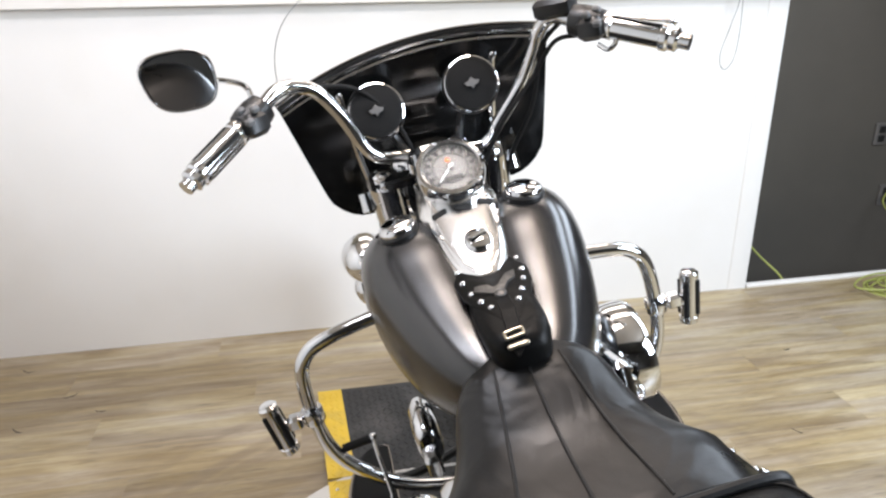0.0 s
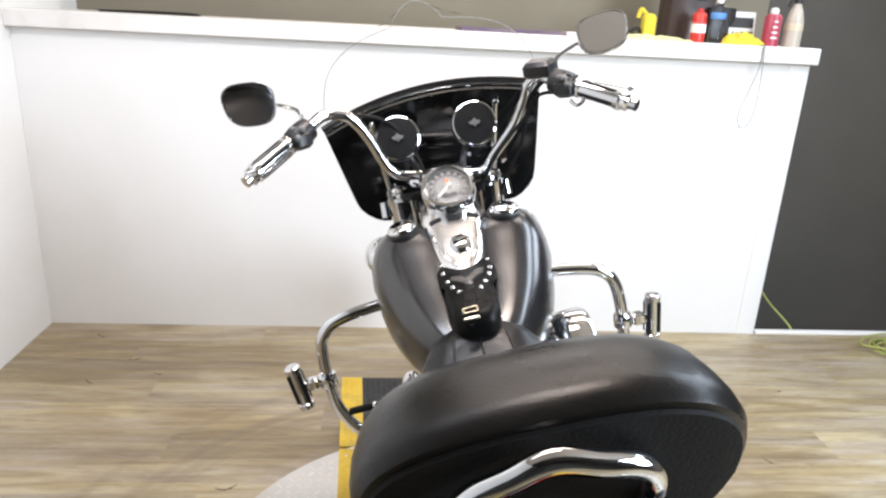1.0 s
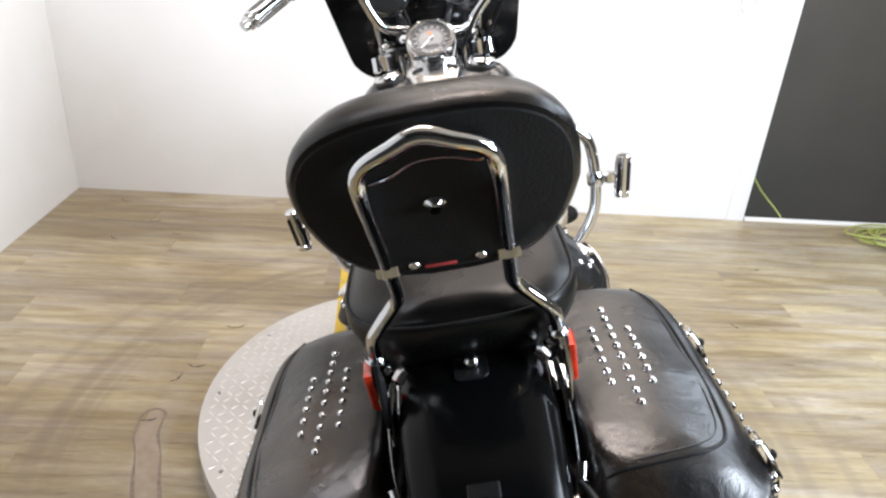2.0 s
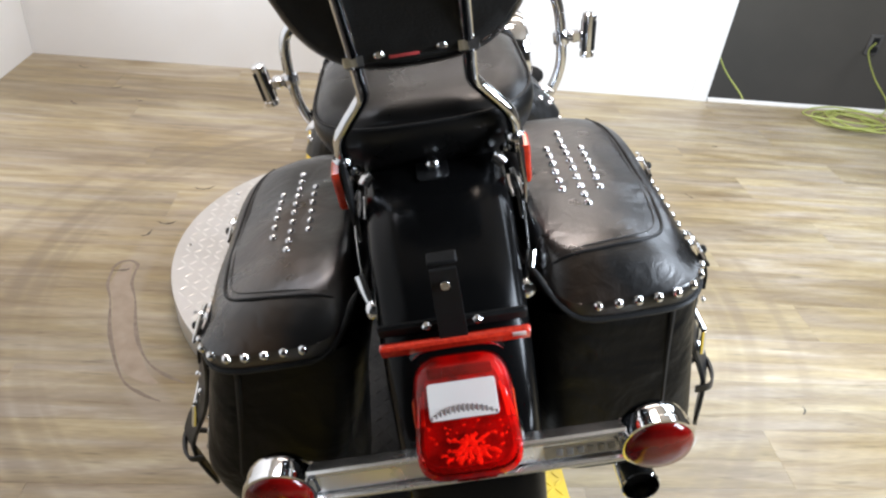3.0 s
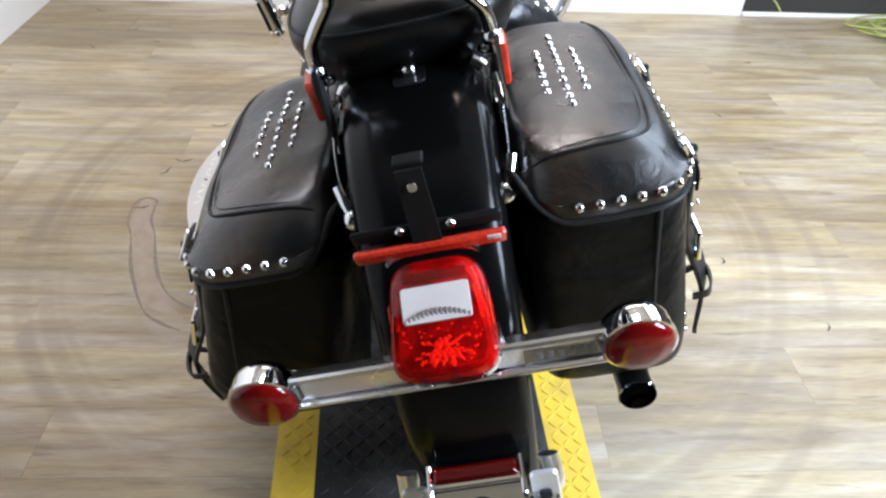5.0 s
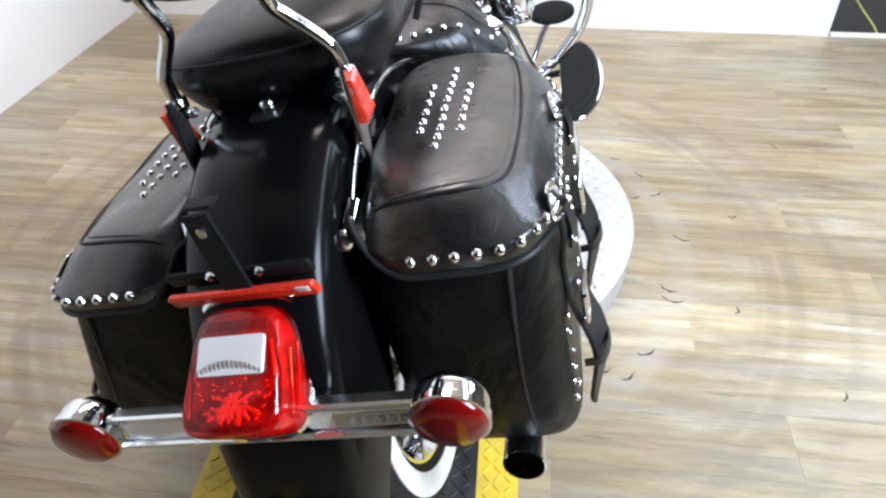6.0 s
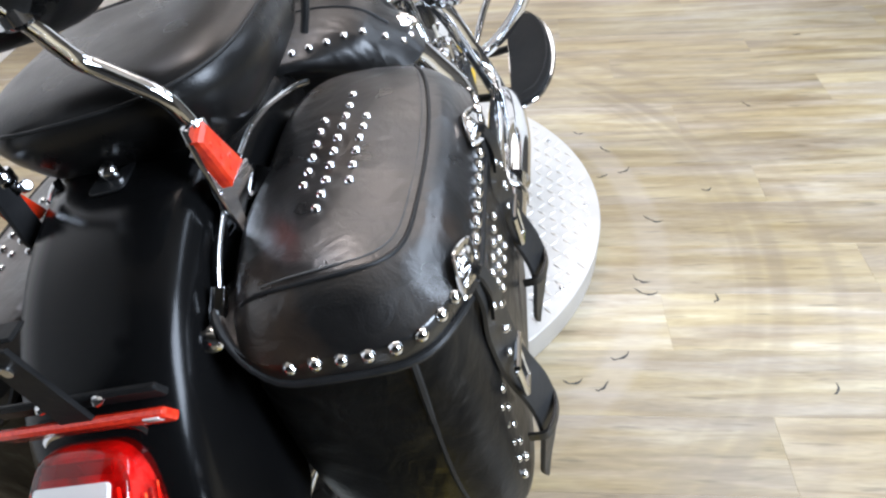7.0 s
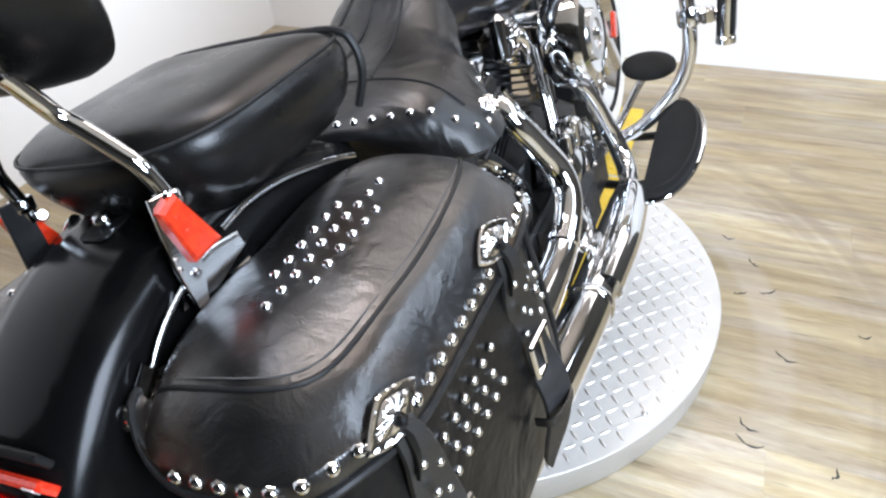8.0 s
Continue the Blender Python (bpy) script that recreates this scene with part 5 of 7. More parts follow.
for s, tipv, tipw, inn in ((-1, (-0.404, 0.840, 1.127), (0, 0, 0), (-0.285, 0.946, 1.186)), (1, (0.404, 0.808, 1.130), (0, 0, 0), (0.285, 0.925, 1.188))):
    a, b = v3(inn), v3(tipv)
    d = (b - a) / np.linalg.norm(b - a)
    grip = part("grip", lathe([(0.020, 0.028), (0.0215, 0.03), (0.0215, 0.044), (0.019, 0.046), (0.019, 0.125), (0.0215, 0.127), (0.0215, 0.136), (0.018, 0.140), (0.019, 0.150), (0.013, 0.154), (0.008, 0.152)], a, d, 24), M_CHROME, bars, "chrome and black rubber grip")
    x, y, _ = frame_of(d)
    for k in range(4):
        an = radians(90 * k + 20)
        o = a + d * 0.047 + (x * math.cos(an) + y * math.sin(an)) * 0.0168
        part("rubber_strip", tube([o, o + d * 0.077], 0.0046, 6, 1), M_RUBBER, grip)
    sw = part("switch_housing", joined(lathe([(0.016, -0.030), (0.025, -0.026), (0.027, -0.012), (0.027, 0.010), (0.024, 0.026), (0.018, 0.029)], a, d, 16), rbox(a + v3((-s * 0.002, -0.020, -0.008)), (0.042, 0.036, 0.038), 0.008, (0, 0, -s * 42))), M_PLASTIC, bars, "black switch housing with grey buttons")
    for k, (ou, ov, ow) in enumerate(((0.010, -0.022, 0.018), (-0.012, -0.030, 0.016), (0.0, -0.042, 0.0))):
        part("button", rbox(a + v3((s * ou, ov, ow)), (0.014, 0.011, 0.012), 0.003, (20, 0, -s * 42)), surface("grey_button", (0.16, 0.16, 0.16), (0.12, 0.12, 0.12), 60, 0.45) if k == 0 and s < 0 else bpy.data.materials["grey_button"], sw)
    # lever
    perch = a - d * 0.012 + v3((0, 0.022, 0.006))
    far = 0.035 if s > 0 else 0.0
    part("lever", tube([perch, perch + d * (0.05 + far * 0.3) + v3((0, 0.022 + far * 0.4, 0.004 + far * 0.3)), perch + d * (0.11 + far * 0.7) + v3((0, 0.026 + far * 0.8, far * 0.6)), perch + d * (0.165 + far) + v3((0, 0.03 + far, -0.002 + far * 0.8))], [0.007, 0.009, 0.009, 0.007], 10, 5, 0.5, (0, 0, 1)), M_CHROME, bars, "polished hand lever")
    part("lever_tip", ball(tuple(perch + d * (0.168 + far) + v3((0, 0.03 + far, -0.002 + far * 0.8))), 0.0075, 10), M_CHROME, bars)
    if s > 0:
        part("reservoir", rbox(a + v3((-0.038, 0.035, 0.036)), (0.066, 0.05, 0.034), 0.008, (8, 0, -38)), M_PLASTIC, bars, "black brake fluid reservoir")
    # mirror
    mc = v3((-0.345, 0.82, 1.279)) if s < 0 else v3((0.352, 0.83, 1.281))
    stem = part("mirror", tube([a + v3((-s * 0.006, 0.025, 0.012)), a + v3((-s * 0.002, 0.04, 0.045)), (a + v3((s * 0.01, 0.02, 0.060)) + mc) / 2 + v3((-s * 0.012, 0.02, -0.004)), mc + v3((-s * 0.030, 0.014, -0.012))], 0.0045, 8, 6), M_CHROME, bars, "teardrop chrome rear view mirror")
    mn = v3((0.30, -0.93, -0.05)) if s < 0 else v3((-0.12, -0.87, 0.48))
    mn = mn / np.linalg.norm(mn)
    mr = np.cross(v3((0, 0, 1)), mn)
    mr /= np.linalg.norm(mr)
    mu = np.cross(mn, mr)
    shp = [(p[0] * (1 + 0.10 * (p[1] / 0.043)), p[1] + 0.006 * s * p[0] / 0.06) for p in squircle((0, 0), 0.050, 0.0425, 2.8, 36)]

    def mring(k, dd):
        return [mc + mr * p[0] * k + mu * p[1] * k + mn * dd for p in shp]
    part("mirror_shell", loft([mring(0.25, -0.024), mring(0.6, -0.02), mring(0.92, -0.010), mring(1.0, 0.0), mring(1.0, 0.003), mring(0.97, 0.0065), mring(0.93, 0.0065), mring(0.90, 0.004)]), M_CHROME, bars, "chrome mirror shell")
    part("mirror_glass", loft([mring(0.89, 0.0025), mring(0.89, 0.0050)]), M_MIRROR, bars, "mirror glass")

part("clutch_cable", tube([(-0.225, 0.985, 1.205), (-0.187, 1.020, 1.198), (-0.125, 1.045, 1.178), (-0.085, 1.045, 1.145), (-0.055, 1.035, 1.09), (-0.042, 1.03, 1.035), (-0.04, 1.06, 0.96), (-0.04, 1.12, 0.88)], 0.0042, 8, 7), M_RUBBER, bars, "black clutch cable")
part("throttle_cable", tube([(0.275, 0.93, 1.17), (0.235, 0.955, 1.168), (0.20, 0.985, 1.12), (0.13, 1.0, 1.05), (0.08, 1.05, 0.96)], 0.004, 8, 7), M_RUBBER, bars, "black throttle cable")
part("brake_line", tube([(0.255, 0.955, 1.20), (0.22, 0.985, 1.16), (0.19, 1.01, 1.06), (0.14, 1.06, 0.96), (0.12, 1.12, 0.85)], 0.0042, 8, 7), M_RUBBER, bars, "black brake hose")
part("cable_elbow", tube([(0.29, 0.905, 1.152), (0.30, 0.89, 1.142), (0.315, 0.892, 1.150), (0.318, 0.905, 1.165)], 0.0042, 8, 6), M_CHROME, bars)

# windscreen: clear sheet above, gloss black panel below, chrome strip between
STEER = radians(-4)


def screen_v(u, w):
    v = 1.188 - 0.55 * u * u - 0.20 * (w - 0.9)
    return v - u * math.tan(STEER) * -1.0


def trim_w(u):
    return 1.212 - 0.64 * (u - 0.025) ** 2


def sheet(grid, t):
    """A bowed sheet from rows of (u, w)."""
    rows, cols = len(grid), len(grid[0])
    f = [(u, screen_v(u, w), w) for r in grid for u, w in r]
    b = [(u, screen_v(u, w) + t, w) for r in grid for u, w in r]
    k = rows * cols
    faces = []
    for i in range(rows - 1):
        for j in range(cols - 1):
            a = i * cols + j
            faces.append((a, a + 1, a + cols + 1, a + cols))
            faces.append((k + a + cols, k + a + cols + 1, k + a + 1, k + a))
    rim = [j for j in range(cols)] + [i * cols + cols - 1 for i in range(1, rows)] + [(rows - 1) * cols + j for j in range(cols - 2, -1, -1)] + [i * cols for i in range(rows - 2, 0, -1)]
    for i in range(len(rim)):
        a, c = rim[i], rim[(i + 1) % len(rim)]
        faces.append((c, a, k + a, k + c))
    return f + b, faces


low = []
for i in range(13):
    f = i / 12
    row = []
    for j in range(25):
        t = j / 12 - 1
        wb = 0.890 + 0.030 * max(0, (abs(t) - 0.72) / 0.28) ** 2.2
        hw = (0.218 + 0.040 * f ** 0.9) * (1.03 if t < 0 else 0.99)
        if f < 0.1:
            hw -= 0.012 * (1 - f / 0.1)
        u = t * hw + 0.008
        row.append((u, wb + (trim_w(u) - wb) * f))
    low.append(row)
screen = part("lower_panel", sheet(low, 0.005), M_BLACKGLOSS, bike, "gloss black lower windscreen panel")
up = []
for i in range(15):
    f = i / 14
    row = []
    for j in range(25):
        t = j / 12 - 1
        ang = f
        hw = 0.252 * (1 - ang ** 2.4) ** 0.5 if ang < 1 else 0.02
        hw = max(hw, 0.06)
        u = t * hw + 0.008
        base = trim_w(u)
        row.append((u, base + (1.408 - 0.045 * (t * t) * ang - base) * f))
    up.append(row)
glass = part("windscreen", sheet(up, 0.004), M_ACRYLIC, bike, "clear acrylic touring windscreen")
glass.visible_shadow = False
rim_line = [up[i][0] for i in range(15)] + up[14][1:] + [up[i][24] for i in range(13, -1, -1)]
part("edge_bead", tube([(u, screen_v(u, w), w) for u, w in rim_line], 0.0012, 6, 2), M_FROST, glass, "polished sheet edge")
part("trim_strip", tube([(u, screen_v(u, trim_w(u)) - 0.006, trim_w(u) + 0.002) for u in np.linspace(-0.258, 0.264, 17)], 0.010, 8, 2, 0.3, (0, 1, 0.1)), M_CHROME, screen, "bowed chrome trim strip")
part("trim_groove", tube([(u, screen_v(u, trim_w(u)) - 0.0095, trim_w(u) + 0.002) for u in np.linspace(-0.258, 0.264, 17)], 0.003, 6, 2, 0.3, (0, 1, 0.1)), M_PLASTIC, screen)
part("inner_rim", tube([(u, screen_v(u, trim_w(u) - 0.014) - 0.003, trim_w(u) - 0.016) for u in np.linspace(-0.254, 0.260, 17)], 0.0028, 6, 2), M_STEEL, screen)
for s in (-1, 1):
    part("mount_bar", tube([(s * 0.150 + 0.008, screen_v(s * 0.15, 1.16) - 0.008, 1.155), (s * 0.138, screen_v(s * 0.14, 1.0) - 0.012, 1.02), (s * 0.128, screen_v(s * 0.13, 0.93) - 0.02, 0.93)], 0.006, 8, 4, 0.5, (0, 1, 0)), M_CHROME, screen, "chrome windscreen bracket")
    part("mount_bolt", lathe([(0.007, 0), (0.007, 0.005), (0.004, 0.008)], (s * 0.15 + 0.008, screen_v(s * 0.15, 1.15) - 0.012, 1.152), (0, -1, 0.1), 8), M_CHROME, screen)
    part("clamp", lathe([(0.014, -0.02), (0.016, -0.018), (0.016, 0.018), (0.014, 0.02)], (s * 0.148, 1.10, 0.945), (0, 0.3, 1), 12), M_CHROME, screen, "chrome quick release clamp")
    pod = part("speaker_pod", lathe([(0.02, 0.05), (0.048, 0.035), (0.053, 0.01), (0.053, 0.0), (0.050, -0.008), (0.047, -0.010)], (s * 0.090 + 0.005, 1.05, 1.120), (0, 0.93, -0.30), 36), M_PLASTIC, screen, "round black speaker with a fabric grille")
    part("grille", lathe([(0.0465, -0.006), (0.0455, -0.011), (0.03, -0.0135), (0.002, -0.015)], (s * 0.090 + 0.005, 1.05, 1.120), (0, 0.93, -0.30), 36), M_RUBBER, screen)
    part("grille_rim", lathe([(0.0515, -0.0075), (0.0505, -0.0105), (0.0485, -0.0115), (0.0475, -0.0095), (0.049, -0.006)], (s * 0.090 + 0.005, 1.05, 1.120), (0, 0.93, -0.30), 36, loop=True), M_CHROME, screen, "thin chrome speaker rim")
    part("grille_badge", slab([(-0.014, 0.002), (-0.006, 0.004), (0, 0.010), (0.006, 0.004), (0.014, 0.002), (0.011, -0.004), (0.004, -0.006), (0, -0.011), (-0.004, -0.006), (-0.011, -0.004)], (s * 0.090 + 0.005, 1.0345, 1.1255), (1, 0, 0), (0, 0.30, 0.93), 0.003, 0.0008), M_GREYBADGE, screen, "grey shield badge")
    part("speaker_arm", tube([(s * 0.08, 1.07, 1.10), (s * 0.06, 1.07, 1.05), (s * 0.045, 1.04, 1.02)], 0.008, 8, 5), M_PLASTIC, screen)
    lampo = part("spot_lamp", lathe([(0.012, -0.08), (0.04, -0.06), (0.052, -0.02), (0.055, 0.01), (0.05, 0.014)], (s * 0.192, 1.25, 0.775), (0, 1, -0.05), 24), M_CHROME, bike, "chrome auxiliary lamp")
    part("lens", lathe([(0.049, 0.01), (0.03, 0.018), (0.002, 0.02)], (s * 0.192, 1.25, 0.775), (0, 1, -0.05), 24), M_ACRYLIC, lampo)
    part("front_signal", lathe([(0.02, -0.03), (0.035, -0.015), (0.04, 0.01), (0.036, 0.018)], (s * 0.200, 1.24, 0.70), (0, 1, 0), 20), M_CHROME, bike, "chrome front turn signal")
part("light_bar", tube([(-0.20, 1.22, 0.79), (-0.1, 1.20, 0.80), (0.1, 1.20, 0.80), (0.20, 1.22, 0.79)], 0.012, 10, 4), M_CHROME, bike)

# front fender
ff = [(0, 1.63 + 0.345 * math.cos(a), 0.305 + 0.345 * math.sin(a)) for a in np.linspace(radians(10), radians(185), 24)]
ffs = fender_shell([(q[1], q[2]) for q in ff], [0.085] * 24, [0.06] * 24)
part("front_fender", ffs, M_DENIM, bike, "satin black front fender")

# ---------------------------------------------------------------- crash bar with pegs
GUARD = [(0.09, 1.07, 0.714), (0.20, 1.09, 0.706), (0.315, 1.09, 0.690), (0.368, 1.09, 0.666), (0.393, 1.09, 0.615), (0.399, 1.09, 0.505), (0.387, 1.09, 0.42), (0.342, 1.09, 0.343), (0.247, 1.08, 0.268), (0.09, 1.08, 0.215)]
for s in (-1, 1):
    line = [(s * u, v, w) for u, v, w in GUARD]
    part("crash_bar", tube(line, 0.0158, 14, 6), M_CHROME, bike, "chrome engine guard tube")
    o = v3((s * 0.475, 1.080, 0.522))
    peg = part("highway_peg", lathe([(0.012, -0.065), (0.021, -0.061), (0.021, -0.048), (0.0185, -0.046), (0.0185, 0.046), (0.021, 0.048), (0.021, 0.060), (0.016, 0.065), (0.004, 0.066)], o, (s * 0.10, 0, 1), 18), M_CHROME, bike, "chrome highway peg with black rubber inlays")
    for k in range(4):
        an = radians(90 * k + 45)
        b = o + v3((0.018 * math.cos(an) - s * 0.004, 0.018 * math.sin(an), -0.041))
        part("rubber_strip", tube([b, b + v3((s * 0.0082, 0, 0.083))], 0.0065, 6, 1), M_RUBBER, peg)
    c = v3((s * 0.399, 1.088, o[2] + 0.002))
    part("peg_arm", joined(tube([c, (c + o) / 2 + v3((0, 0, 0.004)), o + v3((-s * 0.01, 0, -0.004))], [0.017, 0.012, 0.015], 12, 4), rbox(tuple((c + o) / 2 + v3((0, -0.004, 0.002))), (0.034, 0.03, 0.034), 0.007)), M_CHROME, peg)
    part("peg_clamp", lathe([(0.022, -0.018), (0.0245, -0.014), (0.0245, 0.014), (0.022, 0.018)], c, (0, 0, 1), 16), M_CHROME, peg)

# ---------------------------------------------------------------- saddlebags


def bag_ring(w, cu, hu, cv, hv, e=4.2, n=64):
    return [(p[0], p[1], w) for p in squircle((cu, cv), hu, hv, e, n)]


CU, CV, LU, LV = 0.218, 0.020, 0.123, 0.247


def lid_height(u, v):
    """Height of the soft top: nearly flat, falling outwards, with shallow dents."""
    return 0.7045 - 1.9 * max(0, u - 0.185) ** 2 - 1.2 * max(0, 0.14 - u) ** 2 - 0.30 * max(0, -0.10 - v) ** 1.5 - 0.8 * max(0, v - 0.16) ** 1.7 + 0.003 * math.sin(31 * u + 17 * v) * math.cos(23 * v)


def hem_w(v):
    """Height of the lid's lower edge, which steps up round the back."""
    f = min(1.0, max(0.0, (-0.09 - v) / 0.11))
    return 0.597 + 0.024 * f * f * (3 - 2 * f)


def lid_k(u, v):
    return ((abs(u - CU) / (LU - 0.001)) ** 4.2 + (abs(v - CV) / (LV - 0.001)) ** 4.2) ** (1 / 4.2)


def lid_top(u, v):
    """The lid's surface: the soft top, rolled down over its shoulder."""
    f = min(1.0, max(0.0, (1 - lid_k(u, v)) / 0.23))
    low = hem_w(v) + 0.028
    return low + (lid_height(u, v) - low) * (1 - (1 - f) ** 1.75)


LID_EDGE = [(-0.002, -0.0035, -0.004), (0.0, 0.0, 0.0), (0.014, 0.0005, 0.0005), (0.026, -0.0003, -0.0003)]


def saddlebag(s):
    """s = 1 on the right, -1 on the left."""
    def m(g):
        if s > 0:
            return g
        # the left bag hangs further out and swings outwards towards its bottom
        def out(p):
            d = max(0.0, 0.605 - p[2])
            return 0.015 + (0.42 + 0.40 * p[1]) * (d - 1.25 * max(0.0, d - 0.19))
        return flip(([(p[0] + out(p), p[1] + 0.010, p[2] - 0.010 + 0.22 * max(0.0, 0.40 - p[2])) for p in g[0]], g[1]))
    body = [(0.272, 0.080, 0.165), (0.278, 0.100, 0.195), (0.302, 0.113, 0.216), (0.355, 0.119, 0.225), (0.43, 0.121, 0.228), (0.52, 0.119, 0.227), (0.62, 0.114, 0.222)]
    rings = [[(u + 0.005 * math.sin(9 * v + 14 * w) * (1 if u > 0.23 else 0.3), v - 0.010 * math.exp(-((w - 0.42) / 0.12) ** 2) * (1 if v < -0.1 else 0), w2) for u, v, w2 in bag_ring(w, 0.2145, hu + 0.004, 0.012, hv, 5.5)] for w, hu, hv in [tuple(r) for r in spline(body, 4)]]
    bag = part("saddlebag", m(loft(rings)), M_LEATHER, bike, "black leather saddlebag with chrome studs and two buckled straps")
    # lid: a skirt with a soft worn top
    def lift(p):
        return 0.060 * min(1.0, max(0.0, (0.176 - p[0]) / 0.065)) ** 2
    rings = [[(p[0], p[1], hem_w(p[1]) + w + lift(p) * (1 - 0.55 * max(0.0, w) / 0.026)) for p in bag_ring(0, CU, LU + a, CV, LV + b)] for w, a, b in LID_EDGE]
    base = bag_ring(0, CU, LU - 0.001, CV, LV - 0.001)
    for k in (0.999, 0.994, 0.985, 0.972, 0.955, 0.93, 0.90, 0.86, 0.81, 0.75, 0.68, 0.60, 0.48, 0.34, 0.18, 0.05):
        rings.append([(CU + (p[0] - CU) * k, CV + (p[1] - CV) * k, lid_top(CU + (p[0] - CU) * k, CV + (p[1] - CV) * k)) for p in base])
    lid = part("lid", m(loft(rings)), M_LID, bag, "worn black leather lid rubbed brown")
    top = lid_top
    # seam round the top panel
    seam = [(0.112, -0.172), (0.15, -0.178), (0.20, -0.177), (0.245, -0.170), (0.276, -0.154), (0.292, -0.125), (0.299, -0.07), (0.301, 0.02), (0.298, 0.10), (0.288, 0.17), (0.270, 0.215)]
    part("seam_piping", m(tube([(u, v, top(u, v) + 0.0004) for u, v in seam], 0.0024, 8, 5)), M_PIPING, bag)
    part("stitching", m(tube([(u - 0.008, v + 0.008, top(u - 0.008, v + 0.008) + 0.0006) for u, v in seam[1:]], 0.0009, 5, 4)), M_THREAD, bag)
    # hem along the lid's lower edge
    hem = [(p[0], p[1], hem_w(p[1]) + 0.001 + lift(p)) for p in bag_ring(0, CU, LU + 0.001, CV, LV + 0.001)]
    part("lid_hem", m(tube(hem + hem[:1], 0.0042, 8, 1)), M_PIPING, bag)
    # panel seams of the body
    part("body_piping", m(tube([(0.283, -0.210, 0.612), (0.275, -0.216, 0.52), (0.269, -0.222, 0.42), (0.268, -0.212, 0.33), (0.264, -0.188, 0.284)], 0.0045, 8, 5)), M_PIPING, bag)
    part("body_piping", m(tube([(0.318, 0.225, 0.605), (0.324, 0.228, 0.50), (0.325, 0.228, 0.40), (0.318, 0.214, 0.32), (0.295, 0.19, 0.280)], 0.0045, 8, 5)), M_PIPING, bag)

    def stud(p, n, r=0.0058):
        part("stud", m(dome(p, n, r)), M_CHROME, bag)
    for i in range(10):
        v = 0.139 - i * 0.0247
        stud((0.204, v, lid_top(0.204, v) + 0.0003), (0.0, 0.0, 1))
    for du, first in ((-0.0262, 0.088), (0.0265, 0.082)):
        for i in range(6):
            v = first - i * 0.0245
            stud((0.204 + du, v, lid_top(0.204 + du, v) + 0.0003), (du * 3, 0, 1))
    # row along the lid's lower edge: back, corner and side
    edge_line = [v3((p[0], p[1], hem_w(p[1]) + 0.0195)) for p in bag_ring(0, CU, LU + 0.0005, CV, LV + 0.0005, n=400)]
    start = min(range(400), key=lambda i: (edge_line[i][0] - 0.180) ** 2 + (edge_line[i][1] + 0.226) ** 2)
    order = edge_line[start:] + edge_line[:start]
    run = [order[0]]
    for p in order[1:]:
        if p[1] > 0.225 and p[0] < 0.31:
            break
        run.append(p)
    along = np.concatenate([[0.0], np.cumsum([np.linalg.norm(run[i + 1] - run[i]) for i in range(len(run) - 1)])])
    for d in np.arange(0.0, along[-1], 0.0252):
        p = v3([np.interp(d, along, [q[i] for q in run]) for i in range(3)])
        n = p - v3((min(max(p[0], 0.21), 0.25), min(max(p[1], -0.13), 0.15), p[2]))
        n = n / np.linalg.norm(n)
        if not (p[0] > 0.33 and (abs(p[1] - 0.110) < 0.026 or abs(p[1] + 0.132) < 0.026)):
            stud(p + n * 0.0005 + v3((0, 0, 0.004)), n + v3((0, 0, 0.12)), 0.0068)
    def side_u(v, w):
        return 0.2145 + 0.1232 * (1 - (abs(v - 0.012) / 0.228) ** 5.5) ** (1 / 5.5) + 0.005 * math.sin(9 * v + 14 * w)

    for first, w, count in ((0.034, 0.558, 7), (0.022, 0.532, 6), (0.038, 0.505, 6)):
        for i in range(count):
            stud((side_u(first - i * 0.0240, w) + 0.0004, first - i * 0.0240, w), (1, 0, 0.05), 0.0054)
    for v, w in ((0.182, 0.543), (0.151, 0.546), (0.198, 0.516), (0.171, 0.515), (0.193, 0.486), (0.164, 0.486)):
        stud((side_u(v + 0.012, w) + 0.0004, v + 0.012, w), (1, 0.1, 0.05), 0.0054)
    for i in range(5):
        for j in range(2):
            v, w = -0.150 - 0.004 * i - j * 0.016, 0.47 - i * 0.028 - j * 0.010
            stud((side_u(v, w) + 0.0004, v, w), (1, -0.4, 0), 0.0056)
    # conchos, straps and buckles
    for v in (0.110, -0.132):
        part("concho", m(scallop((0.3385, v, 0.638), (1, 0, 0.42), 0.043, 0.021)), M_CHROME, bag, "scalloped chrome concho")
        part("strap", m(ribbon([(0.345, v, 0.628), (0.349, v + 0.002, 0.595), (0.345, v + 0.004, 0.55), (0.347, v + 0.008, 0.48), (0.361, v + 0.004, 0.43), (0.366, v - 0.008, 0.395), (0.358, v - 0.020, 0.36), (0.350, v - 0.030, 0.335), (0.347, v - 0.036, 0.318)], (0.4, 0.9, 0.1), [0.026, 0.036, 0.046, 0.049, 0.050, 0.048, 0.042, 0.026, 0.003], 0.007)), M_STRAP, bag, "black leather strap with a pointed tip")
        part("concho_lace", m(joined(ribbon([(0.345, v, 0.632), (0.352, v - 0.005, 0.60), (0.349, v - 0.012, 0.575)], (0, 1, 0), [0.009, 0.008, 0.004], 0.004, 4), ball((0.3465, v, 0.634), 0.007, 8))), M_LEATHER, bag)
        for k in range(5):
            stud((0.3545 - 0.0022 * abs(k - 1.5), v + 0.005 + (0.010 if k % 2 else -0.008), 0.583 - 0.018 * k), (1, -0.15, 0.12), 0.0046)
        o = v3((0.3545, v + 0.008, 0.476))
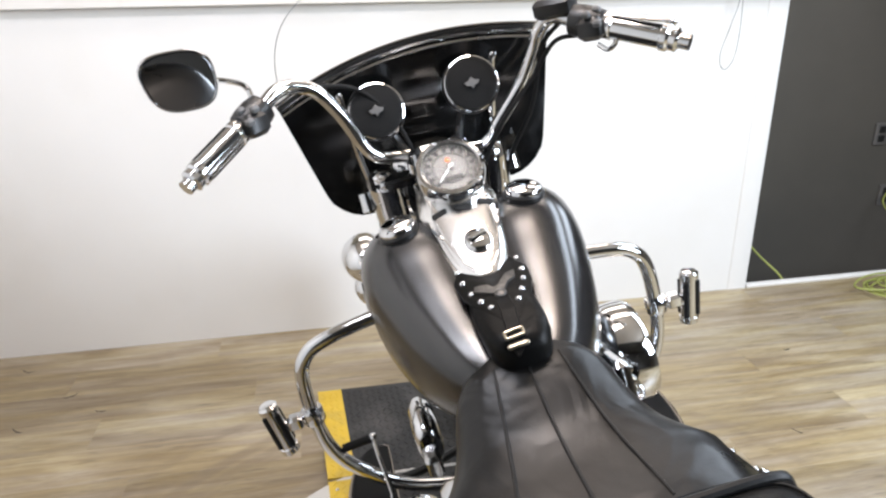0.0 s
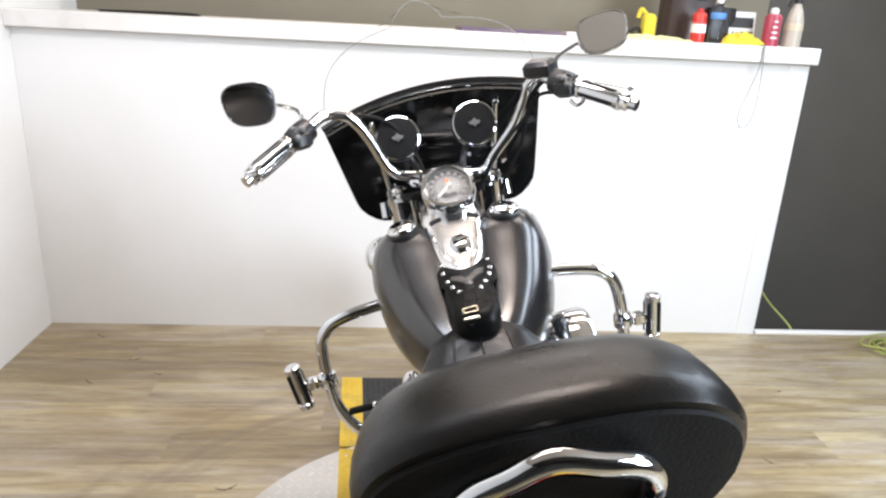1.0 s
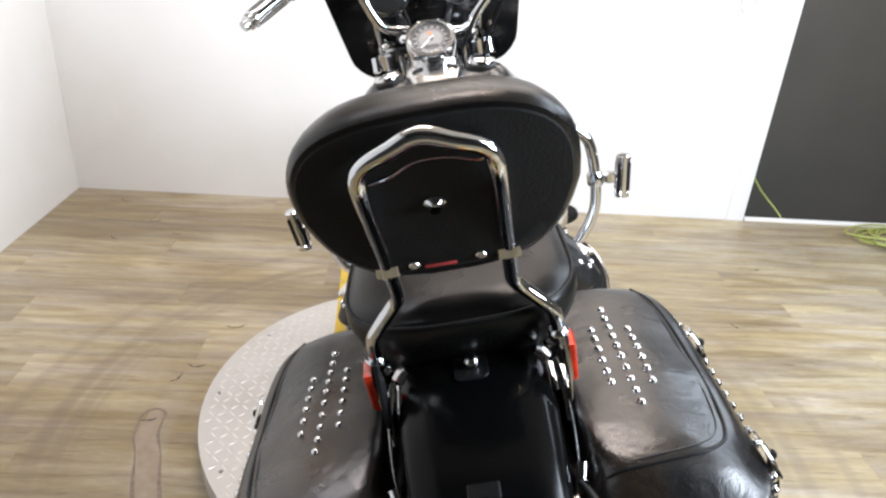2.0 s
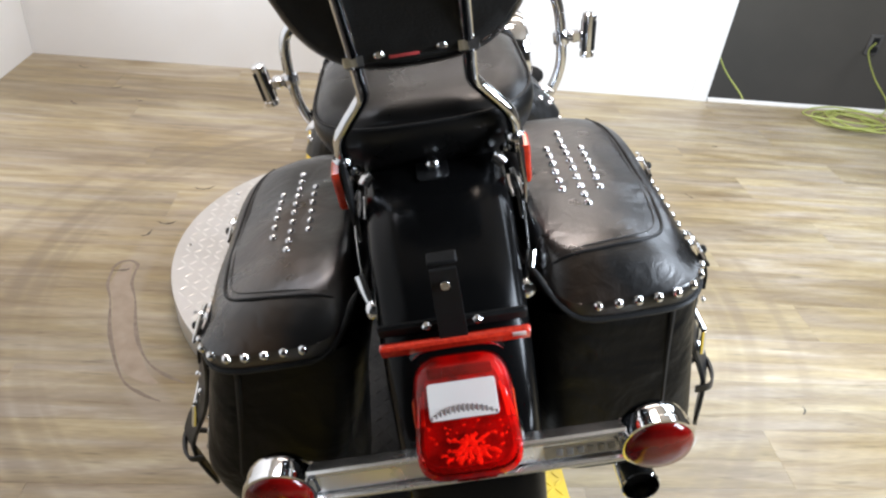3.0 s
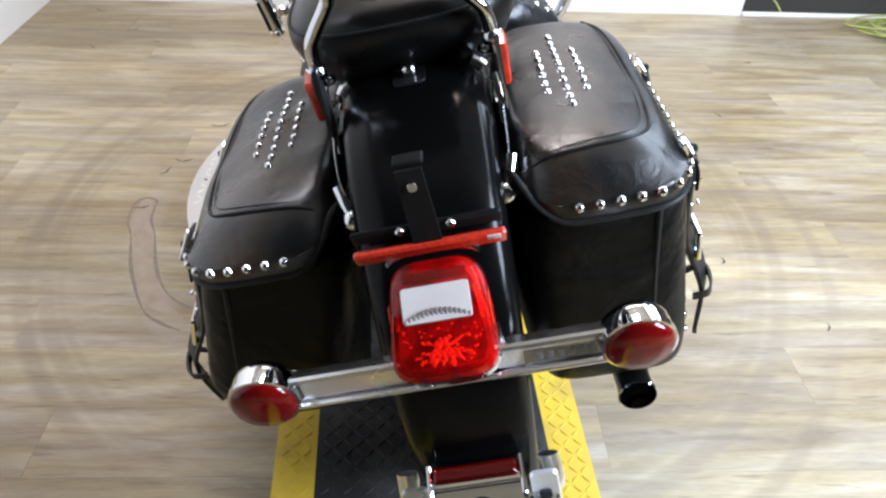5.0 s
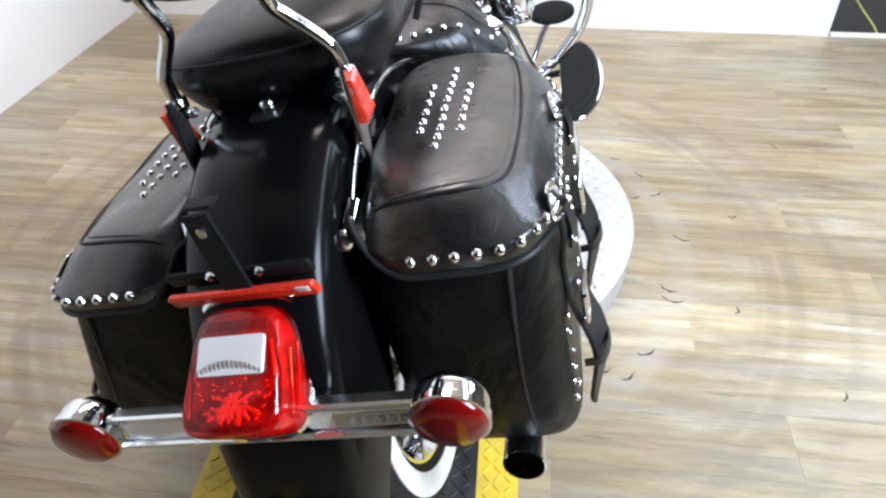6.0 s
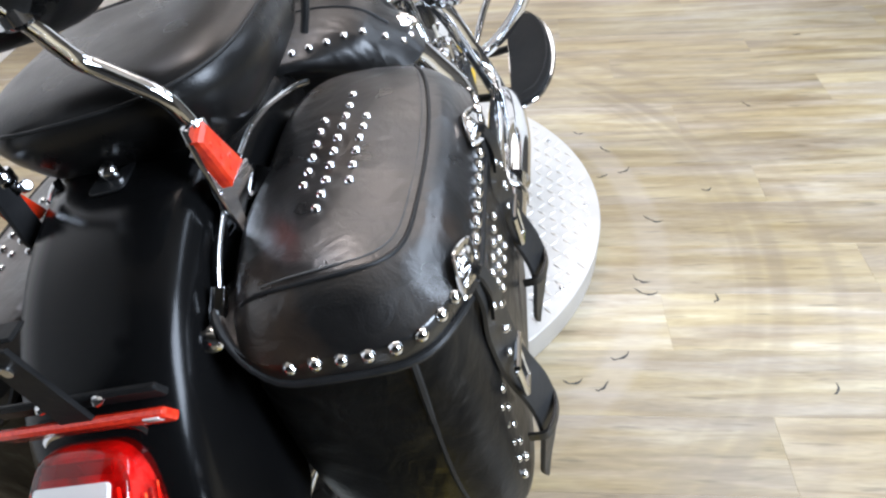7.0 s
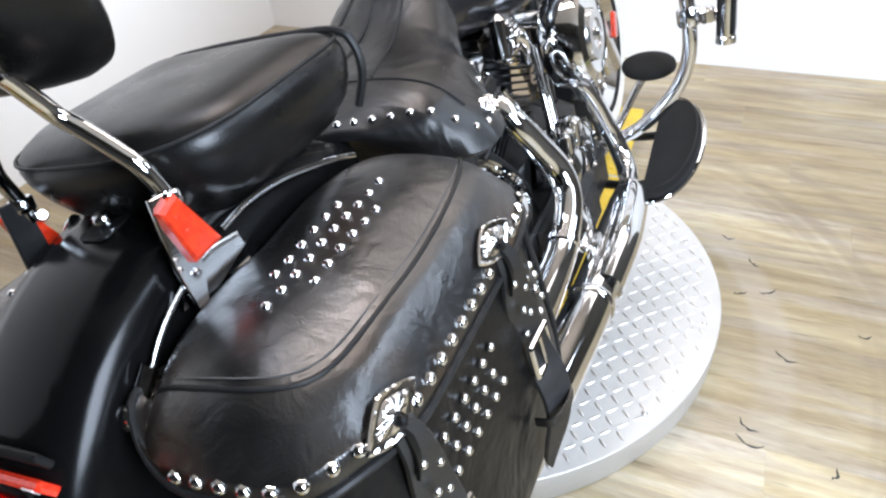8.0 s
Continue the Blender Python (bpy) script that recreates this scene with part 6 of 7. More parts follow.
        part("buckle", m(joined(*[tube([o + v3((0, -0.024, z)), o + v3((0.002, 0.024, z))], 0.004, 8, 1) for z in (-0.022, 0.022)], *[tube([o + v3((0, y, -0.022)), o + v3((0, y, 0.022))], 0.004, 8, 1) for y in (-0.024, 0.024)], tube([o + v3((0.003, 0, -0.02)), o + v3((0.003, 0, 0.022))], 0.0022, 6, 1))), M_CHROME, bag, "square chrome buckle")
        part("keeper", m(ribbon([(0.345, v + 0.019, 0.40), (0.373, v + 0.020, 0.405), (0.377, v - 0.005, 0.402), (0.366, v - 0.033, 0.40), (0.343, v - 0.033, 0.395)], (0, 0, 1), 0.013, 0.004)), M_STRAP, bag)
    return bag


for s in (1, -1):
    saddlebag(s)
    part("bag_bracket", (lambda g: g if s > 0 else flip(g))(joined(slab([(-0.05, -0.02), (0.03, -0.02), (0.02, 0.02), (-0.03, 0.02)], (0.105, 0.0, 0.705), (0.4, 1, 0), (1, -0.1, -0.25), 0.003, 0.0008), tube([(0.125, 0.215, 0.700), (0.126, 0.18, 0.715), (0.126, 0.141, 0.728), (0.126, 0.082, 0.745), (0.125, 0.024, 0.753), (0.122, -0.02, 0.748)], 0.0036, 8, 6, 0.6, (1, 0, 0)))), M_CHROME, bike, "chrome saddlebag support")

# ---------------------------------------------------------------- engine, exhaust, boards
engine = part("engine", joined(rbox((0, 0.80, 0.31), (0.22, 0.40, 0.24), 0.04), rbox((0.0, 0.56, 0.33), (0.24, 0.24, 0.20), 0.04), rbox((0, 0.8, 0.46), (0.12, 0.2, 0.12), 0.03), rbox((0.035, 0.72, 0.24), (0.33, 0.62, 0.16), 0.04)), M_BLACKMETAL, bike, "black and chrome V twin engine")
for tilt, v0 in ((22, 0.84), (-24, 0.745)):
    d = v3((0, math.sin(radians(tilt)), math.cos(radians(tilt))))
    o = v3((0.0, v0, 0.40))
    for k in range(11):
        c = o + d * (0.035 + 0.0155 * k)
        part("fin", slab(rrect(0.088, 0.072, 0.03), c, (1, 0, 0), np.cross(d, v3((1, 0, 0))), 0.005, 0.0015), M_BLACKMETAL, engine)
    part("barrel", tube([o, o + d * 0.21], 0.058, 20, 1), M_BLACKMETAL, engine)
    part("rocker_cover", placed(Matrix.Translation(o + d * 0.232) @ Euler((radians(-tilt), 0, 0)).to_matrix().to_4x4(), joined(rbox((0, 0, 0), (0.20, 0.13, 0.04), 0.014), rbox((0, 0, 0.026), (0.16, 0.10, 0.02), 0.008))), M_CHROME, engine, "chrome rocker cover")
    for du in (0.0, 0.028):
        a = v3((0.155, 0.80 + (0.02 if tilt > 0 else -0.02) + (0.022 if tilt > 0 else -0.022) * (du > 0), 0.385))
        part("pushrod_tube", tube([a, a + d * 0.06 + v3((-0.012, 0, 0)), a + d * 0.20 + v3((-0.035, 0, 0))], [0.012, 0.009, 0.009], 10, 4), M_CHROME, engine, "chrome pushrod tube")
    for i, (u, dv) in enumerate(((0.09, 0.05), (0.09, -0.05))):
        part("head_bolt", lathe([(0.010, 0), (0.010, 0.012), (0.006, 0.016)], o + d * 0.206 + v3((u, dv, 0)), d, 8), M_CHROME, engine)
for k, (u, v, w, r) in enumerate(((0.150, 0.82, 0.33, 0.085), (0.185, 0.80, 0.32, 0.062), (0.165, 0.885, 0.36, 0.05))):
    part("cam_cover", lathe([(r, -0.02), (r, 0.006), (r * 0.94, 0.018), (r * 0.6, 0.026), (r * 0.2, 0.028), (0.002, 0.028)], (u, v, w), (1, 0, 0), 28), M_CHROME, engine, "polished cam cover")
for i in range(6):
    a = radians(i * 60)
    part("cover_screw", lathe([(0.006, 0), (0.006, 0.005), (0.003, 0.007)], (0.164, 0.82 + 0.077 * math.cos(a), 0.33 + 0.077 * math.sin(a)), (1, 0, 0), 8), M_CHROME, engine)
for v in (0.775, 0.83):
    part("tappet_block", rbox((0.175, v + 0.02, 0.40), (0.05, 0.042, 0.055), 0.008), M_CHROME, engine, "chrome tappet block")
part("oil_filter", lathe([(0.04, 0), (0.042, 0.01), (0.042, 0.08), (0.036, 0.09), (0.01, 0.092)], (0.05, 1.03, 0.28), (0, 1, 0.1), 20), M_CHROME, engine)
part("gear_cover", lathe([(0.075, 0), (0.074, 0.03), (0.06, 0.045), (0.02, 0.05)], (0.115, 0.58, 0.335), (1, 0, 0), 28), M_CHROME, engine, "chrome transmission side cover")
part("starter", lathe([(0.04, 0), (0.042, 0.01), (0.042, 0.09), (0.034, 0.10), (0.01, 0.102)], (0.05, 0.55, 0.445), (1, 0, 0), 20), M_CHROME, engine)
part("oil_tank", rbox((0.0, 0.42, 0.54), (0.30, 0.16, 0.19), 0.04), M_BLACKMETAL, bike, "black oil tank")
for k in range(3):
    part("oil_line", tube([(0.13, 0.66 + k * 0.016, 0.32), (0.15, 0.60 + k * 0.01, 0.42), (0.145, 0.52, 0.50 + k * 0.015), (0.12, 0.47, 0.54)], 0.006, 8, 5), M_CHROME if k < 2 else M_RUBBER, engine)
part("down_tube", tube([(0.07, 1.08, 0.80), (0.075, 1.05, 0.50), (0.075, 1.02, 0.22), (0.075, 0.90, 0.15), (0.075, 0.4, 0.15)], 0.016, 10, 5), M_BLACKMETAL, bike)
part("down_tube", tube([(-0.07, 1.08, 0.80), (-0.075, 1.05, 0.50), (-0.075, 1.02, 0.22), (-0.075, 0.90, 0.15), (-0.075, 0.4, 0.15)], 0.016, 10, 5), M_BLACKMETAL, bike)
part("backbone", tube([(0, 1.10, 0.80), (0, 0.8, 0.72), (0, 0.5, 0.66), (0, 0.3, 0.60)], 0.03, 10, 4), M_BLACKMETAL, bike)
part("side_cover", slab(rrect(0.075, 0.06, 0.03), (0.135, 0.545, 0.575), (0, 1, 0.1), (0.15, 0, 1), 0.012, 0.004), M_BLACKMETAL, bike, "ribbed black side cover")
for k in range(4):
    part("cover_rib", tube([(0.155, 0.49 + k * 0.012, 0.535 + k * 0.02), (0.157, 0.60 + k * 0.004, 0.548 + k * 0.02)], 0.003, 6, 1), M_PLASTIC, bike)
air = part("air_cleaner", lathe([(0.050, -0.055), (0.080, -0.050), (0.093, -0.036), (0.097, -0.010), (0.097, 0.020), (0.090, 0.034), (0.072, 0.040), (0.066, 0.036), (0.03, 0.039), (0.002, 0.040)], (0.226, 0.862, 0.592), (1, 0, 0.02), 44), M_CHROME, bike, "round chrome air cleaner cover")
part("cover_bolt", lathe([(0.012, 0), (0.012, 0.006), (0.007, 0.010)], (0.264, 0.862, 0.593), (1, 0, 0), 12), M_CHROME, air)
part("cover_ring", lathe([(0.050, 0.036), (0.048, 0.042), (0.030, 0.0425), (0.029, 0.037)], (0.226, 0.862, 0.592), (1, 0, 0.02), 40, loop=True), M_STEEL, air)
part("intake_tube", tube([(0.11, 0.74, 0.672), (0.13, 0.80, 0.662), (0.175, 0.86, 0.635)], 0.017, 12, 5), M_STEEL, engine, "pale intake tube")
part("coil_cover", joined(rbox((0.155, 0.69, 0.665), (0.030, 0.075, 0.085), 0.010, (-15, 0, 0)), rbox((0.168, 0.69, 0.665), (0.012, 0.05, 0.06), 0.005, (-15, 0, 0)), *[ball((0.174, 0.69 + 0.018 * math.cos(k), 0.665 + 0.022 * math.sin(k)), 0.006, 8) for k in range(6)]), M_CHROME, engine, "embossed chrome coil cover")
for u, v, w, r in ((0.168, 0.945, 0.305, 0.072), (0.150, 1.01, 0.235, 0.052)):
    part("nose_cover", lathe([(r, -0.03), (r, 0.006), (r * 0.92, 0.020), (r * 0.55, 0.027), (r * 0.5, 0.022), (r * 0.2, 0.024), (0.002, 0.024)], (u, v, w), (1, 0.1, 0.1), 28), M_CHROME, engine, "polished nose cover")
part("gear_housing", rbox((0.185, 0.68, 0.265), (0.085, 0.32, 0.15), 0.03), M_BLACKMETAL, engine)
part("gear_plate", lathe([(0.055, 0), (0.054, 0.010), (0.04, 0.018), (0.002, 0.020)], (0.225, 0.66, 0.285), (1, 0, 0.3), 24), M_CHROME, engine, "chrome clutch actuator cover")
part("front_mount", rbox((0.055, 0.99, 0.28), (0.15, 0.18, 0.22), 0.03), M_BLACKMETAL, engine)
part("fuel_rail", rbox((0.10, 0.80, 0.63), (0.07, 0.09, 0.05), 0.012), M_STEEL, engine)
part("crankcase_breather", tube([(0.16, 0.76, 0.60), (0.17, 0.72, 0.655), (0.13, 0.70, 0.68)], 0.014, 10, 5), M_CHROME, engine)

ex1 = part("front_exhaust", tube([(0.09, 0.94, 0.50), (0.145, 0.985, 0.485), (0.178, 1.00, 0.43), (0.202, 1.025, 0.33), (0.222, 1.035, 0.25), (0.248, 0.985, 0.207), (0.266, 0.88, 0.213), (0.280, 0.66, 0.217), (0.278, 0.54, 0.218)], 0.0235, 16, 6), M_CHROME, bike, "chrome front exhaust pipe with a heat shield")
part("muffler", tube([(0.262, 0.90, 0.213), (0.270, 0.84, 0.214), (0.276, 0.74, 0.216), (0.276, 0.50, 0.220), (0.266, 0.30, 0.228), (0.250, 0.0, 0.25), (0.243, -0.15, 0.265)], [0.026, 0.036, 0.042, 0.043, 0.043, 0.042, 0.036], 20, 5), M_CHROME, ex1, "long chrome muffler")
part("tip", lathe([(0.030, 0.0), (0.0305, 0.085), (0.0285, 0.087), (0.027, 0.08), (0.026, 0.01)], (0.243, -0.150, 0.265), (0.0, -1, 0.10), 24, loop=True), M_CHROME, ex1)
part("tip_inside", lathe([(0.0255, 0.02), (0.0255, 0.03)], (0.243, -0.150, 0.265), (0.0, -1, 0.10), 20), M_DARKINSIDE, ex1)
part("clamp", lathe([(0.045, -0.01), (0.0465, -0.008), (0.0465, 0.008), (0.045, 0.01), (0.03, 0.01), (0.03, -0.01)], (0.276, 0.50, 0.22), (0, 1, 0), 20, loop=True), M_CHROME, ex1)
part("heat_shield", tube([(0.266, 0.92, 0.213), (0.284, 0.86, 0.222), (0.298, 0.70, 0.228), (0.296, 0.54, 0.228)], [0.024, 0.034, 0.036, 0.033], 16, 5), M_CHROME, ex1)
ex2 = part("rear_exhaust", tube([(0.09, 0.68, 0.56), (0.135, 0.615, 0.58), (0.170, 0.60, 0.55), (0.198, 0.622, 0.483), (0.221, 0.636, 0.425), (0.236, 0.615, 0.38), (0.240, 0.555, 0.342), (0.240, 0.46, 0.322), (0.238, 0.30, 0.32), (0.238, 0.10, 0.325)], [0.02, 0.024, 0.026, 0.026, 0.026, 0.026, 0.027, 0.030, 0.036, 0.036], 16, 6), M_CHROME, bike, "chrome rear exhaust pipe with a heat shield")
part("clamp", lathe([(0.029, -0.008), (0.031, -0.006), (0.031, 0.006), (0.029, 0.008), (0.02, 0.008), (0.02, -0.008)], (0.240, 0.53, 0.336), (0.0, -0.9, -0.3), 16, loop=True), M_CHROME, ex2)


def dshape(L, D, n=20):
    pts = [(-L / 2 + 0.008, 0), (L / 2 - 0.008, 0)]
    for i in range(n + 1):
        a = math.pi * i / n
        pts.append((L / 2 * math.cos(a), 0.012 + (D - 0.012) * math.sin(a) ** 0.8))
    return pts


for s in (1, -1):
    fb = part("floorboard", slab([(p[0], p[1]) for p in dshape(0.395, 0.125)], (s * 0.285, 1.085, 0.218), (0, s, s * 0.17), (s, 0, 0.08), 0.010, 0.003), M_CHROME, bike, "half moon chrome floorboard with a black rubber pad")
    part("pad", slab([(p[0], p[1]) for p in dshape(0.375, 0.112)], (s * 0.288, 1.083, 0.2275), (0, s, s * 0.17), (s, 0, 0.08), 0.010, 0.003), M_RUBBER, fb, "black rubber pad")
    part("pad_line", tube([(s * (0.295 + p[1] * 0.86), 1.085 + s * p[0] * 0.90 * s, 0.2385 + 0.07 * p[1] + 0.17 * 0.90 * p[0]) for p in dshape(0.375, 0.112)[2:]], 0.0016, 6, 2), M_PIPING, fb)
    for v in (0.96, 1.20):
        part("bracket", tube([(s * 0.29, v, 0.195), (s * 0.22, v + 0.01, 0.19), (s * 0.12, v + 0.03, 0.20)], 0.011, 8, 4), M_BLACKMETAL, fb)
brake = part("brake_pedal", tube([(0.15, 1.02, 0.20), (0.20, 1.10, 0.26), (0.25, 1.15, 0.34), (0.285, 1.165, 0.385)], 0.009, 10, 5), M_CHROME, bike, "chrome brake pedal with an oval rubber pad")
part("pad", placed(Matrix.Translation((0.287, 1.165, 0.396)) @ Euler((radians(22), radians(4), radians(-14))).to_matrix().to_4x4(), loft([[(p[0], p[1], z) for p in squircle((0, 0), a, b, 2.0, 28)] for z, a, b in ((-0.008, 0.060, 0.038), (-0.004, 0.066, 0.044), (0.004, 0.066, 0.044), (0.008, 0.061, 0.039), (0.009, 0.03, 0.018))])), M_RUBBER, brake, "oval black rubber pad")
shift = part("shift_lever", joined(tube([(-0.289, 0.985, 0.318), (-0.285, 1.0, 0.335), (-0.292, 1.05, 0.39), (-0.294, 1.081, 0.421)], 0.005, 8, 4), ball((-0.294, 1.084, 0.424), 0.009, 8), rbox((-0.278, 0.965, 0.305), (0.03, 0.04, 0.03), 0.006)), M_CHROME, bike, "chrome gear shift lever with a rubber peg")
part("peg", tube([(-0.298, 1.086, 0.420), (-0.365, 1.092, 0.412)], 0.010, 10, 1), M_RUBBER, shift)
part("shift_linkage", tube([(-0.26, 0.97, 0.315), (-0.22, 0.92, 0.36), (-0.19, 0.85, 0.40)], 0.008, 8, 4), M_CHROME, shift)
horn = part("horn_cover", loft([[(-0.172 + p[0], v, 0.535 - 0.25 * (0.985 - v) + p[1]) for p in squircle((0, 0), a, b, 2.6, 24)] for v, a, b in ((0.985, 0.006, 0.012), (0.978, 0.018, 0.026), (0.95, 0.026, 0.042), (0.91, 0.027, 0.046), (0.878, 0.024, 0.042), (0.872, 0.020, 0.036))]), M_CHROME, bike, "oval chrome horn cover")
part("horn_bracket", rbox((-0.174, 0.862, 0.488), (0.032, 0.045, 0.055), 0.008, (12, 0, 0)), M_STEEL, horn)
prim = part("primary_cover", loft([[(u, p[0], p[1]) for p in squircle((0.70, 0.30), a, b, 3.2, 40)] for u, a, b in ((-0.10, 0.26, 0.105), (-0.165, 0.26, 0.105), (-0.182, 0.25, 0.095), (-0.19, 0.22, 0.07), (-0.192, 0.1, 0.03))]), M_CHROME, bike, "chrome primary drive cover")
part("derby_cover", lathe([(0.075, 0), (0.074, 0.008), (0.06, 0.013), (0.002, 0.016)], (-0.19, 0.60, 0.30), (-1, 0, 0), 28), M_CHROME, prim)
part("side_stand", tube([(-0.10, 0.88, 0.17), (-0.22, 0.92, 0.115), (-0.34, 0.97, 0.068), (-0.36, 1.0, 0.072)], 0.011, 8, 4), M_BLACKMETAL, bike, "black side stand")
for s in (-1, 1):
    sw = part("swing_arm", tube([(s * 0.10, 0.40, 0.30), (s * 0.11, 0.2, 0.30), (s * 0.115, 0.085, 0.305)], 0.02, 10, 3), M_CHROME if s > 0 else M_BLACKMETAL, bike)
    part("axle_nut", lathe([(0.02, 0), (0.02, 0.015), (0.01, 0.02)], (s * 0.115, 0.085, 0.305), (s, 0, 0), 6), M_CHROME, sw)
part("belt_pulley", lathe([(0.11, -0.012), (0.115, -0.008), (0.115, 0.008), (0.11, 0.012)], (-0.085, 0.085, 0.305), (1, 0, 0), 32), M_BLACKMETAL, bike)
part("brake_disc", lathe([(0.14, -0.002), (0.14, 0.002)], (0.085, 0.085, 0.305), (1, 0, 0), 40), M_STEEL, bike)

# ---------------------------------------------------------------- things on the ledge and the floor
LZ = 1.374


def bottle_profile(name, prof, mat, x, y, label, category):
    ob = tagged(new(name, mesh(name, lathe(prof, (0, 0, 0), (0, 0, 1), 20), mat)), label, category)
    ob.matrix_world = pose(x, y, LZ)
    return ob


M_REDCAN = surface("red_can_print", (0.55, 0.035, 0.02), (0.48, 0.03, 0.02), 30, 0.3)
M_PINKCAN = surface("crimson_can_print", (0.42, 0.05, 0.08), (0.35, 0.04, 0.07), 30, 0.3)
M_PET = clear("thin_clear_plastic", (0.95, 0.96, 0.97), 0.04, 1.15)
M_BLUE = surface("blue_label", (0.10, 0.28, 0.62), (0.08, 0.22, 0.5), 40, 0.4)
M_CREAM = surface("cream_plastic", (0.62, 0.55, 0.40), (0.56, 0.5, 0.36), 20, 0.35)
M_PALE = surface("pale_liquid_plastic", (0.50, 0.45, 0.37), (0.44, 0.38, 0.31), 20, 0.3)
M_YCLOTH = surface("yellow_cloth", (0.72, 0.58, 0.05), (0.6, 0.47, 0.04), 20, 0.85, bump=0.6, bump_scale=300)
M_PCLOTH = surface("pale_yellow_cloth", (0.74, 0.70, 0.36), (0.66, 0.61, 0.28), 16, 0.85, bump=0.6, bump_scale=300)
M_WOOD = surface("dark_brown_cabinet", (0.045, 0.025, 0.018), (0.03, 0.018, 0.013), 12, 0.4, stretch=(1, 1, 0.15))
M_PAPER = surface("white_card", (0.75, 0.74, 0.71), (0.70, 0.69, 0.66), 20, 0.6)
M_PRINT = surface("purple_print", (0.10, 0.08, 0.16), (0.16, 0.10, 0.10), 14, 0.4)
M_WIRE = surface("grey_wire", (0.16, 0.15, 0.14), (0.12, 0.12, 0.11), 40, 0.5)
M_BEIGEPLATE = surface("steel_cover_plate", (0.13, 0.12, 0.11), (0.10, 0.095, 0.09), 20, 0.4)

can = bottle_profile("spray_can", [(0.028, 0), (0.031, 0.003), (0.031, 0.112), (0.026, 0.122), (0.013, 0.126), (0.013, 0.14), (0.002, 0.142)], M_REDCAN, 1.025, 2.53, "red aerosol can on the white ledge", "spray can")
part("label_band", lathe([(0.0312, 0.04), (0.0315, 0.042), (0.0315, 0.075), (0.0312, 0.077)], (0, 0, 0), (0, 0, 1), 20, loop=True), M_PAPER, can)
pet = bottle_profile("water_bottle", [(0.026, 0), (0.031, 0.004), (0.031, 0.05), (0.029, 0.06), (0.031, 0.07), (0.031, 0.115), (0.022, 0.145), (0.013, 0.16), (0.013, 0.168)], M_PET, 1.085, 2.485, "clear plastic water bottle with a blue label", "water bottle")
pet.visible_shadow = False
part("label_band", lathe([(0.0315, 0.10), (0.032, 0.102), (0.032, 0.122), (0.0305, 0.125)], (0, 0, 0), (0, 0, 1), 20, loop=True), M_BLUE, pet)
part("cap", lathe([(0.014, 0.165), (0.0145, 0.167), (0.0145, 0.18), (0.012, 0.182)], (0, 0, 0), (0, 0, 1), 16), M_PAPER, pet)
can2 = bottle_profile("spray_can", [(0.032, 0), (0.036, 0.003), (0.036, 0.118), (0.030, 0.13), (0.016, 0.134), (0.016, 0.15), (0.010, 0.156), (0.002, 0.157)], M_PINKCAN, 1.335, 2.49, "crimson aerosol can with a white cap", "spray can")
part("cap", lathe([(0.017, 0.133), (0.0175, 0.15), (0.012, 0.158), (0.002, 0.159)], (0, 0, 0), (0, 0, 1), 16), M_PAPER, can2)
for i in range(4):
    part("print_bar", rbox((-0.004, -0.0362, 0.035 + i * 0.022), (0.03 - 0.004 * i, 0.002, 0.008), 0.0008), M_PAPER, can2)
sp = bottle_profile("spray_bottle", [(0.034, 0), (0.038, 0.004), (0.038, 0.075), (0.036, 0.11), (0.026, 0.15), (0.016, 0.172), (0.014, 0.185)], M_PALE, 1.435, 2.495, "half full plastic trigger spray bottle", "spray bottle")
part("label_band", lathe([(0.0385, 0.07), (0.039, 0.072), (0.037, 0.10), (0.0365, 0.10)], (0, 0, 0), (0, 0, 1), 20, loop=True), M_CREAM, sp)
part("trigger_head", joined(lathe([(0.016, 0.18), (0.017, 0.20), (0.014, 0.205)], (0, 0, 0), (0, 0, 1), 14), rbox((-0.012, 0, 0.218), (0.062, 0.022, 0.026), 0.006, (0, 10, 0)), tube([(-0.026, 0, 0.21), (-0.032, 0, 0.19), (-0.040, 0, 0.165)], 0.005, 8, 4)), M_PLASTIC, sp)
cab = tagged(new("speaker_cabinet", mesh("speaker_cabinet", rbox((0, 0, 0.20), (0.20, 0.18, 0.40), 0.006), M_WOOD)), "dark brown wooden loudspeaker cabinet on the ledge", "loudspeaker")
cab.matrix_world = pose(1.035, 2.72, LZ, 0, 0, -4)
part("cone", lathe([(0.075, 0.0), (0.078, 0.006), (0.066, 0.009), (0.055, 0.002), (0.03, -0.005), (0.002, -0.002)], (0.03, -0.091, 0.255), (0, -1, 0), 28), M_RUBBER, cab)
box = tagged(new("black_box", mesh("black_box", rbox((0, 0, 0.075), (0.12, 0.10, 0.15), 0.005), M_PLASTIC)), "black plastic equipment case", "box")
box.matrix_world = pose(1.150, 2.63, LZ)
card = tagged(new("display_card", mesh("display_card", slab(rrect(0.06, 0.068, 0.004), (0, 0, 0.07), (1, 0, 0), (0, 0.15, 1), 0.005, 0.001), M_PAPER)), "white and black printed display card", "sign")
card.matrix_world = pose(1.245, 2.585, LZ)
part("print_panel", slab(rrect(0.05, 0.022, 0.003), (0, -0.0015, 0.092), (1, 0, 0), (0, 0.15, 1), 0.003, 0.0005), M_INK, card)
for i, (x, w) in enumerate(((-0.04, 0.008), (-0.026, 0.008), (-0.012, 0.008), (0.012, 0.03), (0.042, 0.022))):
    part("print_bar", rbox((x, -0.0085, 0.045), (w, 0.002, 0.022 if w > 0.01 else 0.018), 0.0006, (-8, 0, 0)), M_INK, card)


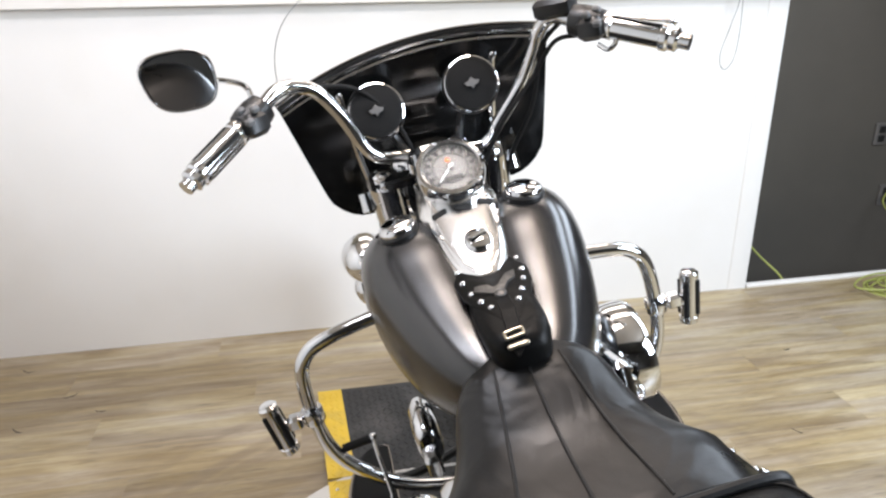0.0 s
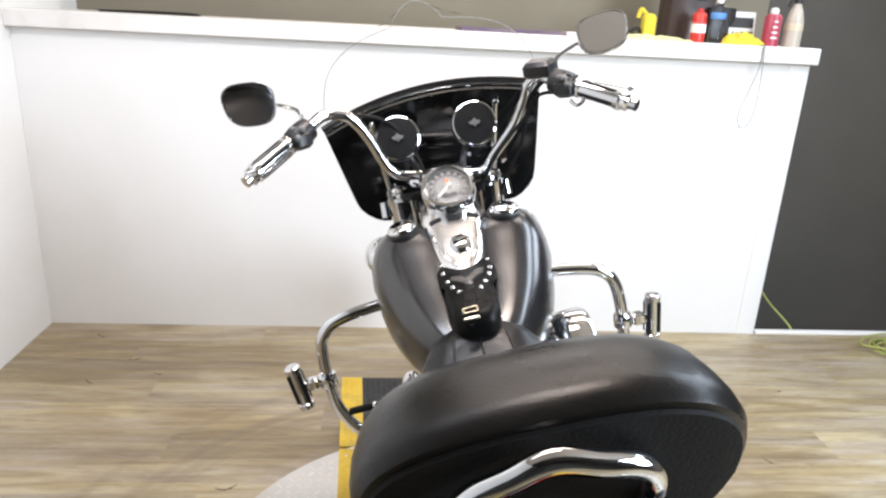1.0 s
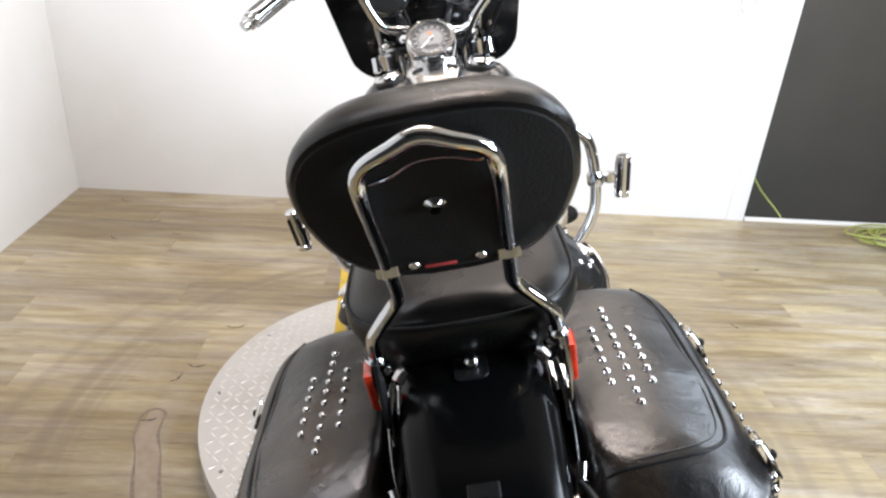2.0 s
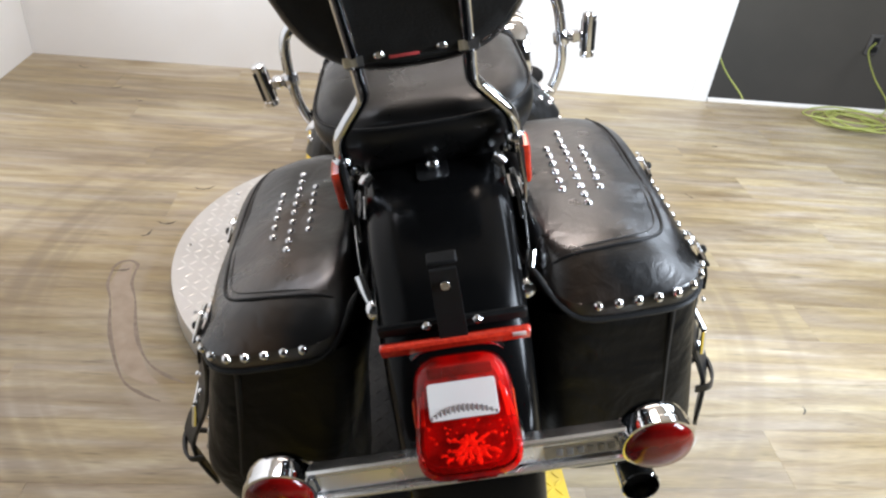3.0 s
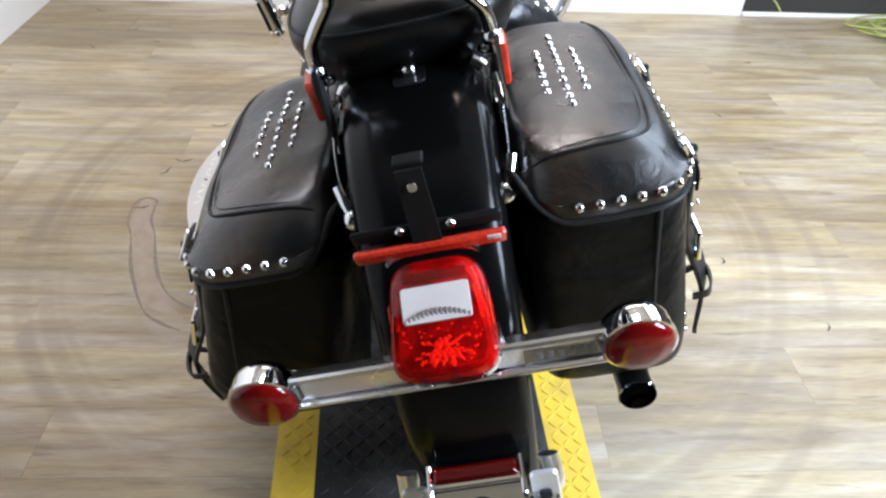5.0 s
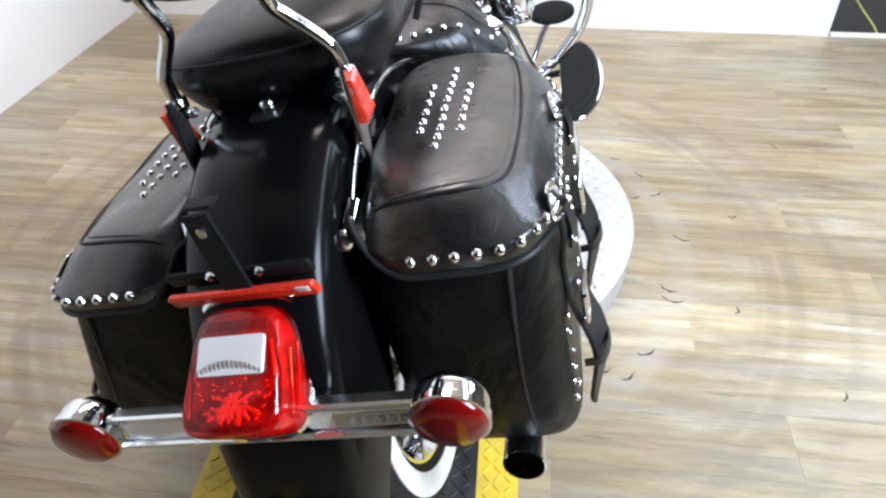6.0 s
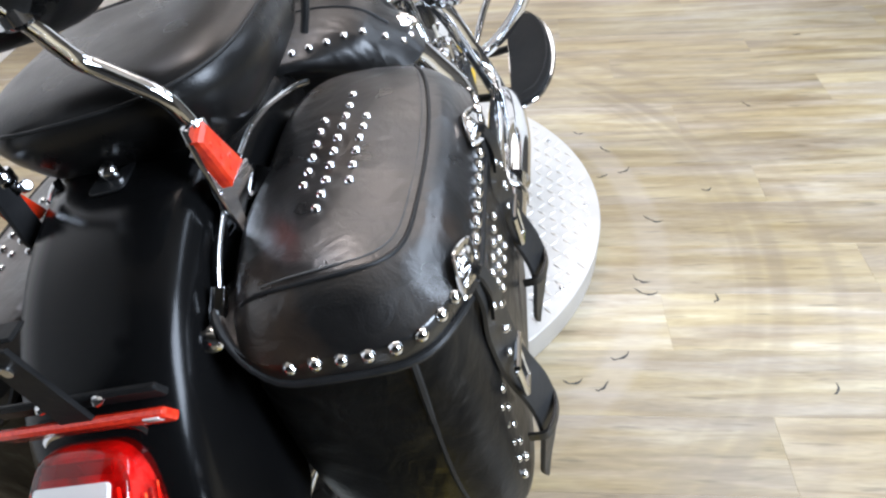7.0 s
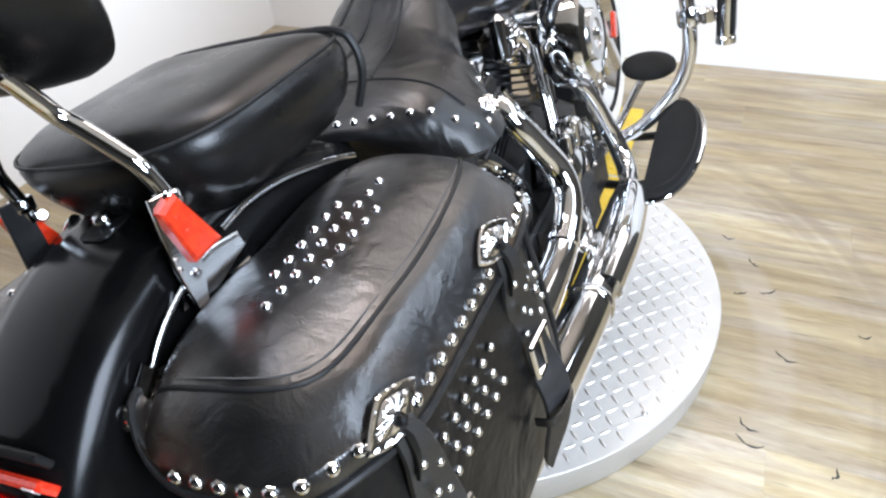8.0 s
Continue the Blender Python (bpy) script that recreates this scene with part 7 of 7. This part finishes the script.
def cloth(name, x, y, sx, sy, h, mat, label, seed):
    rnd = random.Random(seed)
    n, k = 15, 11
    ph = [rnd.uniform(0, 6.28) for _ in range(6)]
    top, bot = [], []
    for j in range(k):
        for i in range(n):
            a, b = i / (n - 1) * 2 - 1, j / (k - 1) * 2 - 1
            e = max(0.0, 1 - max(abs(a), abs(b)) ** 4)
            z = 0.006 + h * e * (0.5 + 0.28 * math.sin(4.1 * a + ph[0] + 2.2 * b) + 0.25 * math.sin(6.3 * b + ph[1] - 3 * a) + 0.14 * math.sin(11 * a + ph[2]))
            px = x + sx * a * (1 + 0.12 * math.sin(5 * b + ph[3]))
            py = y + sy * b * (1 + 0.12 * math.sin(4 * a + ph[4]))
            top.append((px, py, LZ + max(0.005, z)))
            bot.append((px, py, LZ + 0.001))
    faces = []
    m = n * k
    for j in range(k - 1):
        for i in range(n - 1):
            a = j * n + i
            faces += [(a, a + 1, a + n + 1, a + n), (m + a + n, m + a + n + 1, m + a + 1, m + a)]
    rim = list(range(n)) + [j * n + n - 1 for j in range(1, k)] + [(k - 1) * n + i for i in range(n - 2, -1, -1)] + [j * n for j in range(k - 2, 0, -1)]
    for i in range(len(rim)):
        a, c = rim[i], rim[(i + 1) % len(rim)]
        faces.append((c, a, m + a, m + c))
    return thing(name, (top + bot, faces), mat, label, "cloth")


cloth("cleaning_cloth", 1.215, 2.50, 0.085, 0.045, 0.05, M_YCLOTH, "crumpled yellow cleaning cloth on the ledge", 3)
cloth("folded_cloth", 0.82, 2.51, 0.14, 0.06, 0.02, M_PCLOTH, "flat pale yellow cloth on the ledge", 5)
yb = tagged(new("yellow_bottle", mesh("yellow_bottle", joined(rbox((0, 0, 0.055), (0.06, 0.05, 0.11), 0.014), tube([(-0.01, 0, 0.10), (-0.04, 0, 0.125), (-0.05, 0, 0.09)], 0.010, 8, 5)), M_YCLOTH)), "yellow plastic bottle with a dark nozzle", "bottle")
yb.matrix_world = pose(0.825, 2.60, LZ)
part("nozzle", joined(tube([(-0.03, 0, 0.03), (-0.06, -0.01, 0.05), (-0.09, 0, 0.02)], 0.009, 8, 4), rbox((-0.085, 0, 0.015), (0.05, 0.04, 0.03), 0.008)), M_PLASTIC, yb)
for i, (x, y, sx, sy, rz, mt) in enumerate(((0.10, 2.62, 0.24, 0.16, 4, M_PRINT), (0.34, 2.60, 0.22, 0.14, -5, M_PRINT), (0.52, 2.58, 0.16, 0.12, 3, M_PAPER))):
    mg = tagged(new("magazine", mesh("magazine", rbox((0, 0, 0.008), (sx, sy, 0.016), 0.002), mt)), "thin printed magazine lying on the ledge", "magazine", group="magazines on the ledge")
    mg.matrix_world = pose(x, y, LZ, 0, 0, rz)
bag1 = tagged(new("flat_tool", mesh("flat_tool", tube([(-1.52, 2.56, LZ + 0.006), (-1.30, 2.55, LZ + 0.008), (-1.14, 2.53, LZ + 0.008), (-1.10, 2.52, LZ + 0.006)], [0.004, 0.006, 0.006, 0.003], 8, 4), M_RUBBER)), "thin dark rod lying on the ledge", "rod")
# loop of wire hanging over the ledge's edge
thing("wire_loop", tube([(1.275, 2.50, LZ + 0.003), (1.276, 2.428, LZ + 0.003), (1.277, 2.420, LZ - 0.02), (1.272, 2.419, LZ - 0.10), (1.245, 2.421, LZ - 0.20), (1.222, 2.422, LZ - 0.28), (1.228, 2.422, LZ - 0.335), (1.255, 2.421, LZ - 0.35), (1.285, 2.421, LZ - 0.30), (1.293, 2.420, LZ - 0.20), (1.288, 2.419, LZ - 0.08), (1.284, 2.420, LZ - 0.02), (1.283, 2.428, LZ + 0.003), (1.284, 2.50, LZ + 0.003)], 0.0016, 6, 6), M_WIRE, "thin grey wire loop hanging over the ledge", "wire")

# extension cord: from behind the counter, and a coil by the outlets
thing("extension_cord", tube([(1.50, 2.93, 0.62), (1.555, 2.90, 0.48), (1.60, 2.80, 0.30), (1.66, 2.65, 0.13), (1.745, 2.515, 0.02), (1.78, 2.505, -0.06), (1.95, 2.60, -0.15), (2.3, 2.8, -0.153)], 0.005, 8, 6), M_CORD, "yellow green extension cord trailing over the stage edge", "cord")
rnd = random.Random(8)
loops = []
for k in range(6):
    cx, cy = 2.25 + rnd.uniform(-0.05, 0.05), 2.26 + rnd.uniform(-0.04, 0.04)
    rx, ry = rnd.uniform(0.14, 0.26), rnd.uniform(0.07, 0.14)
    for a in np.linspace(0, 2 * math.pi, 9)[:-1]:
        loops.append((cx + rx * math.cos(a + k), cy + ry * math.sin(a + k), 0.008 + 0.008 * k * 0.8 + rnd.uniform(0, 0.006)))
coil = thing("cord_coil", tube(loops, 0.0045, 7, 5), M_CORD, "tangled coil of yellow green extension cord on the floor", "cord")
thing("cord_drop", tube([(2.80, 3.10, 0.20), (2.72, 3.02, 0.16), (2.62, 2.75, 0.10), (2.56, 2.50, 0.055), (2.46, 2.36, 0.05), (2.36, 2.28, 0.05)], 0.005, 8, 6), M_CORD, "yellow green cord plugged into the wall outlet", "cord")
for z, plug in ((0.185, True), (0.545, False)):
    ot = tagged(new("wall_outlet", mesh("wall_outlet", rbox((0, 0, 0), (0.085, 0.012, 0.125), 0.004), M_BEIGEPLATE)), "steel wall outlet plate with a plug in it" if plug else "steel wall switch plate", "outlet")
    ot.matrix_world = pose(2.80 if plug else 2.69, 3.113, z)
    part("socket", rbox((0, -0.008, 0.025), (0.04, 0.006, 0.038), 0.006), M_PLASTIC, ot)
    part("socket", rbox((0, -0.012 if plug else -0.008, -0.025), (0.04, 0.03 if plug else 0.006, 0.038), 0.006), M_PLASTIC, ot)

# scuffs and flakes on the planks
scuffs = []
for x, y, L, a in ((-1.565, 2.335, 0.06, -20), (-0.92, 0.79, 0.05, 20), (0.573, 1.184, 0.04, -40), (0.664, 0.849, 0.055, -25), (0.519, 0.382, 0.05, 20), (0.60, 0.62, 0.05, -30), (0.47, 0.30, 0.04, 35), (0.55, 1.05, 0.035, 10), (-0.86, 1.05, 0.06, 8), (-0.80, 1.28, 0.05, -5), (-1.35, 2.12, 0.05, 30), (-1.22, 2.0, 0.04, -15), (1.35, 1.9, 0.03, 5), (0.95, 0.30, 0.03, 60), (0.50, 1.28, 0.04, -20), (0.617, 1.074, 0.05, 40), (0.604, 0.578, 0.06, -15), (0.411, 0.313, 0.05, 10), (0.765, 0.558, 0.03, 70), (-0.903, 0.983, 0.05, 55), (-0.785, 1.284, 0.06, 25), (-1.463, 1.93, 0.05, -35), (0.83, 0.98, 0.03, 15), (1.05, 1.42, 0.035, -50)):
    rr = random.Random(int(1000 * x + 77 * y))
    pts = [(x + L * (t - 0.5) * math.cos(radians(a)) - 0.25 * L * (t - 0.5) ** 2 * math.sin(radians(a)) + rr.uniform(-0.003, 0.003), y + L * (t - 0.5) * math.sin(radians(a)) + 0.9 * L * (t - 0.5) ** 2 + rr.uniform(-0.003, 0.003), 0.0008) for t in np.linspace(0, 1, 6)]
    scuffs.append(tube(pts, [0.0005, 0.0022, 0.0012, 0.003, 0.0018, 0.0004], 5, 3, 0.3, (0, 0, 1)))
tagged(thing("floor_scuffs", joined(*scuffs), M_INK, "small black rubber scuffs on the planks", "scuffs"), kind="stuff")
worn = []
for side, bend in ((-0.036, 1.0), (0.036, 0.97)):
    line = [(-0.913, 0.80), (-0.905, 0.73), (-0.875, 0.659), (-0.831, 0.519), (-0.768, 0.395), (-0.708, 0.345), (-0.657, 0.321)]
    worn.append(tube([(x + side * (0.9 if i < 4 else 0.6) * bend, y + side * (0.1 if i < 4 else 0.85), 0.0004) for i, (x, y) in enumerate(line)], [0.0030, 0.0052, 0.0022, 0.0065, 0.0024, 0.0056, 0.0020], 5, 4, 0.2, (0, 0, 1)))
worn.append(tube([(-0.949, 0.798, 0.0004), (-0.935, 0.832, 0.0004), (-0.908, 0.842, 0.0004), (-0.884, 0.826, 0.0004), (-0.878, 0.80, 0.0004)], [0.003, 0.006, 0.004, 0.006, 0.002], 5, 4, 0.2, (0, 0, 1)))
tagged(thing("floor_rubbed_patch", ribbon([(-0.913, 0.825, 0.0002), (-0.905, 0.73, 0.0002), (-0.875, 0.659, 0.0002), (-0.831, 0.519, 0.0002), (-0.768, 0.395, 0.0002), (-0.708, 0.345, 0.0002)], (0.95, 0.3, 0), [0.030, 0.058, 0.054, 0.056, 0.052, 0.020], 0.0004), M_RUBBED, "pinkish rubbed patch on the planks", "scuffs"), kind="stuff")
tagged(thing("floor_wear_mark", joined(*worn), M_SCUFF, "faded brown wear outline on the planks", "scuffs"), kind="stuff")

# ---------------------------------------------------------------- floor planks, laid along the counter
PW, PL = 0.172, 1.18
plank_mesh = {}
rp = random.Random(4)


def plank(x0, x1, y0, y1):
    key = (round(x1 - x0, 3), round(y1 - y0, 3))
    if key not in plank_mesh:
        L, W = key
        g = []
        for z, i in ((-0.006, 0.0), (-0.0005, 0.0), (0.0, 0.0005)):
            g.append([(i, i, z), (L - i, i, z), (L - i, W - i, z), (i, W - i, z)])
        plank_mesh[key] = mesh("plank", loft(g), M_PLANK, 0)
    ob = new("plank", plank_mesh[key])
    ob.parent = floor
    ob.location = (x0, y0, 0)


y = WALL_Y
row = 0
while y > BACK_Y + 0.3:
    y1, y0 = y - 0.0001, max(y - PW + 0.0001, BACK_Y)
    x = LEFT_X - (0.17 + 0.43 * row % 1.0) * PL
    while x < RIGHT_X:
        x0, x1 = max(x, LEFT_X + 0.0005), min(x + PL - 0.0003, RIGHT_X)
        if x1 - x0 > 0.05:
            plank(x0, x1, y0, y1)
        x += PL
    y -= PW
    row += 1
